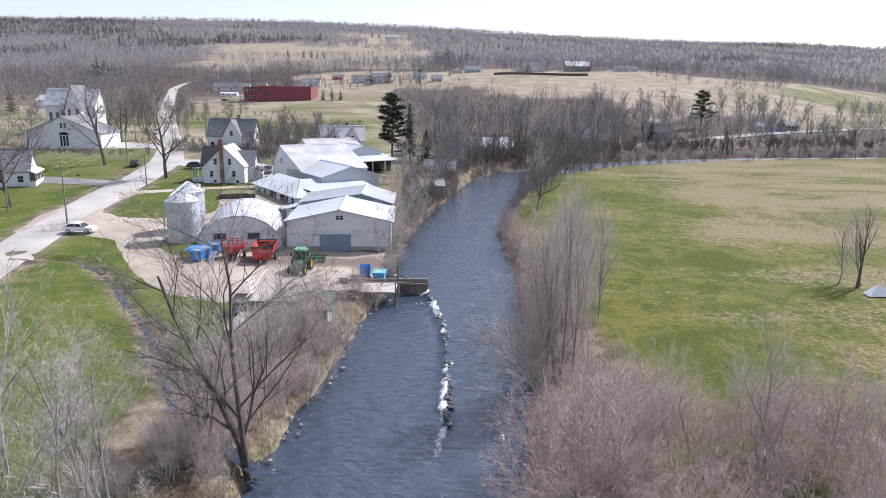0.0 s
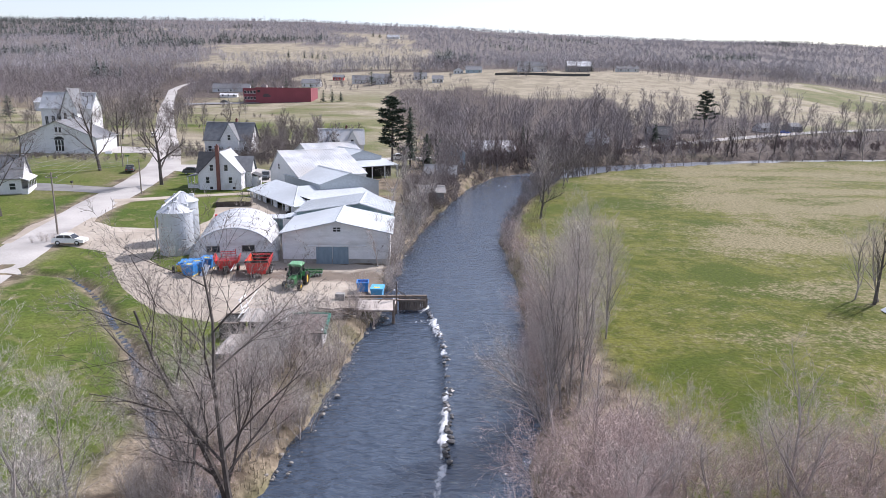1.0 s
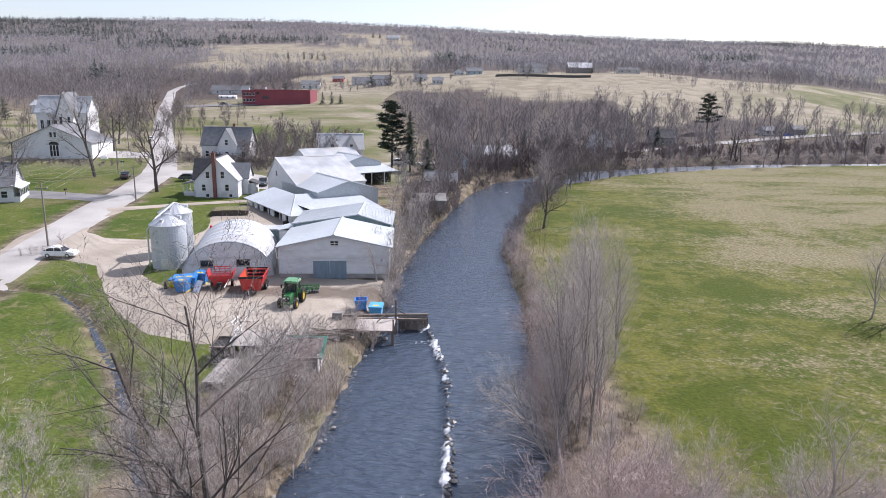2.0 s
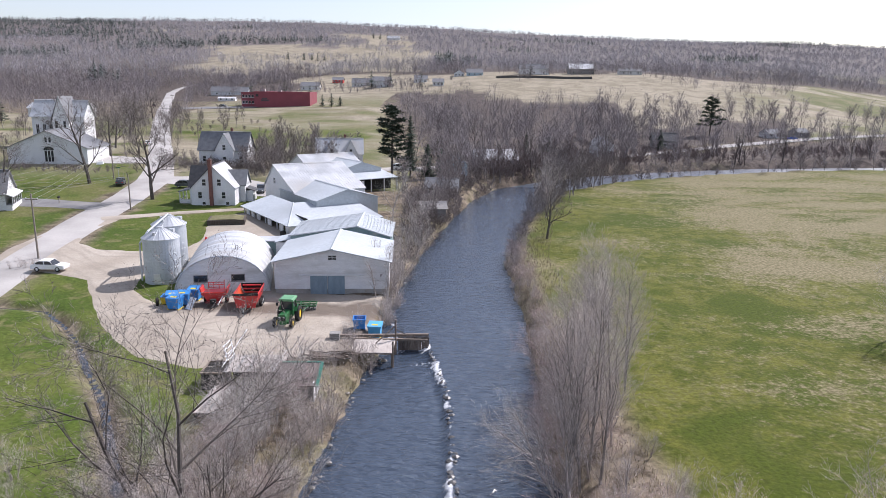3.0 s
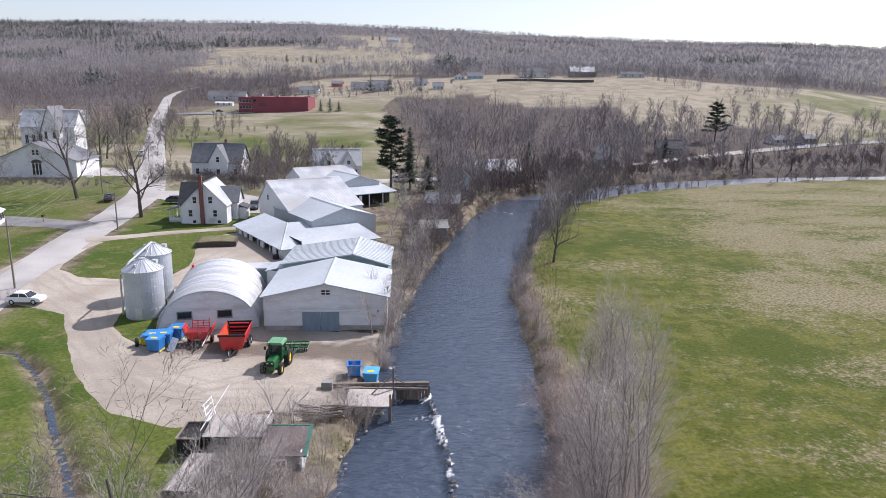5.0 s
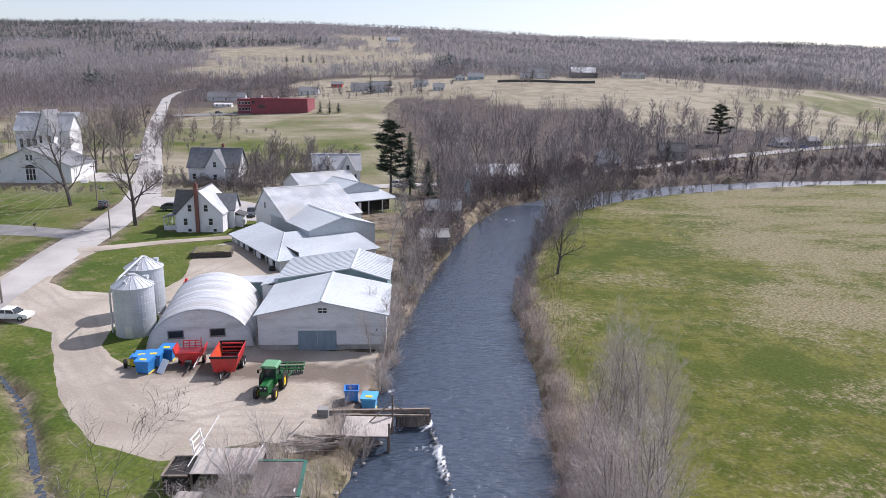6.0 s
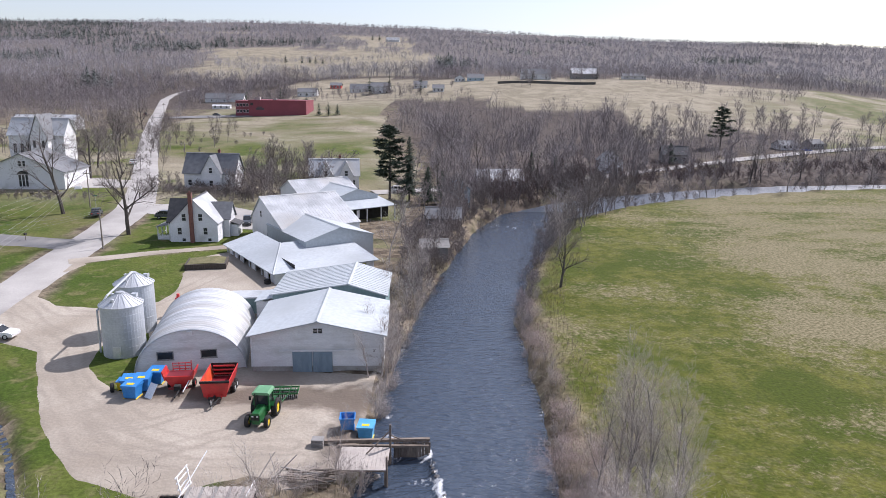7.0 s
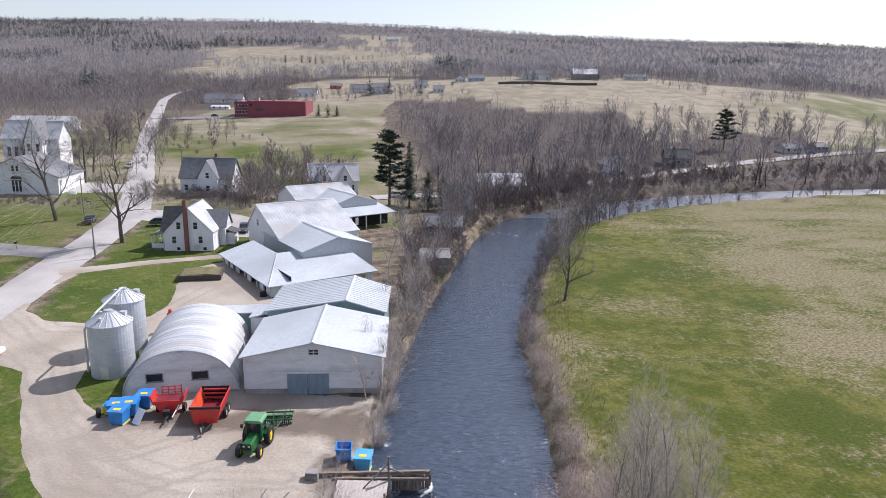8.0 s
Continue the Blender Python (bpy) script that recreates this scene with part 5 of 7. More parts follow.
class Kind:
    """A kind of bare tree: one pair of meshes, set up as many times as needed."""
    def __init__(self, seed, label, bark, twig, **kw):
        wood, fine = tree_shapes(random.Random(seed), **kw)
        self.wood, self.fine = wood.mesh("trunk"), fine.mesh("crown")
        self.wood.materials.append(bark)
        self.fine.materials.append(twig)
        self.label = label

    def put(self, x, y, turn=0.0, size=1.0, name="bare_tree", group="riverside trees", z=None, label="", lean=(0, 0)):
        t = new(name)
        t.matrix_basis = pose(x, y, gz(x, y) if z is None else z, lean[0], lean[1], turn) @ Matrix.Diagonal((size, size, size, 1))
        tagged(t, label or self.label, "bush" if name == "bush" else "tree", group)
        for n, me in (("trunk", self.wood), ("crown", self.fine)):
            o = new(n, me)
            o.parent = t
        return t

big = [Kind(11 + i, "tall leafless riverside tree with grey bark", BARK, TWIG, h=17, spread=0.9, trunk_r=0.32, levels=5, kids=(7, 5, 4, 4, 3), fork=0.28, twig_w=0.009) for i in range(2)]
mid = [Kind(31 + i, "leafless young riverside tree with fine upright twigs", BARK_LIGHT, TWIG, h=15.5, spread=0.75, trunk_r=0.16, levels=4, sides=(6, 4, 3), solid=2, kids=(14, 6, 4, 3), fork=0.14, upright=0.34, twig_w=0.007, twist=0.75, limb=0.72) for i in range(4)]
pale = [Kind(51 + i, "pale grey leafless sapling", BARK_LIGHT, TWIG_PALE, h=11, spread=0.8, trunk_r=0.10, levels=4, sides=(5, 3, 3), solid=2, kids=(12, 6, 4, 3), fork=0.12, upright=0.3, twig_w=0.0065, twist=0.75, limb=0.8) for i in range(2)]
clump = [Kind(71 + i, "leafless clump of thin arching reddish-brown stems", BARK_LIGHT, TWIG_RED, h=7.5, spread=1.15, trunk_r=0.035, levels=3, kids=(8, 6, 5), fork=0.12, stems=6, upright=0.02, twig_w=0.0075, twist=0.55, limb=0.95) for i in range(3)]

maple = Kind(7, "large forked leafless maple on the river bank", BARK, MAPLE_TWIG, h=16.5, spread=1.2, trunk_r=0.24, levels=5, kids=(10, 6, 5, 4, 3), fork=0.16, stems=2, upright=0.16, twist=0.5, twig_w=0.0075, limb=0.9)
brush = [Kind(91 + i, "leafless grey-brown riverside bush", BARK_LIGHT, TWIG, h=3.6, spread=0.9, trunk_r=0.03, levels=3, kids=(6, 5, 3), fork=0.1, stems=6, upright=0.15, twig_w=0.006) for i in range(2)]
broad = [Kind(111 + i, "broad leafless street tree with heavy limbs", BARK, VILLAGE_TWIG, h=13.5, spread=1.35, trunk_r=0.27, levels=5, kids=(9, 6, 4, 4, 3), fork=0.2, upright=0.14, twig_w=0.013, twist=0.5, limb=1.1, solid=3) for i in range(2)]

rng = random.Random(3)
maple.put(-10.5, 44.6, 20, 1.3, group="")
grey = Kind(13, "grey leafless tree with several upright stems", BARK_GREY, TWIG, h=15, spread=0.8, trunk_r=0.17, levels=5, kids=(9, 6, 5, 4, 3), fork=0.22, stems=3, upright=0.2, twist=0.55, twig_w=0.007, limb=0.8)
grey.put(-15.4, 37.6, 120, 0.85)
grey.put(-13.6, 45.5, 250, 0.72)
# east bank: two stands of tall thin trees, and lower ones towards the start
stand = [Kind(171 + i, "slim leafless riverside tree with several straight upright stems", BARK_GREY, TWIG, h=17, spread=0.62, trunk_r=0.115, levels=4, sides=(6, 4, 3), solid=2, kids=(16, 8, 5, 4), fork=0.16, upright=0.36, twig_w=0.006, twist=0.4, limb=0.66) for i in range(3)]
for x, y, k, s in ((8.7, 57, 0, 0.98), (9.3, 56.3, 1, 1.02), (10.0, 57.5, 2, 1.0), (10.6, 56.6, 0, 0.94), (9.0, 58.4, 1, 0.9), (8.1, 56.0, 2, 0.85), (9.7, 59.4, 0, 0.88),
                   (12.2, 73.0, 1, 0.8), (13.1, 73.8, 2, 0.86), (14.2, 72.0, 0, 0.9), (14.9, 74.3, 1, 0.85), (16.1, 72.2, 2, 0.78), (13.6, 70.6, 0, 0.7), (10.9, 74.4, 2, 0.66), (12.8, 75.6, 0, 0.74), (15.6, 70.4, 2, 0.62), (11.6, 66.0, 1, 0.6), (12.4, 62.5, 2, 0.62)):
    stand[k].put(x, y, rng.uniform(0, 360), s, lean=(rng.uniform(-3, 3), rng.uniform(-3, 3)))
for x, y, k, s in ((10.9, 41.2, 1, 0.62), (14.3, 41.6, 2, 0.6), (17.7, 41.0, 0, 0.74), (18.4, 41.5, 3, 0.78), (18.9, 40.8, 2, 0.7), (21.8, 42, 1, 0.6), (24.5, 41.4, 3, 0.62), (28, 39, 0, 0.6), (8.0, 38.4, 1, 0.7), (33, 41, 2, 0.55)):
    mid[k].put(x, y, rng.uniform(0, 360), s, lean=(rng.uniform(-4, 4), rng.uniform(-4, 4)))
# limbs leaning out over the water
for x, y, k, s, turn, tip in ((8.2, 57.5, 0, 0.9, 30, -48), (8.4, 60.5, 1, 0.95, 200, -56), (8.0, 54.5, 0, 0.8, 110, -40), (8.6, 63, 1, 0.75, 300, -50)):
    pale[k].put(x, y, 0, s, lean=(turn % 17 - 8, tip), label="pale leafless sapling leaning out over the river")
def spots(count, spot, lo, hi, seed):
    """Sites (x, y, size, turn) clear of the river and the yard."""
    g, out, tries = random.Random(seed), [], 0
    while len(out) < count and tries < count * 60:
        tries += 1
        x, y = spot(g)
        if float(along(x, y, RIVER)) < -0.3 or float(bare_yard(np.array([x]), np.array([y]))[0]) < 0.6:
            continue
        out.append((x, y, g.uniform(lo, hi), g.uniform(0, 360)))
    return g, out

def scatter(kinds, count, spot, lo, hi, seed, **kw):
    g, sites = spots(count, spot, lo, hi, seed)
    for x, y, s, a in sites:
        g.choice(kinds).put(x, y, a, s, lean=(g.uniform(-6, 6), g.uniform(-6, 6)), **kw)

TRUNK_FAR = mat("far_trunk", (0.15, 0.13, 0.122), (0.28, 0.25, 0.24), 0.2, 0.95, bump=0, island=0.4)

class Copse:
    """Many trees too far off to tell apart, joined into one object."""
    def __init__(self):
        self.wood, self.fine = [], []

    def add(self, kinds, count, spot, lo, hi, seed):
        g, sites = spots(count, spot, lo, hi, seed)
        for x, y, s, a in sites:
            k = g.choice(kinds)
            m = np.array(pose(x, y, gz(x, y), g.uniform(-5, 5), g.uniform(-5, 5), a) @ Matrix.Diagonal((s, s, s, 1)))
            for me, out in ((k.wood, self.wood), (k.fine, self.fine)):
                if me.name not in CORNERS:
                    me.calc_loop_triangles()
                    co = np.empty(len(me.vertices) * 3, np.float32)
                    me.vertices.foreach_get("co", co)
                    ix = np.empty(len(me.loop_triangles) * 3, np.int32)
                    me.loop_triangles.foreach_get("vertices", ix)
                    CORNERS[me.name] = co.reshape(-1, 3)[ix]
                out.append(CORNERS[me.name] @ m[:3, :3].T + m[:3, 3])

    def close(self, label, twig):
        o = single("distant_trees", triangles("crowns", np.concatenate(self.fine)), twig, label, "trees", kind="stuff")
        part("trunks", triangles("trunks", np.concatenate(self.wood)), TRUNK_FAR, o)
CORNERS = {}

def bank(side, y0, y1, d0, d1):
    ys, cx, hw = [p[1] for p in RIVER[:12]], [p[0] for p in RIVER[:12]], [p[2] for p in RIVER[:12]]
    def spot(g):
        y = g.uniform(y0, y1)
        return float(np.interp(y, ys, cx)) + side * (float(np.interp(y, ys, hw)) + g.uniform(d0, d1)), y
    return spot
scatter(clump, 30, bank(1, 24, 52, -0.2, 7.5), 0.6, 1.0, 21, name="bush", group="riverside bushes")
scatter(clump, 24, bank(1, 50, 82, 0.3, 4.5), 0.4, 0.75, 61, name="bush", group="riverside bushes")
scatter(clump, 60, bank(1, 26, 46, 3, 28), 0.65, 1.08, 22, name="bush", group="riverside bushes")
scatter(mid, 6, bank(1, 46, 66, 1.5, 5), 0.5, 0.75, 56)
scatter(mid, 12, bank(1, 34, 47, 3, 17), 0.42, 0.6, 75)
scatter(brush, 26, bank(1, 46, 76, 1.0, 8.0), 0.5, 1.0, 62, name="bush", group="riverside bushes")
scatter(brush, 30, bank(1, 66, 128, 0.2, 3.4), 0.35, 0.8, 23, name="bush", group="riverside bushes")
scatter(clump, 12, bank(1, 78, 132, 0.3, 3.0), 0.3, 0.6, 24, name="bush", group="riverside bushes")
scatter(pale, 20, lambda g: (g.uniform(-30, -13), g.uniform(22, 44)), 0.9, 1.45, 25)
scatter(pale, 10, bank(1, 22, 44, 8, 30), 0.55, 0.85, 26)
scatter(brush, 74, bank(-1, 38, 78, 0.3, 7.5), 0.5, 1.15, 27, name="bush", group="riverside bushes")
scatter(clump, 14, bank(-1, 42, 72, 1.5, 7), 0.4, 0.8, 28, name="bush", group="riverside bushes")
scatter(pale, 14, bank(-1, 44, 72, 2, 9), 0.5, 0.85, 29)
pale[0].put(-8.7, 82.2, 40, 0.42, label="thin bare sapling beside the deck")
pale[1].put(-9.4, 80.6, 160, 0.36, label="thin bare sapling beside the deck")
scatter(pale, 16, lambda g: (g.uniform(-15, -8.5), g.uniform(54, 67.5)), 0.45, 0.72, 63)
scatter(brush, 26, lambda g: (g.uniform(-17, -9), g.uniform(50, 67.5)), 0.6, 1.1, 64, name="bush", group="riverside bushes")
scatter(brush, 18, lambda g: (g.uniform(-32, -16), g.uniform(30, 62)), 0.5, 1.0, 30, name="bush", group="riverside bushes")
# west bank behind the barns up to the bend
scatter(mid, 16, bank(-1, 96, 150, 1.2, 3.6), 0.35, 0.7, 31)
scatter(pale, 12, bank(-1, 86, 124, 0.8, 2.8), 0.4, 0.8, 37)
scatter(brush, 16, bank(-1, 88, 110, 0.6, 3.0), 0.5, 1.0, 32, name="bush", group="riverside bushes")
mid[0].put(-8.0, 97.2, 70, 0.5)
pale[0].put(-9.8, 143, 20, 1.25, label="pale branching bare tree beside the dairy")
pale[1].put(-8.6, 120, 100, 0.9)
# along the bend and the far bank
thin = [Kind(131 + i, '', BARK_LIGHT, TWIG, h=15, spread=0.85, trunk_r=0.15, levels=3, kids=(13, 5, 4), solid=1, fork=0.16, upright=0.24, twig_w=0.055, twist=0.4, limb=0.75, sides=(4, 3, 3)) for i in range(4)]
low = [Kind(141 + i, '', BARK_LIGHT, TWIG_RED, h=6, spread=0.9, trunk_r=0.04, levels=3, kids=(5, 4, 3), solid=1, fork=0.1, stems=3, upright=0.10, twig_w=0.055, sides=(3, 3, 3)) for i in range(2)]
west, east, slope = Copse(), Copse(), Copse()
def bend(side, k0, k1, d0, d1):
    def spot(g):
        k = g.uniform(k0, k1)
        i = int(k)
        (ax, ay, aw), (bx, by, bw) = RIVER[i], RIVER[i + 1]
        f, L = k - i, math.hypot(bx - ax, by - ay)
        d = side * (aw + g.uniform(d0, d1))
        return ax + (bx - ax) * f + (by - ay) / L * d, ay + (by - ay) * f - (bx - ax) / L * d
    return spot
west.add(thin, 20, bank(-1, 160, 205, 1.5, 13), 0.6, 1.0, 33)
west.add(low, 90, bank(-1, 98, 162, 0.2, 5.5), 0.3, 0.62, 35)
west.add(thin, 12, bank(-1, 124, 162, 1.5, 7), 0.3, 0.55, 76)
east.add(low, 34, bank(1, 108, 176, 0.2, 3.0), 0.25, 0.55, 36)
east.add(thin, 12, bank(1, 150, 186, 0.4, 3.0), 0.4, 0.7, 77)
west.add(low, 110, bank(-1, 150, 207, 0.4, 12), 0.4, 0.85, 34)
west.add(low, 90, bend(-1, 11, 13.6, 0.4, 14), 0.4, 0.85, 73)
west.add(thin, 22, bend(-1, 11, 13.2, 1, 9), 0.5, 0.85, 74)
west.add(thin, 26, bend(1, 9.2, 12.5, 0.8, 6), 0.6, 1.0, 41)
east.add(low, 50, bend(1, 9.5, 16.8, 0.6, 3), 0.35, 0.7, 42)
east.add(thin, 26, bend(1, 13, 17, 0.6, 3), 0.4, 0.75, 43)
slope.add(thin + low, 90, bend(-1, 11, 17.2, 0.8, 18), 0.4, 0.8, 44)
slope.add(low, 520, bend(-1, 11.2, 17.2, 0.5, 30), 0.4, 0.85, 54)
def clearing(x0, x1, y0, y1):
    """Sites in a box, clear of the yards of the houses by the highway."""
    def spot(g):
        while True:
            x, y = g.uniform(x0, x1), g.uniform(y0, y1)
            if min(math.hypot(x - 57, y - 264), math.hypot(x - 90, y - 298), math.hypot(x - 14, y - 224)) > 13:
                return x, y
    return spot
east.add(thin, 95, clearing(-12, 105, 232, 345), 0.7, 1.2, 45)
east.add(thin, 60, lambda g: (g.uniform(70, 250), g.uniform(318, 410)), 0.75, 1.2, 47)
scatter(big, 6, lambda g: (g.uniform(-5, 60), g.uniform(215, 290)), 0.7, 0.9, 46)
scatter(big, 8, bend(-1, 14.5, 16.6, 1, 8), 0.6, 0.85, 48)
big[0].put(47.5, 82.6, 30, 0.62, group="", label="bare tree at the edge of the hay field")
mid[1].put(48.5, 83.5, 80, 0.8)
mid[2].put(46.5, 84.5, 10, 0.7)
broad[0].put(17.3, 129.8, 40, 0.85, label="lone leafless tree at the field's edge", group="")
mid[3].put(19.8, 150, 10, 1.0)
mid[1].put(22.5, 168, 150, 1.1)
broad[0].put(-61.4, 158.4, 60, 1.6, group="", label="tall bare street tree leaning over the road", lean=(0, -10))
broad[1].put(-82.2, 173.5, 10, 1.65, group="", label="broad bare maple in front of the church")
broad[0].put(-74.5, 124, 200, 1.35, group="", label="bare tree with thick trunk beside the road")
broad[1].put(-86, 148, 140, 1.2, group="", label="bare tree beside the road")
for x, y, s in ((-97, 214, 0.8), (-104, 232, 0.8), (-113, 262, 0.8), (-120, 280, 0.8), (-132, 300, 0.75), (-140, 345, 0.75), (-92, 222, 0.6), (-126, 250, 0.7)):
    broad[int(x) % 2].put(x, y, rng.uniform(0, 360), s * 1.6, group="street trees")
west.add(thin, 46, lambda g: (g.uniform(-56, -30), g.uniform(204, 236)), 0.5, 0.9, 49)
west.add(low, 90, lambda g: (g.uniform(-78, -32), g.uniform(188, 228)), 0.35, 0.75, 50)
west.add(thin, 26, lambda g: (g.uniform(-53, -40), g.uniform(190, 208)), 0.5, 0.72, 57)
west.add(low, 50, lambda g: (g.uniform(-76, -42), g.uniform(194, 203)), 0.3, 0.55, 60)
west.add(low, 16, lambda g: (-66 - 0.42 * (g.random() * 130) + g.uniform(-2, 3), 200 + g.random() * 130), 0.3, 0.5, 58)
west.add(thin, 44, lambda g: (-104 - 0.42 * (g.random() * 110) - g.uniform(0, 26), 232 + g.random() * 110), 0.45, 0.8, 67)
west.add(low, 60, lambda g: (-104 - 0.42 * (g.random() * 110) - g.uniform(0, 30), 232 + g.random() * 110), 0.35, 0.7, 68)
west.add(low, 60, lambda g: (g.uniform(-140, -88), g.uniform(200, 330)), 0.3, 0.7, 55)
west.add(low, 70, lambda g: (g.uniform(-112, -84), g.uniform(185, 191)), 0.22, 0.36, 65)
west.add(low, 60, lambda g: (g.uniform(-66, -48), g.uniform(197, 203)), 0.3, 0.5, 66)
west.add(low, 16, lambda g: (g.uniform(-22, -4), g.uniform(215, 260)), 0.5, 0.8, 51)
west.add(thin, 30, lambda g: (g.uniform(-130, -84), g.uniform(226, 340)), 0.5, 0.9, 53)

west.close("bare grey-brown trees and shrubs of the village and west bank", VILLAGE_TWIG)
east.add(thin, 26, lambda g: (g.uniform(128, 190), g.uniform(312, 328)), 0.45, 0.8, 69)
east.add(thin, 44, lambda g: (g.uniform(-135, -20), g.uniform(505, 545)), 0.45, 0.85, 70)
east.add(low, 50, lambda g: (g.uniform(-135, 10), g.uniform(505, 560)), 0.4, 0.9, 71)
east.add(thin, 26, lambda g: (g.uniform(40, 160), g.uniform(585, 615)), 0.5, 0.9, 72)
east.close("bare grey trees round the river bend", BEND_TWIG)
slope.close("dense red-brown scrub on the slope below the highway", SCRUB)

# ---- conifers ----
def conifer(x, y, h, width, label, seed, droop=0.12, gap=0.0, name="conifer", tiers=32, sprays=20):
    g = random.Random(seed)
    t = thing(name, pose(x, y, gz(x, y)), label, "tree")
    part("trunk", Shape().tube((0, 0, -0.3), (0, 0, h * 0.97), h * 0.017, 0.03, 7), BARK, t)
    s = Shape()
    for i in range(tiers):
        k = (i + 0.3) / tiers
        z = h * (0.1 + gap + (0.9 - gap) * k)
        reach = width * (1 - k) ** 0.75 * g.uniform(0.5, 1.2) + 0.25
        for j in range(sprays):
            a = g.uniform(0, 2 * math.pi)
            r0 = reach * g.uniform(0.65, 1.1)
            c, q = math.cos(a), math.sin(a)
            n = max(3, int(r0 / 0.32))
            for m in range(n):
                f0, f1 = m / n, (m + 1.3) / n
                w = 0.30 * r0 * (1.1 - f0) * g.uniform(0.4, 0.8)
                z0, z1 = z - droop * r0 * f0 + g.uniform(-0.12, 0.12), z - droop * r0 * f1 + g.uniform(-0.2, 0.1)
                b = g.uniform(-0.5, 0.5)
                s.add([(c * r0 * f0 - q * w * b, q * r0 * f0 + c * w * b, z0 + 0.1), (c * r0 * f1 + q * w, q * r0 * f1 - c * w, z1), (c * r0 * f1 - q * w, q * r0 * f1 + c * w, z1 + g.uniform(-0.15, 0.15))], [(0, 1, 2)])
    part("crown", s, CONIFER, t)
    return t
def pine(x, y, h, reach, label, seed, limbs=26):
    """An old pine: uneven tiers of bare limbs that end in pads of needles."""
    g = random.Random(seed)
    t = thing("pine", pose(x, y, gz(x, y)), label, "tree")
    wood, s = Shape(), Shape()
    wood.tube((0, 0, -0.3), (0.2, 0, h * 0.6), h * 0.02, h * 0.012, 7, caps=False).tube((0.2, 0, h * 0.6), (0, 0.2, h * 0.97), h * 0.012, 0.04, 7, caps=False)
    for i in range(limbs):
        k = 0.22 + 0.76 * (i + g.random()) / limbs
        a, r0 = i * 2.4 + g.uniform(-0.5, 0.5), reach * g.uniform(0.45, 1.1) * (1.12 - k) ** 0.45 * (0.6 if k > 0.9 else 1)
        p, q = Vector((0.1, 0.1, h * k)), Vector((math.cos(a) * r0, math.sin(a) * r0, h * k + r0 * g.uniform(-0.05, 0.3)))
        wood.tube(p, q, 0.09, 0.03, 4, caps=False)
        for f in (0.45, 0.7, 0.88, 1.0):
            c = p.lerp(q, f) + Vector((g.uniform(-0.4, 0.4), g.uniform(-0.4, 0.4), 0.15))
            w = g.uniform(0.7, 1.4) * (0.7 + 0.1 * reach)
            for _ in range(46):
                d = Vector((g.gauss(0, 1), g.gauss(0, 1), g.gauss(0.15, 0.45)))
                e = c + d * w * 0.5
                o = Vector((g.uniform(-1, 1), g.uniform(-1, 1), g.uniform(-0.6, 0.6))).normalized() * 0.2
                s.add([c.lerp(e, 0.35) - o, c.lerp(e, 0.35) + o, e + d.normalized() * 0.25], [(0, 1, 2)])
    part("trunk", wood, BARK, t)
    part("crown", s, CONIFER, t)
    return t
pine(-15.0, 205, 18.5, 5.2, "tall dark green pine behind the dairy sheds", 1, 34)
conifer(-9.8, 203, 16.5, 3.6, "dark narrow spruce behind the dairy sheds", 2, 0.25, 0.05)
conifer(-5.0, 200, 9.5, 2.8, "dark rounded evergreen behind sheds", 3, 0.1)
conifer(-1.5, 208, 7.5, 2.4, "dark rounded evergreen behind sheds", 4, 0.1)
pine(121, 338, 17, 6.0, "dark spreading pine by the highway", 5)
conifer(86, 297, 8, 2.4, "dark evergreen in front of the grey house", 6, 0.15)
conifer(26, 245, 9, 1.6, "thin dark spruce among bare trees", 7, 0.25)
conifer(34, 248, 8, 1.4, "thin dark spruce among bare trees", 8, 0.25)
for i, (x, y, h, w) in enumerate(((-72, 415, 7, 2.2), (-66, 410, 8, 2.4), (-62, 416, 6, 2), (-84, 440, 11, 3), (-102, 452, 14, 3.5), (-128, 470, 12, 3), (-58, 540, 14, 5), (-44, 545, 13, 5), (-20, 520, 12, 3.5), (-190, 290, 9, 4), (-200, 285, 8, 4), (-178, 292, 9, 4), (-136, 310, 8, 3), (66, 590, 9, 3), (118, 595, 8, 3), (-172, 850, 9, 3), (-163, 852, 8, 3), (-156, 850, 9, 3), (-148, 853, 7, 2.5), (-190, 846, 10, 3.5), (-120, 830, 8, 3), (-112, 1290, 10, 4), (-125, 1285, 10, 4), (-138, 1292, 11, 4))):
    conifer(x, y, h, w, "dark evergreen tree on the village slope", 20 + i, 0.15, tiers=14, sprays=11)

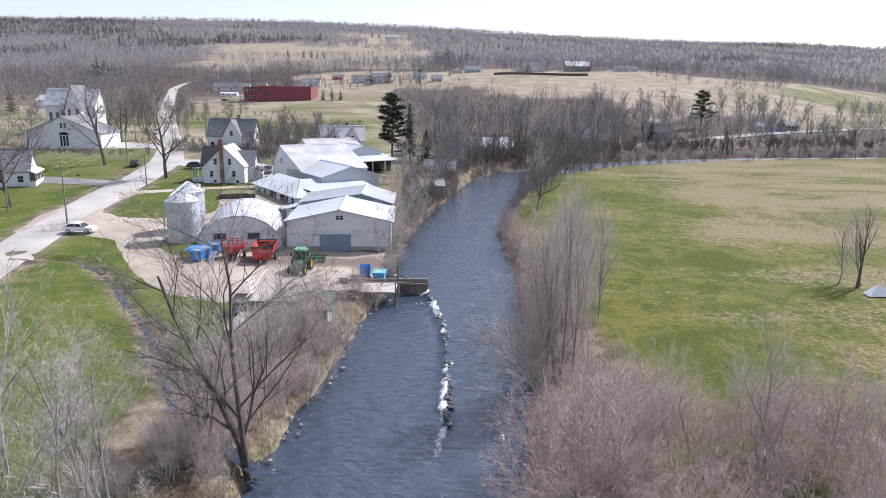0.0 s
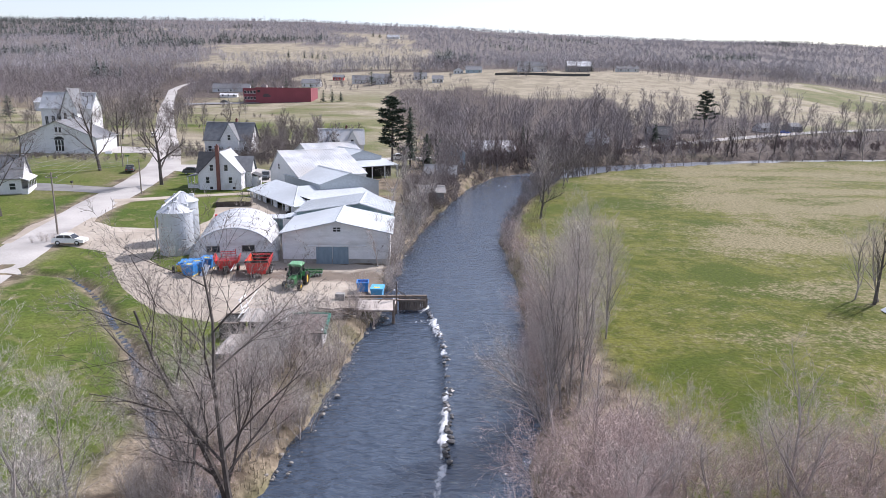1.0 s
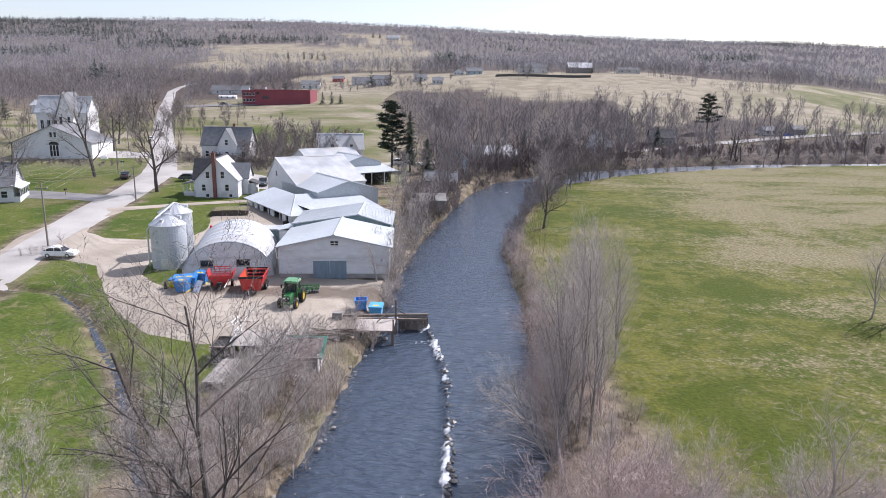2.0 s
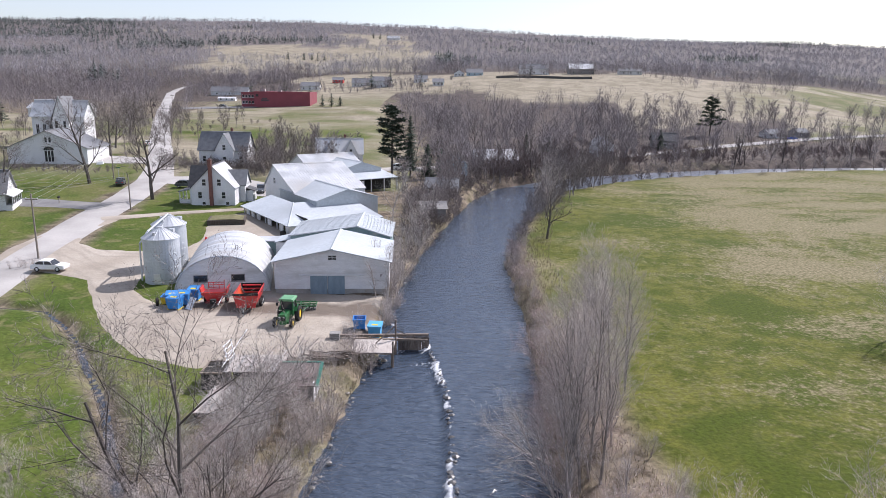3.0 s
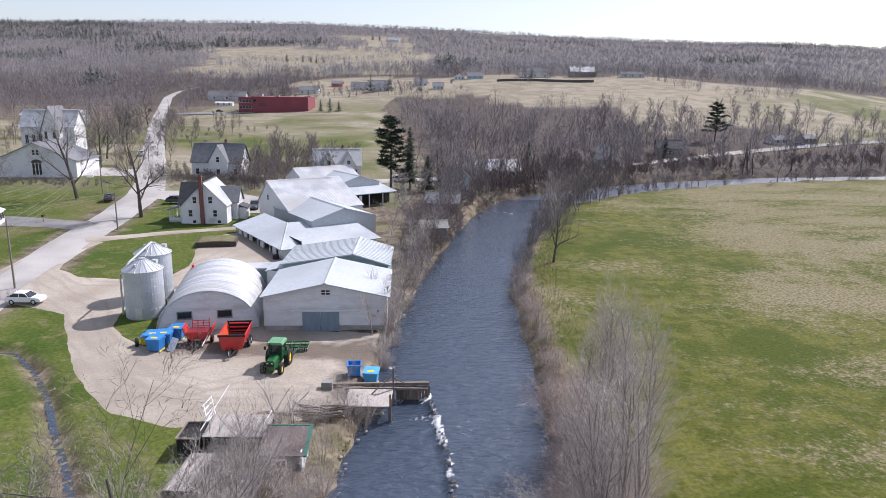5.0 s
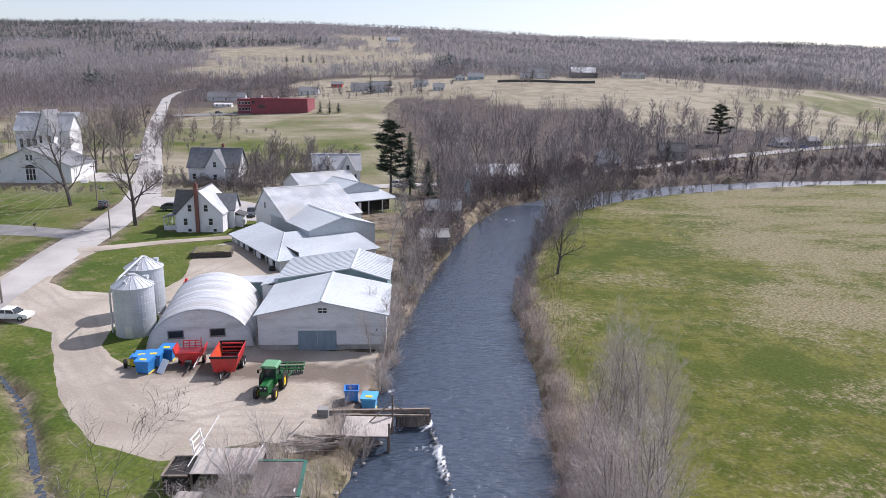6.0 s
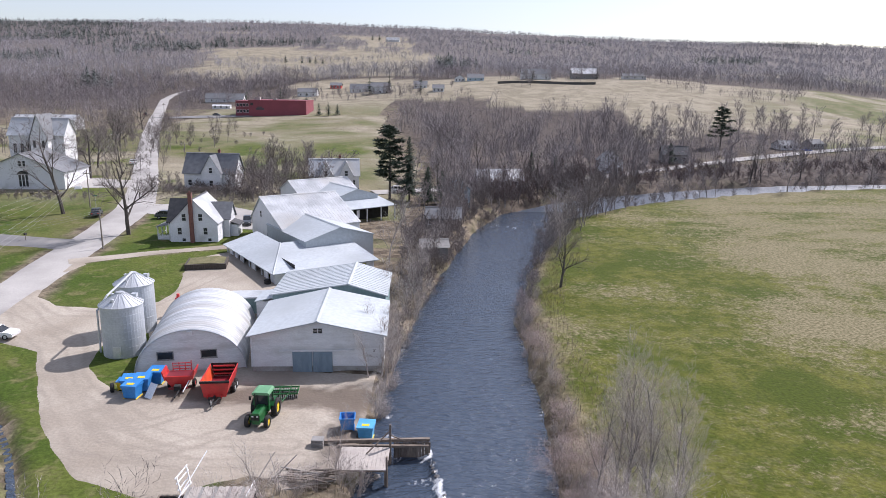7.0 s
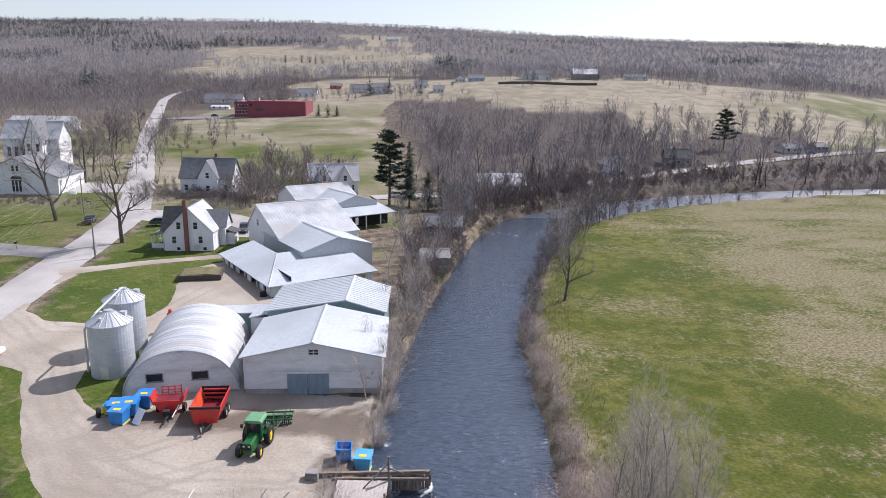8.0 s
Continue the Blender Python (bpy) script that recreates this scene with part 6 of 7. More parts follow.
# ---- woods on the slopes ----
def bare_crowns(r, P, h, cnt, w, wide=0.24):
    """Slivers of many bare trees at once: feet P (n, 3), heights h, half width w; short twigs fill an egg-shaped crown above two stems."""
    n = len(P)
    a = r.uniform(0, 2 * np.pi, (n, cnt))
    top = 0.30 + 0.70 * r.rand(n, cnt) ** 0.8
    egg = np.sqrt(np.clip(1 - ((top - 0.66) / 0.38) ** 2, 0.02, 1))
    rad = h[:, None] * wide * egg * np.sqrt(r.uniform(0.02, 1.25, (n, cnt)))
    long = r.uniform(0.06, 0.24, (n, cnt))
    long[:, :2], top[:, :2], rad[:, :2] = r.uniform(0.7, 0.95, (n, 2)), r.uniform(0.72, 0.95, (n, 2)), h[:, None] * 0.08
    out = np.stack([np.cos(a), np.sin(a), 0 * a], -1)
    up = np.zeros((n, cnt, 3))
    up[..., 2] = 1
    q = P[:, None, :] + up * (h[:, None] * top)[..., None] + out * rad[..., None]
    p = q - up * (h[:, None] * np.minimum(long, top))[..., None] - out * (rad * r.uniform(0.2, 0.6, (n, cnt)))[..., None]
    p += r.uniform(-1, 1, (n, cnt, 3)) * np.array([0.09, 0.09, 0.03]) * h[:, None, None] * (np.arange(cnt) >= 2)[None, :, None]
    b = r.uniform(0, np.pi, (n, cnt))
    ww = (w[:, None] * np.where(np.arange(cnt) < 2, 1.15, 1.0))[..., None]
    s = np.stack([np.cos(b), np.sin(b), 0 * b], -1) * ww
    return np.stack([p - s, p + s, q], 2).reshape(-1, 3)

def evergreens(r, P, h, cnt):
    """Slivers of many spruces at once: drooping sprays round an upright."""
    n = len(P)
    a, k = r.uniform(0, 2 * np.pi, (n, cnt)), r.rand(n, cnt)
    z = h[:, None] * (0.1 + 0.88 * k)
    rad = h[:, None] * 0.27 * (1.05 - k) ** 0.8 * r.uniform(0.7, 1.15, (n, cnt))
    out = np.stack([np.cos(a), np.sin(a), 0 * a], -1)
    side = np.stack([-np.sin(a), np.cos(a), 0 * a], -1)
    top = P[:, None, :] + np.stack([0 * z, 0 * z, z + 0.10 * h[:, None]], -1)
    mid_ = P[:, None, :] + np.stack([0 * z, 0 * z, z], -1) + out * rad[..., None]
    w = (0.10 * h[:, None] * (1.1 - k))[..., None]
    return np.stack([mid_ - side * w, mid_ + side * w, top], 2).reshape(-1, 3)

def wood_sites(count, seed, near, far, power):
    r = np.random.RandomState(seed)
    n = count * 7
    y = near + (far - near) * r.rand(n) ** power
    u = r.uniform(-0.86, 0.86, n)
    x = u * (y - 22)
    ok = ~slope_meadow(x, y) | (r.rand(n) < 0.006)
    ok &= (along(x, y, RIVER) > 3) & (along(x, y, ROAD) > 7) & (along(x, y, HIGHWAY) > 5) & (field_edge(x, y) < 0)
    village = (y < 330) & (u > -0.75) & (u < -0.06 + 0.16 * (rough(x, y, 16) - 0.4))
    ok &= (y > 460) | (u < -0.1) | (rough(x, y, 13, 3) > 0.40)
    ok &= ~village & ~((u > -0.37) & (u < -0.085) & (y > 200) & (y < 490))
    ok &= ~((y < 480) & (u < -0.27)) | (r.rand(n) < 0.7)
    ok &= ~((y > 400) & (y < 640) & (u > -0.3) & (u < 0.05)) | (r.rand(n) < 0.2)
    ok &= ~((u > 0.02) & (y > 225) & (y < 330) & (x > 20)) | (r.rand(n) < 0.7)
    x, y = x[ok][:count], y[ok][:count]
    return r, np.stack([x, y, ground(x, y)], 1)

r, P = wood_sites(12000, 4, 185, 1950, 1.2)
r2, P2 = wood_sites(15000, 6, 480, 1950, 0.85)
P = np.concatenate([P, P2])
def hedgerow(y0, u0, u1, count, seed):
    """A line of trees across the slope between two hill fields."""
    q = np.random.RandomState(seed)
    u = q.uniform(u0, u1, count)
    y = y0 + 50 * np.sin(u * 14 + seed) + q.normal(0, 7, count)
    x = u * (y - 22)
    return np.stack([x, y, ground(x, y)], 1)
P = np.concatenate([P, hedgerow(775, -0.33, -0.03, 240, 1), hedgerow(905, -0.30, -0.06, 150, 2), hedgerow(640, -0.33, 0.02, 260, 3), hedgerow(1010, -0.2, -0.04, 110, 4), hedgerow(545, 0.1, 0.5, 90, 5)])
h = r.uniform(7, 13, len(P)) * (1 - 0.12 * (P[:, 1] < 450)) * (0.55 + 0.9 * rough(P[:, 0], P[:, 1], 45)) * r.uniform(0.75, 1.2, len(P)) * (1 - 0.32 * smooth01(P[:, 1], 600, 1000))
U = P[:, 0] / (P[:, 1] - 22)
def patch(u0, y0, ru, ry):
    return np.clip(1.6 - 1.6 * np.hypot((U - u0) / ru, (P[:, 1] - y0) / ry), 0, 1)
dark = 0.26 * patch(-0.60, 1400, 0.34, 700) + 0.27 * patch(-0.24, 1130, 0.15, 100) + 0.25 * patch(-0.50, 625, 0.04, 22) + 0.4 * patch(0.01, 800, 0.05, 90) + 0.34 * patch(0.40, 1050, 0.07, 90) + 0.33 * patch(0.50, 1600, 0.12, 200) + 0.12 * patch(0.2, 1300, 0.2, 260)
green = rough(P[:, 0], P[:, 1], 120, 3) + 0.24 * (r.rand(len(P)) - 0.5) + dark > 0.70
green &= (P[:, 1] > 430) & (dark > 0.02)
Q, hq = P[~green], h[~green]
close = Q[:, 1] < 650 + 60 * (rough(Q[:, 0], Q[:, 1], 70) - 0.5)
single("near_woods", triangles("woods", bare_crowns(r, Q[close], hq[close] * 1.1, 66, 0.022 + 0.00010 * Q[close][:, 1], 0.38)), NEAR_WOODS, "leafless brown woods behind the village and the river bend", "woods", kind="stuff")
single("far_woods", triangles("woods", bare_crowns(r, Q[~close], hq[~close], 30, 0.03 + 0.00012 * Q[~close][:, 1], 0.50)), WOODS, "leafless woods covering the hillsides, haze-paled grey", "woods", kind="stuff")
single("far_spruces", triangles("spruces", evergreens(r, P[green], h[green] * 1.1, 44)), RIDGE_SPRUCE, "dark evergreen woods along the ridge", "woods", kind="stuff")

# ---- machines and things in the yard ----
def wheel(parent, x, y, z, r, w, rim_mat, axis="x", hub=0.55, name="wheel"):
    """A tyre with a coloured rim; axle along local x."""
    t = Shape()
    prof = [(r * 0.6, -w / 2), (r * 0.92, -w / 2), (r, -w * 0.3), (r, w * 0.3), (r * 0.92, w / 2), (r * 0.6, w / 2)]
    n = 22
    for i in range(n):
        a = 2 * math.pi * i / n
        for q, e in prof:
            t.v.append((e, q * math.cos(a), q * math.sin(a)))
    k = len(prof)
    t.f = [(i * k + j, i * k + (j + 1) % k, ((i + 1) % n) * k + (j + 1) % k, ((i + 1) % n) * k + j) for i in range(n) for j in range(k)]
    o = part(name, t, TYRE, parent)
    o.matrix_basis = pose(x, y, z)
    rim = Shape().tube((-w * 0.32, 0, 0), (w * 0.32, 0, 0), r * 0.62, n=18).tube((-w * 0.42, 0, 0), (w * 0.42, 0, 0), r * 0.22, n=10)
    part("rim", rim, rim_mat, o)
    return o

def tractor():
    t = thing("tractor", pose(-16.6, 87.6, 0.87, 0, 0, -3), "green farm tractor with cab and yellow wheel rims", "tractor")
    for sx in (-1, 1):
        wheel(t, sx * 0.95, 0.9, 0.85, 0.85, 0.48, PAINT_YELLOW)
        wheel(t, sx * 0.88, -1.55, 0.58, 0.58, 0.36, PAINT_YELLOW)
        part("fender", Shape().add([(sx * 0.7 + dx, 0.9 + 1.0 * math.cos(a), 0.85 + 1.0 * math.sin(a)) for a in (0.5, 1.0, 1.5, 2.0, 2.6) for dx in (-0.28, 0.32)], [(2 * i, 2 * i + 1, 2 * i + 3, 2 * i + 2) for i in range(4)]), PAINT_GREEN, t)
    part("chassis", Shape().box(-0.35, -2.0, 0.5, 0.35, 1.2, 1.0).box(-0.8, 0.7, 0.72, 0.8, 1.0, 0.98).box(-0.8, -1.65, 0.5, 0.8, -1.45, 0.66), PAINT_GREEN, t)
    hood = Shape().prism([(-0.42, 0.95), (0.42, 0.95), (0.42, 1.45), (0.3, 1.62), (-0.3, 1.62), (-0.42, 1.45)], -2.15, -0.25)
    part("hood", hood, PAINT_GREEN, t)
    part("grille", Shape().box(-0.36, -2.2, 0.98, 0.36, -2.12, 1.42), TYRE, t)
    for sx in (-1, 1):
        part("headlight", Shape().box(sx * 0.22 - 0.09, -2.23, 1.3, sx * 0.22 + 0.09, -2.18, 1.4), WHITE, t)
    cab = part("cab", Shape().box(-0.68, -0.25, 0.95, 0.68, 1.0, 1.5), PAINT_GREEN, t)
    for sx in (-1, 1):
        for y in (-0.25, 0.95):
            part("pillar", Shape().box(sx * 0.66 - 0.05, y - 0.05, 1.5, sx * 0.66 + 0.05, y + 0.06, 2.6), PAINT_GREEN, cab)
    part("glass", Shape().box(-0.63, -0.2, 1.5, 0.63, 0.93, 2.58), GLASS, cab)
    # roof green is lighter than the body's: sunlight from above is in the colour
    part("cab_roof", Shape().prism([(-0.82, 2.6), (0.82, 2.6), (0.78, 2.76), (0.6, 2.84), (-0.6, 2.84), (-0.78, 2.76)], -0.5, 1.15), mat("sunlit_green_roof_paint", (0.10, 0.26, 0.13), (0.14, 0.32, 0.17), 1.5, 0.5), cab)
    part("exhaust", Shape().tube((-0.5, -0.5, 1.4), (-0.5, -0.5, 2.75), 0.06, n=8), TYRE, t)
    for sx in (-1, 1):
        part("mirror", Shape().box(sx * 1.05 - 0.1, -0.3, 2.0, sx * 1.05 + 0.1, -0.25, 2.35).tube((sx * 0.68, -0.22, 2.45), (sx * 1.05, -0.27, 2.3), 0.025, n=5), TYRE, t)
    part("drawbar", Shape().box(-0.1, 1.0, 0.45, 0.1, 1.9, 0.6), TYRE, t)
tractor()

def harrow():
    t = thing("disc_harrow", pose(-15.7, 92.4, 0.87, 0, 0, 6) @ Matrix.Diagonal((0.58, 0.9, 0.95, 1)), "dark green disc harrow behind the tractor", "farm implement")
    fr = Shape()
    for y in (-0.9, 0.0, 0.9):
        fr.box(-2.3, y - 0.06, 0.62, 2.3, y + 0.06, 0.76)
    for x in (-2.2, -0.8, 0.8, 2.2):
        fr.box(x - 0.05, -0.95, 0.64, x + 0.05, 0.95, 0.78)
    part("frame", fr, PAINT_GREEN, t)
    part("drawbar", Shape().tube((-0.7, -0.9, 0.7), (0, -2.6, 0.6), 0.06, n=6).tube((0.7, -0.9, 0.7), (0, -2.6, 0.6), 0.06, n=6), PAINT_GREEN, t)
    for y, s_ in ((-0.8, 1), (0.8, -1)):
        part("axle", Shape().tube((-2.2, y - 0.2 * s_, 0.3), (2.2, y + 0.2 * s_, 0.3), 0.04, n=6), TYRE, t)
        for k in range(14):
            x = -2.1 + k * 0.323
            d = Shape().lathe([(0.3, -0.02), (0.3, 0.02), (0.05, 0.06)], 12)
            o = part("disc", d, STEEL_FLAT, t)
            o.matrix_basis = pose(x, y + 0.2 * s_ * x / 2.2, 0.3, 0, 90, 15 * s_)
    for x in (-1.1, -0.4, 0.9, 1.6):
        wheel(t, x, -0.1, 0.34, 0.3, 0.2, WHITE)
        part("strut", Shape().tube((x, -0.1, 0.4), (x + 0.1, 0.8, 1.0), 0.05, n=5), PAINT_GREEN, t)
harrow()

def spreader():
    t = thing("manure_spreader", pose(-22.3, 93.0, 0.87, 0, 0, 6), "orange-red box manure spreader with tongue towards the yard", "farm implement")
    b, w, h0, h1, f = 1.05, 1.35, 0.9, 2.15, 2.2
    for sx in (-1, 1):
        part("side", Shape().add([(sx * b, -f, h0), (sx * b, f, h0), (sx * w, f, h1), (sx * w, -f, h1), (sx * (b + 0.06), -f, h0), (sx * (b + 0.06), f, h0), (sx * (w + 0.06), f, h1), (sx * (w + 0.06), -f, h1)],
             [(0, 1, 2, 3), (7, 6, 5, 4), (3, 2, 6, 7), (0, 3, 7, 4), (1, 5, 6, 2), (0, 4, 5, 1)]), PAINT_ORANGE if sx < 0 else PAINT_RED, t)
        part("rib", Shape().tube((sx * w, -f, h1), (sx * w, f, h1), 0.06, n=6), PAINT_RED, t)
    part("floor", Shape().box(-b, -f, h0 - 0.08, b, f, h0), CAR_RED, t)
    part("front_panel", Shape().prism([(-b, h0 - 0.3), (b, h0 - 0.3), (w, h1), (-w, h1)], -f - 0.06, -f), PAINT_RED, t)
    part("front_rim", Shape().box(-w - 0.05, -f - 0.14, h1 - 0.12, w + 0.05, -f + 0.02, h1 + 0.08), TYRE, t)
    for k in range(3):
        part("beater", Shape().tube((-b, f - 0.2, h0 + 0.3 + 0.42 * k), (b, f - 0.2, h0 + 0.3 + 0.42 * k), 0.1, n=8), PAINT_RED, t)
    part("tailgate", Shape().prism([(-b, h0), (b, h0), (w, h1 + 0.1), (-w, h1 + 0.1)], f + 0.05, f + 0.12), TYRE, t)
    part("chassis", Shape().box(-0.7, -f - 0.4, 0.6, -0.55, f, 0.8).box(0.55, -f - 0.4, 0.6, 0.7, f, 0.8), PAINT_RED, t)
    part("tongue", Shape().tube((-0.6, -f - 0.3, 0.7), (0, -f - 1.9, 0.5), 0.07, n=6).tube((0.6, -f - 0.3, 0.7), (0, -f - 1.9, 0.5), 0.07, n=6).tube((0, -f - 0.2, 0.75), (0, -f - 1.7, 0.7), 0.1, n=8), TYRE, t)
    part("jack", Shape().tube((0, -f - 1.7, 0), (0, -f - 1.7, 1.0), 0.06, n=6), STEEL_FLAT, t)
    for sx in (-1, 1):
        for y in (0.1, 1.15):
            wheel(t, sx * 1.3, y, 0.5, 0.5, 0.3, WHITE)
spreader()

def hay_machine():
    t = thing("forage_machine", pose(-26.5, 93.7, 0.87, 0, 0, 8), "red forage machine with rails and drawbar", "farm implement")
    part("hopper", Shape().prism([(-0.75, 0.55), (0.75, 0.55), (1.35, 1.5), (1.35, 1.65), (-1.35, 1.65), (-1.35, 1.5)], -0.7, 0.9), PAINT_RED, t)
    part("hopper_inside", Shape().box(-1.15, -0.55, 1.66, 1.15, 0.75, 1.67), CAR_RED, t)
    for sx in (-1, 1):
        part("side_wing", Shape().prism([(sx * 1.3 - 0.06, 1.3), (sx * 1.3 + 0.06, 1.3), (sx * 1.55 + 0.06, 2.2), (sx * 1.55 - 0.06, 2.2)], -0.8, 1.0), PAINT_RED, t)
        wheel(t, sx * 1.2, 0.5, 0.45, 0.45, 0.28, PAINT_RED)
    for z in (1.8, 2.1, 2.4):
        part("rail", Shape().tube((-0.9, 1.0, z), (0.9, 1.0, z), 0.05, n=6), PAINT_RED, t)
    for x in (-0.9, -0.3, 0.3, 0.9):
        part("upright", Shape().tube((x, 1.0, 1.5), (x, 1.0, 2.45), 0.05, n=6), PAINT_RED, t)
    part("horn", Shape().tube((0.9, 1.0, 2.4), (1.0, 0.6, 2.8), 0.05, n=6), PAINT_RED, t)
    part("frame", Shape().box(-0.9, -1.2, 0.5, 0.9, -1.0, 0.65).box(-0.5, -1.2, 0.5, -0.38, 0.9, 0.62).box(0.38, -1.2, 0.5, 0.5, 0.9, 0.62), CAR_RED, t)
    part("drawbar", Shape().tube((0.2, -1.1, 0.6), (0.1, -3.0, 0.45), 0.08, n=6), TYRE, t)
    part("gearbox", Shape().box(-0.3, -1.6, 0.5, 0.3, -1.0, 1.0), TYRE, t)
    part("hose", Shape().tube((1.0, -0.7, 1.2), (0.6, -1.8, 0.5), 0.06, n=6), TARP, t)
hay_machine()

def tote(x, y, yaw, body, lid, label, open_top=False, s=1.0):
    t = thing("plastic_bin", pose(x, y, gz(x, y) + 0.03, 0, 0, yaw) @ Matrix.Diagonal((s, s, s, 1)), label, "bin", "blue plastic bins")
    a, b, h = 0.52, 0.62, 1.15
    body_s = Shape()
    ring = [(-a, -a), (a, -a), (a, a), (-a, a)]
    top = [(-b, -b), (b, -b), (b, b), (-b, b)]
    body_s.add([(p, q, 0.1) for p, q in ring] + [(p, q, h) for p, q in top] + [(p * 0.92, q * 0.92, h) for p, q in top] + [(p * 0.9, q * 0.9, 0.2) for p, q in ring],
               [(3, 2, 1, 0)] + [(i, (i + 1) % 4, (i + 1) % 4 + 4, i + 4) for i in range(4)] + [(i + 4, (i + 1) % 4 + 4, (i + 1) % 4 + 8, i + 8) for i in range(4)] + [(i + 8, (i + 1) % 4 + 8, (i + 1) % 4 + 12, i + 12) for i in range(4)] + [(12, 13, 14, 15)])
    part("body", body_s, body, t)
    part("rim", Shape().box(-b - 0.05, -b - 0.05, h - 0.1, b + 0.05, -b, h).box(-b - 0.05, b, h - 0.1, b + 0.05, b + 0.05, h).box(-b - 0.05, -b, h - 0.1, -b, b, h).box(b, -b, h - 0.1, b + 0.05, b, h), body, t)
    if not open_top:
        part("lid", Shape().slab([(-b - 0.06, -b - 0.06, h + 0.1), (b + 0.06, -b - 0.06, h + 0.1), (b + 0.06, b + 0.06, h + 0.22), (-b - 0.06, b + 0.06, h + 0.22)], 0.09), lid, t)
        part("label_patch", Shape().slab([(-0.3, -0.4, h + 0.14), (0.3, -0.4, h + 0.14), (0.3, -0.1, h + 0.172), (-0.3, -0.1, h + 0.172)], 0.02), PAINT_YELLOW, t)
    for sx in (-1, 1):
        part("skid", Shape().box(sx * a - 0.06, -a, 0, sx * a + 0.06, a, 0.1), PAINT_YELLOW if not open_top else body, t)
    return t
tote(-31.2, 92.9, 10, PLASTIC_BLUE, PLASTIC_BLUE, "blue plastic feed bin with yellow patch on its lid", s=1.15)
tote(-30.4, 91.6, -5, PLASTIC_BLUE, PLASTIC_BLUE, "blue plastic feed bin with yellow patch on its lid", s=1.15)
tote(-30.1, 93.2, 8, PLASTIC_BLUE, PLASTIC_BLUE, "blue plastic feed bin with yellow patch on its lid", s=1.15)
tote(-29.4, 95.0, 0, PLASTIC_BLUE, PLASTIC_BLUE, "blue plastic feed bin against the hut wall", s=1.15)
tote(-32.1, 93.3, 4, PAINT_YELLOW, PLASTIC_BLUE, "yellow plastic bin with blue lid", s=0.8)
tote(-8.6, 86.0, 5, PLASTIC_BLUE, PLASTIC_BLUE, "open dark blue plastic bin beside the deck", True, 1.05)
tote(-6.9, 85.6, -4, PLASTIC_LIGHT, PLASTIC_LIGHT, "light blue lidded plastic bin beside the deck", s=1.1)
single("panel", Shape().slab([(0, 0, 0.03), (1.0, 0, 0.03), (1.0, 0.9, 1.3), (0, 0.9, 1.3)], 0.04), TARP, "white panel leaning on the blue bins", "panel", m=pose(-29.3, 91.5, 0.9, 0, 0, -30))
tyre_pile = thing("tyre", pose(-32.9, 92.6, 0.95, 0, 0, 20), "old black tyre lying beside the bins", "tyre")
wheel(tyre_pile, 0, 0, 0.45, 0.5, 0.3, TYRE)

# ---- vehicles ----
def car(x, y, yaw, paint, label, suv=0.0, z=None):
    t = thing("car", pose(x, y, gz(x, y) + 0.12 if z is None else z, 0, 0, yaw), label, "car")
    L, H = 2.2, 1.0 + suv * 0.25
    prof = [(-L, 0.35), (L, 0.35), (L + 0.05, 0.6), (L - 0.1, 0.82), (1.1, 0.95 + suv * 0.1), (-1.9, 1.0 + suv * 0.15), (-L, 0.85)]
    part("body", Shape().prism(prof, -0.86, 0.86), paint, t)
    roof = [(1.15, 0.95 + suv * 0.1), (0.35, 1.42 + suv * 0.3), (-1.0, 1.45 + suv * 0.32), (-1.95 - 0.1 * suv, 1.02 + suv * 0.35)]
    part("cabin", Shape().prism([(-1.9, 0.98), (1.1, 0.93)] + [(a - 0.02, b - 0.04) for a, b in roof], -0.74, 0.74), GLASS, t)
    part("roof", Shape().prism([(0.30, 1.40 + suv * 0.3), (0.22, 1.47 + suv * 0.3), (-1.0, 1.5 + suv * 0.32), (-1.2, 1.40 + suv * 0.32)][::-1], -0.76, 0.76), paint, t)
    for px in (0.75, -0.4, -1.6):
        for sy in (-1, 1):
            part("pillar", Shape().tube((px, sy * 0.76, 0.95), (px - (0.35 if px > 0 else -0.1 if px < -1 else 0), sy * 0.73, 1.42 + suv * 0.3), 0.05, n=5), paint, t)
    for px in (-1.35, 1.35):
        for sy in (-1, 1):
            w = wheel(t, 0, 0, 0, 0.33, 0.22, STEEL_FLAT)
            w.matrix_basis = pose(px, sy * 0.78, 0.33, 0, 0, 90)
    for sy in (-0.6, 0.6):
        part("headlight", Shape().box(L - 0.08, sy - 0.18, 0.6, L + 0.06, sy + 0.18, 0.76), WHITE, t)
        part("tail_light", Shape().box(-L - 0.02, sy - 0.15, 0.62, -L + 0.06, sy + 0.15, 0.82), PAINT_RED, t)
    return t
car(-53.1, 106.2, 2, CAR_WHITE, "white hatchback parked on the gravel by the road")
for bx, by, bs in ((-57.2, 107.0, 0.5), (-58.2, 107.6, 0.55), (-56.6, 107.9, 0.45), (-58.9, 106.6, 0.4)):
    brush[0].put(bx, by, bx * 50, bs, name="bush", group="garden shrubs", label="dry brown bush beside the parked car")
single("log", Shape().tube((-50.6, 105.5, 0.95), (-48.6, 105.2, 0.95), 0.14, n=8), WOOD, "dark log lying at the lawn's edge", "log")
car(-41.6, 169.5, -80, CAR_DARK, "dark grey pickup-sized car parked by the barn", 0.8)
car(-38.2, 171.5, -95, CAR_WHITE, "white car parked beside the barn", 0.4)
car(-59.5, 172, 10, CAR_DARK, "dark car parked behind the farmhouse", 0.5)
car(-97.5, 241, 110, CAR_WHITE, "white car on the village road")
car(-74.5, 172.5, 108, CAR_DARK, "dark grey car on the village road", 0.5)
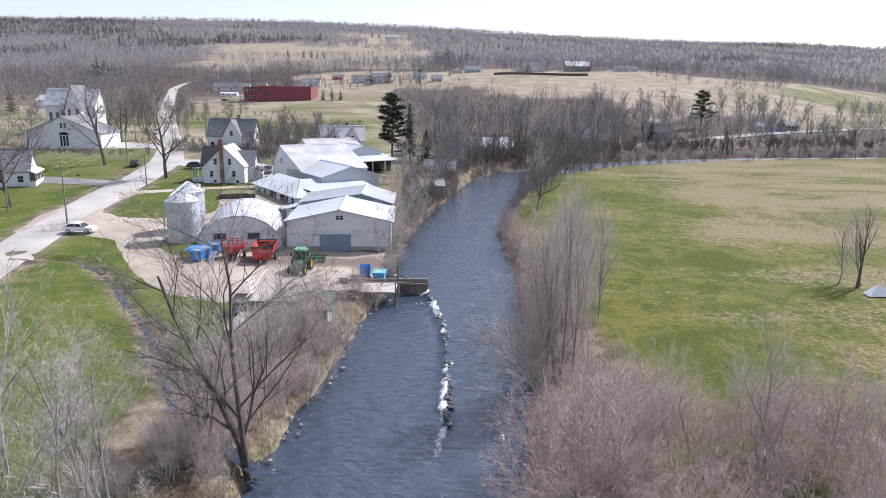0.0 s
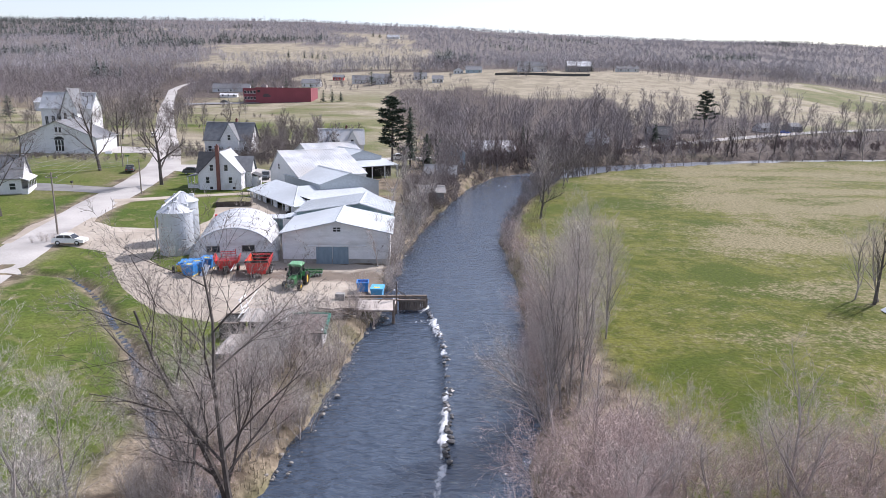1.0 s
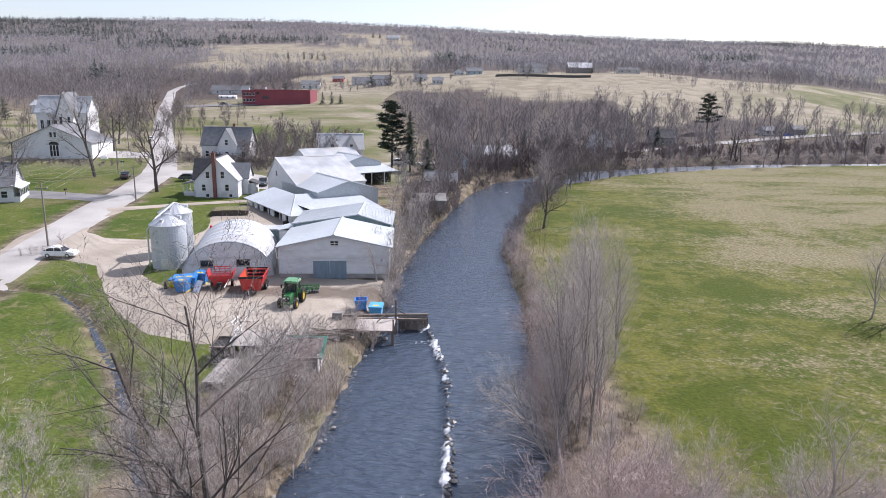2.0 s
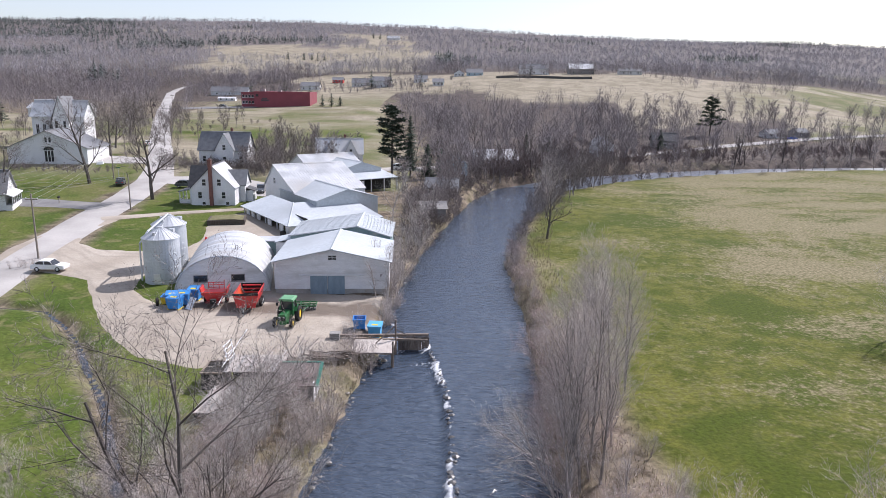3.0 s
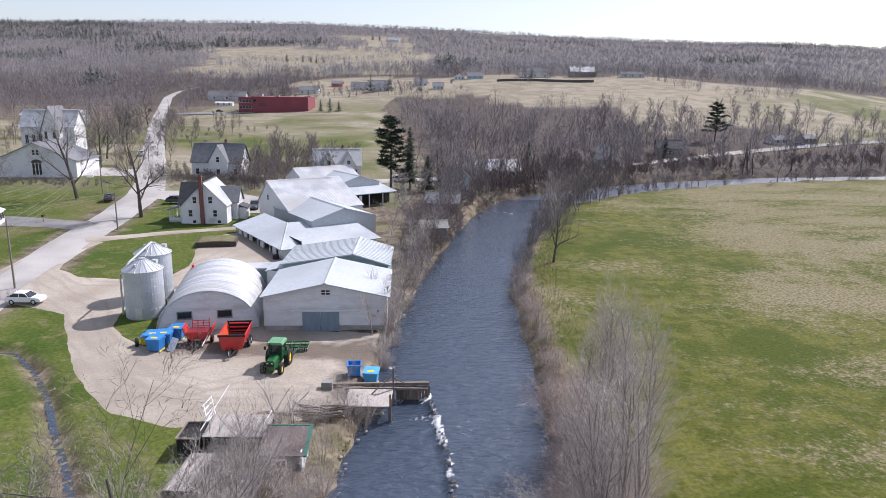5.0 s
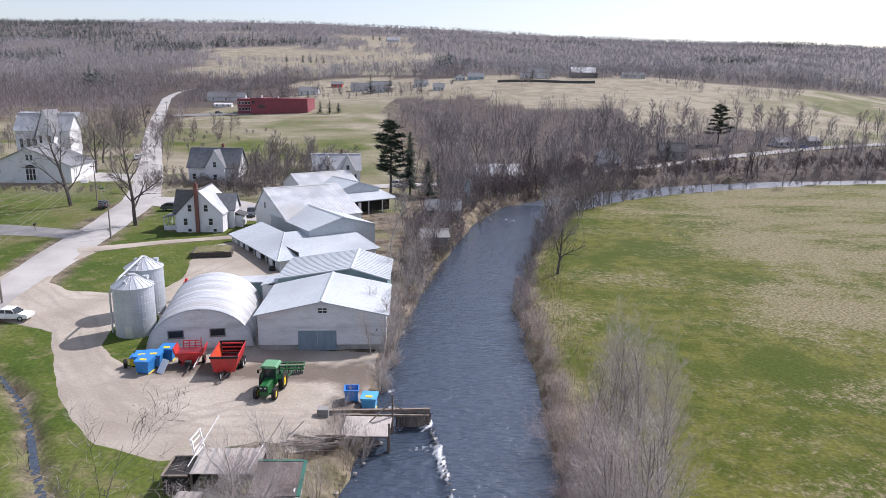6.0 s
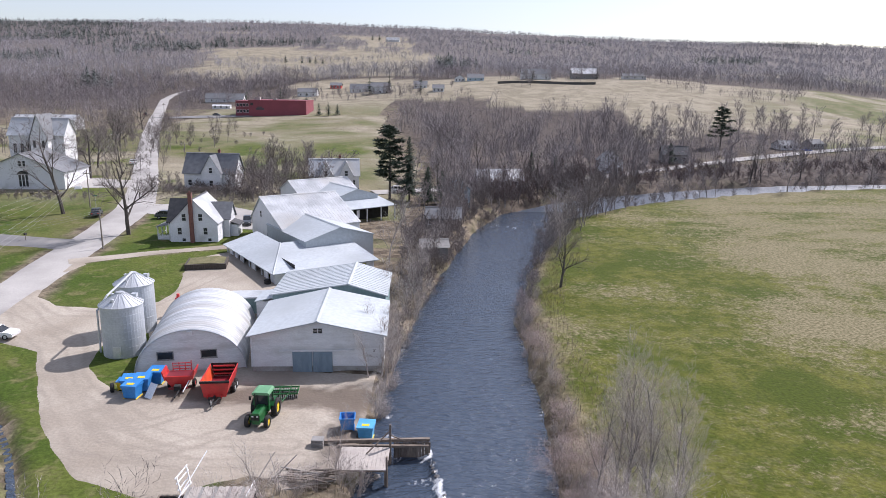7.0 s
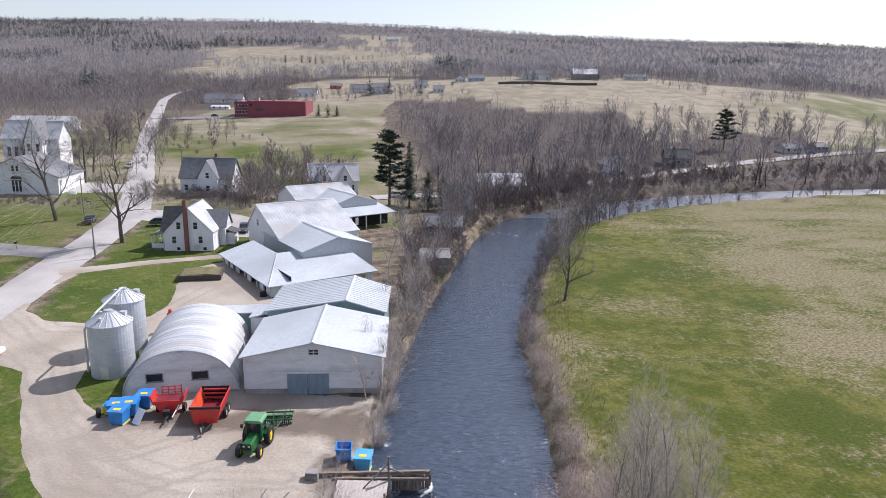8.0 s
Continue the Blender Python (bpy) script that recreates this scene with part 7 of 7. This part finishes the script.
car(-13.5, 214, 20, CAR_WHITE, "white van parked beyond the sheds", 1.0)
car(-132, 424, 0, CAR_DARK, "dark car parked at the school", 0.5)
car(-176, 432, 112, CAR_DARK, "dark car on the village road uphill", 0.3)
car(156, 331, 15, mat("bright_blue_car_paint", (0.03, 0.10, 0.45), (0.05, 0.14, 0.55), 1, 0.35, bump=0), "bright blue car by the highway", 0.6)

# ---- weir, deck and the sheds by the river ----
def timber(t, p, q, w, material=None, name="beam"):
    p, q = Vector(p), Vector(q)
    o = part(name, Shape().box(-w / 2, 0, -w / 2, w / 2, (q - p).length, w / 2), material or WOOD, t)
    o.matrix_basis = Matrix.Translation(p) @ (q - p).to_track_quat("Y", "Z").to_matrix().to_4x4()
    return o
deck = thing("deck", pose(0, 0, 0), "worn plank deck on posts over the river's edge", "deck")
for k in range(13):
    part("plank", Shape().box(-8.6 + 0.315 * k, 79.0, 0.98 + 0.006 * (k % 3), -8.6 + 0.315 * k + 0.30, 82.6 - 0.05 * (k % 2), 1.05 + 0.006 * (k % 3)), DECK, deck)
for y in (79.2, 80.8, 82.4):
    timber(deck, (-8.6, y, 0.9), (-4.5, y, 0.9), 0.16)
for x, y in ((-4.6, 79.2), (-4.6, 82.4), (-6.6, 79.2), (-6.6, 82.4), (-8.4, 79.2)):
    part("post", Shape().box(x - 0.1, y - 0.1, -1.6, x + 0.1, y + 0.1, 0.95), WOOD, deck)
part("mast", Shape().box(-4.58, 82.5, -1.2, -4.42, 82.66, 3.2), WOOD, deck)
part("mast", Shape().box(-4.58, 79.0, -1.4, -4.42, 79.16, 2.2), WOOD, deck)
timber(deck, (-4.5, 82.6, 2.6), (-6.4, 81.4, 1.1), 0.09, name="brace")
timber(deck, (-4.5, 82.6, 2.2), (-3.3, 83.4, 1.2), 0.09, name="brace")
sluice = thing("sluice_beam", pose(0, 0, 0), "dark timber sluice wall reaching into the river", "weir")
timber(sluice, (-10.6, 83.2, 1.15), (-1.2, 83.9, 1.15), 0.26)
timber(sluice, (-9.0, 82.8, 1.0), (-1.3, 83.45, 0.75), 0.2)
for k in range(12):
    x = -4.3 + 0.265 * k
    part("board", Shape().box(x, 83.5 + 0.02 * k, -1.3, x + 0.25, 83.58 + 0.02 * k, 1.0 - 0.03 * (k % 3)), WOOD, sluice)
for x in (-4.2, -2.8, -1.4):
    part("post", Shape().box(x - 0.1, 83.62, -1.4, x + 0.1, 83.85, 1.3), WOOD, sluice)
crib = thing("crib", pose(-10.7, 82.9, 0.85), "small grey timber crib on the bank", "crib")
for k in range(4):
    part("log", Shape().box(-0.5, -0.4, 0.2 * k, 0.5, 0.4, 0.2 * k + 0.17), GREYBOARD, crib)

def stone_shape(seed, s):
    g = random.Random(seed)
    bm = bmesh.new()
    bmesh.ops.create_icosphere(bm, subdivisions=1, radius=s)
    for v in bm.verts:
        v.co *= g.uniform(0.72, 1.2)
        v.co.z *= 0.7
    me = bpy.data.meshes.new("stone")
    bm.to_mesh(me)
    bm.free()
    return me
STONES = [stone_shape(200 + i, 0.36) for i in range(6)]
for me in STONES:
    me.materials.append(STONE)
DARKS = [stone_shape(220 + i, 0.42) for i in range(6)]
for me in DARKS:
    me.materials.append(STONE_WET)
g = random.Random(9)
weir = thing("weir", pose(0, 0, 0), "line of dark wet stones damming the river", "weir")
for k in range(95):
    f = k / 94
    y = 84.5 - f * 33
    x = float(np.interp(y, [p[1] for p in WEIR[::-1]], [p[0] for p in WEIR[::-1]])) + 0.12 + g.uniform(-0.3, 0.3)
    o = new("stone", g.choice(DARKS))
    o.parent = weir
    s = g.uniform(0.4, 0.85)
    o.matrix_basis = pose(x, y + g.uniform(-0.2, 0.2), -0.12 + g.uniform(-0.1, 0.08), 0, 0, g.uniform(0, 360)) @ Matrix.Diagonal((s, s, s * 0.75, 1))
for side, y0, y1, cnt in ((-1, 44, 82, 60), (-1, 84, 160, 60), (1, 84, 130, 80)):
    heap = thing("bank_stones", pose(0, 0, 0), "loose grey stones along the waterline", "stones")
    for k in range(cnt):
        y = g.uniform(y0, y1)
        x = float(np.interp(y, [p[1] for p in RIVER], [p[0] for p in RIVER])) + side * (float(np.interp(y, [p[1] for p in RIVER], [p[2] for p in RIVER])) + g.uniform(-0.7, 1.0))
        o = new("stone", g.choice(STONES if g.random() < 0.7 else DARKS))
        o.parent = heap
        s = g.uniform(0.2, 0.2 + 0.75 * g.random()) if side < 0 else g.uniform(0.4, 1.15)
        o.matrix_basis = pose(x, y, max(gz(x, y), -0.25) + 0.02, 0, 0, g.uniform(0, 360)) @ Matrix.Diagonal((s * g.uniform(0.8, 1.4), s, s * 0.8, 1))

def lean_shed():
    t = thing("lean_to", pose(-18.0, 70.6, 0.75, 0, 0, 2) @ Matrix.Diagonal((0.78, 1, 1, 1)), "long open lean-to with weathered plank roof", "shed")
    for k in range(20):
        part("roof_board", Shape().slab([(0.31 * k, -0.1, 1.75 + 0.01 * (k % 3)), (0.31 * k + 0.30, -0.1, 1.75 + 0.01 * (k % 3)), (0.31 * k + 0.30, 2.9 + 0.1 * (k % 2), 2.05 + 0.01 * (k % 3)), (0.31 * k, 2.9 + 0.1 * (k % 2), 2.05 + 0.01 * (k % 3))], 0.04), DECK if k % 4 else GREYBOARD, t)
    part("back_wall", Shape().box(0, 2.6, -0.3, 6.2, 2.7, 1.95), DARK, t)
    for x in (0.1, 2.0, 4.0, 6.0):
        part("post", Shape().box(x - 0.08, 0, -0.3, x + 0.08, 0.16, 1.72), WOOD, t)
    timber(t, (-0.4, 0.6, 1.9), (0.9, 5.2, 3.6), 0.07, TARP, "pole")
    timber(t, (5.3, -0.3, 1.9), (5.9, 3.2, 2.35), 0.07, TARP, "pole")
    pal = part("pallet", Shape().box(0.08, 0.1, 0, 0.14, 0.25, 1.5), TARP, t)
    part("upright", Shape().box(0.08, 1.6, 0, 0.14, 1.75, 1.5), TARP, pal)
    for z in (0, 0.5, 1.0, 1.4):
        part("slat", Shape().box(0, 0, z, 0.08, 1.9, z + 0.1), TARP, pal)
    pal.matrix_basis = pose(-0.6, 2.3, 1.6, 0, -12, -8)
    part("crate", Shape().box(-2.4, -0.2, -0.3, -0.15, 2.4, 1.6), DARK, t)
    part("crate_rim", Shape().box(-2.5, -0.3, 1.6, -0.1, -0.15, 1.72).box(-2.5, 2.35, 1.6, -0.1, 2.5, 1.72).box(-2.5, -0.15, 1.6, -2.35, 2.35, 1.72), WOOD, t)
lean_shed()
def green_shed():
    t = thing("shed", pose(-13.0, 68.2, 0.7, 0, 0, 2), "small shed with brown roof and green trim", "shed")
    part("wall", Shape().box(0.1, 0.1, -0.3, 2.9, 2.8, 1.7), GREYBOARD, t)
    part("end_wall", Shape().box(2.9, 0.1, -0.3, 3.0, 2.8, 1.9), WHITE, t)
    part("roof", Shape().slab([(-0.1, -0.2, 1.75), (3.15, -0.2, 1.75), (3.15, 3.0, 2.45), (-0.1, 3.0, 2.45)], 0.08), mat("brown_felt_roof", (0.10, 0.08, 0.075), (0.17, 0.14, 0.13), 1.0, 0.9, bump=0.3, stretch=(4, 1, 1)), t)
    part("green_trim", Shape().slab([(3.15, -0.25, 1.79), (3.4, -0.25, 1.79), (3.4, 3.1, 2.5), (3.15, 3.1, 2.5)], 0.12), GREENTRIM, t)
    part("green_trim", Shape().slab([(-0.1, 3.0, 2.48), (3.15, 3.0, 2.48), (3.15, 3.2, 2.5), (-0.1, 3.2, 2.5)], 0.12), GREENTRIM, t)
    window(t, 1.5, 0.1, 0.6, 0.6, 0.6, bars=0)
green_shed()
def trailer():
    t = thing("flat_wagon", pose(-18.7, 64.8, 0.75, 0, 0, -2) @ Matrix.Diagonal((0.7, 1, 1, 1)), "flat plank wagon parked beside the lean-to", "wagon")
    for k in range(10):
        part("plank", Shape().box(0.26 * k, 0, 0.8 + 0.008 * (k % 3), 0.26 * k + 0.25, 4.9 + 0.06 * (k % 2), 0.86 + 0.008 * (k % 3)), DECK if k % 3 else GREYBOARD, t)
    part("frame", Shape().box(0.2, 0.1, 0.6, 0.4, 4.8, 0.79).box(2.2, 0.1, 0.6, 2.4, 4.8, 0.79), WOOD, t)
    for x in (0.1, 2.5):
        for y in (0.9, 3.9):
            wheel(t, x, y, 0.38, 0.38, 0.2, GREYBOARD)
trailer()
pile = thing("lumber_pile", pose(-10.5, 77.6, 0.75), "heap of weathered poles and boards on the bank", "timber")
for k in range(34):
    a = g.gauss(4, 16)
    L = g.uniform(1.6, 4.2)
    c, s = math.cos(radians(a)), math.sin(radians(a))
    x, y, z = g.uniform(-1.2, 1.4), g.uniform(-1.2, 1.0), 0.06 + 0.016 * k
    timber(pile, (x - c * L / 2, y - s * L / 2, z), (x + c * L / 2, y + s * L / 2, z + g.uniform(-0.05, 0.25)), g.uniform(0.07, 0.15), g.choice([WOOD, WOOD, GREYBOARD]), "pole")
frame_poles = thing("pole_frame", pose(-13.2, 76.6, 0.8), "thin bare poles propped over the grass", "poles")
for p, q in (((-1.4, -1, 0), (0.2, 1.2, 2.4)), ((1.0, -0.6, 0), (-0.2, 1.2, 2.3)), ((-0.4, 0.2, 0), (1.8, 1.5, 2.0))):
    timber(frame_poles, p, q, 0.06, DECK, "pole")
box = thing("planter", pose(-42.0, 135.6, gz(-39, 137), 0, 0, 12), "low timber-walled bed with dry grass", "planter")
OLD_TIMBER = mat("dark_old_timber", (0.045, 0.036, 0.03), (0.10, 0.082, 0.068), 1.5, 0.9, bump=0.4, stretch=(4, 1, 1))
for k in range(4):
    part("timber", Shape().box(0, 0.02 * (k % 2), -0.25 + 0.3 * k, 6.4, 0.3, 0.03 + 0.3 * k), OLD_TIMBER, box)
    part("timber", Shape().box(0.02 * (k % 2), 0.3, -0.25 + 0.3 * k, 0.3, 5.0, 0.03 + 0.3 * k), OLD_TIMBER, box)
    part("timber", Shape().box(6.1, 0.3, -0.25 + 0.3 * k, 6.4 - 0.02 * (k % 2), 5.0, 0.03 + 0.3 * k), OLD_TIMBER, box)
part("soil", Shape().prism([(0.3, -0.3), (6.1, -0.3), (6.1, 0.86), (4.6, 1.06), (2.0, 1.02), (0.3, 0.88)], 0.3, 5.0), mat("weedy_turf", (0.085, 0.088, 0.03), (0.19, 0.165, 0.085), 1.5, 0.95, bump=0.6), box)
trough = thing("wagon", pose(-35.0, 114.6, 0.9, 0, 0, 10), "dark wagon box with red gear behind the hut", "wagon")
part("box", Shape().box(0, 0, 0.4, 2.2, 4, 1.9), DARK, trough)
part("gear", Shape().box(-0.2, 0.3, 1.9, 0.5, 1.2, 2.8).box(0, 0.4, 2.8, 0.3, 0.8, 3.3), PAINT_RED, trough)
for x in (0.1, 2.1):
    wheel(trough, x, 0.8, 0.45, 0.45, 0.25, PAINT_RED)
    wheel(trough, x, 3.2, 0.45, 0.45, 0.25, PAINT_RED)
annex = thing("annex", pose(-28.0, 115.8, 0.85, 0, 0, 9.5), "flat-roofed teal annex behind the arched hut", "shed")
part("wall", Shape().box(-4.2, 0, -0.3, 5.6, 3.0, 2.6), TEAL, annex)
part("roof", Shape().box(-4.4, -0.2, 2.6, 5.8, 3.2, 2.78), ROOF_OLD, annex)

# ---- poles and cables ----
POLES = [(-58.2, 112.1, 9.5), (-61.1, 147.8, 7.0), (-79.5, 179.5, 8.5), (-73, 121, 9.5), (-93.5, 216, 9), (-105, 246, 9), (-117, 278, 9), (-131, 312, 9), (-147, 350, 9), (-163, 392, 9), (-181, 436, 9), (-201, 486, 9), (-77, 230, 9), (-152, 400, 9)]
for x, y, h in POLES:
    t = thing("utility_pole", pose(x, y, gz(x, y)), "weathered wooden utility pole beside the road", "pole", "utility poles")
    part("shaft", Shape().tube((0, 0, -0.5), (0, 0, h), 0.15, 0.10, 8), POLE, t)
    if h > 8:
        part("crossarm", Shape().box(-0.9, -0.06, h - 0.9, 0.9, 0.06, h - 0.76), POLE, t)
        for q in (-0.8, 0.8):
            part("insulator", Shape().tube((q, 0, h - 0.76), (q, 0, h - 0.6), 0.05, n=6), WHITE, t)
def cable(p, q, sag, r=0.018):
    s = Shape()
    pts = [Vector(p).lerp(Vector(q), i / 14) - Vector((0, 0, sag * 4 * (i / 14) * (1 - i / 14))) for i in range(15)]
    s.v = [tuple(c + o * r) for c in pts for o in (Vector((0.7, 0.7, 0)), Vector((-0.7, -0.7, 0)), Vector((0, 0, 1)))]
    s.f = [(3 * i + j, 3 * i + (j + 1) % 3, 3 * i + 3 + (j + 1) % 3, 3 * i + 3 + j) for i in range(14) for j in range(3)]
    return single("cable", s, WIRE, "thin overhead cable between utility poles", "cable", "overhead cables")
run = [(-58.2, 112.1, 9.5), (-79.5, 179.5, 8.5), (-93.5, 216, 9), (-105, 246, 9), (-117, 278, 9), (-131, 312, 9)]
for (ax, ay, ah), (bx, by, bh) in zip(run, run[1:]):
    for o, z in ((-0.8, -0.6), (0.8, -0.6), (0, -1.8)):
        cable((ax + o, ay, gz(ax, ay) + ah + z), (bx + o, by, gz(bx, by) + bh + z), 0.9)
for z in (-0.2, -1.2, -2.0):
    cable((-73, 121, gz(-73, 121) + 9.5 + z), (-61.1, 147.8, gz(-61, 148) + 7.0 + z * 0.3), 0.7)
    cable((-73, 121, gz(-73, 121) + 9.5 + z), (-79.5, 179.5, gz(-79, 179) + 8.5 + z), 1.2)
sign = thing("road_sign", pose(-79.0, 181, gz(-79, 181)), "small green street sign on a post", "sign")
part("post", Shape().tube((0, 0, -0.3), (0, 0, 2.6), 0.04, n=6), STEEL_FLAT, sign)
part("plate", Shape().box(-0.5, -0.03, 2.3, 0.5, 0.03, 2.55), GREENTRIM, sign)
mail = thing("mailbox", pose(-77.5, 152.2, gz(-77.5, 152)), "dark mailbox on a post by the driveway", "mailbox")
part("post", Shape().box(-0.06, -0.06, -0.3, 0.06, 0.06, 1.1), POLE, mail)
part("box", Shape().box(-0.15, -0.3, 1.1, 0.15, 0.3, 1.45), TYRE, mail)
single("plastic_sheet", Shape().add([(-1.2, -0.8, 0.1), (1.2, -0.7, 0.15), (1.4, 0.9, 0.2), (-1, 0.9, 0.1), (0, 0, 1.3), (0.7, -0.2, 1.0)], [(0, 1, 5, 4), (1, 2, 5), (2, 3, 4, 5), (3, 0, 4)]), TARP, "white plastic-wrapped heap at the field's edge", "wrapped heap", m=pose(47.8, 79.5, gz(47.8, 79.5)))
post = single("marker_post", Shape().box(-0.5, -0.06, -0.2, 0.5, 0.06, 1.5).box(-0.56, -0.1, 1.5, 0.56, 0.1, 1.58), WHITE, "white wooden board fence panel on the lawn", "fence panel", m=pose(-46.6, 76.8, gz(-46.6, 76.8)))
hedge_line = thing("stone_wall", pose(0, 0, 0), "dark dry-stone wall along the hill meadow", "wall")
ws = Shape()
for k in range(25):
    x, y = 36 + 3 * k, 556 + 6 * math.sin(k * 0.21)
    z = gz(x, y)
    ws.v += [(x, y, z - 1), (x, y + 1.2, z - 1), (x, y + 1.2, z + 1.7), (x, y, z + 1.7)]
for k in range(24):
    ws.f += [(4 * k + a, 4 * k + (a + 1) % 4, 4 * k + 4 + (a + 1) % 4, 4 * k + 4 + a) for a in range(4)]
part("wall", ws, STONE_WET, hedge_line)

# ---- grass and reeds on the banks ----
def tufts(count, seed):
    r2 = np.random.RandomState(seed)
    y = r2.uniform(34, 170, count * 3)
    side = np.where(r2.rand(count * 3) < 0.5, -1, 1)
    c = np.interp(y, [p[1] for p in RIVER], [p[0] for p in RIVER])
    w = np.interp(y, [p[1] for p in RIVER], [p[2] for p in RIVER])
    x = c + side * (w + 0.5 + 7 * r2.rand(count * 3) ** 1.5)
    ok = (bare_yard(x, y) > 0.5)
    x, y = x[ok][:count], y[ok][:count]
    P2 = np.stack([x, y, ground(x, y) - 0.03], 1)
    return bare_crowns(r2, P2, r2.uniform(0.25, 0.7, len(P2)), 9, np.full(len(P2), 0.02), 0.5)
single("bank_grass", triangles("tufts", tufts(9000, 8)), GRASS_BLADE, "dry straw-coloured grass tufts on the river banks", "grass", kind="stuff")
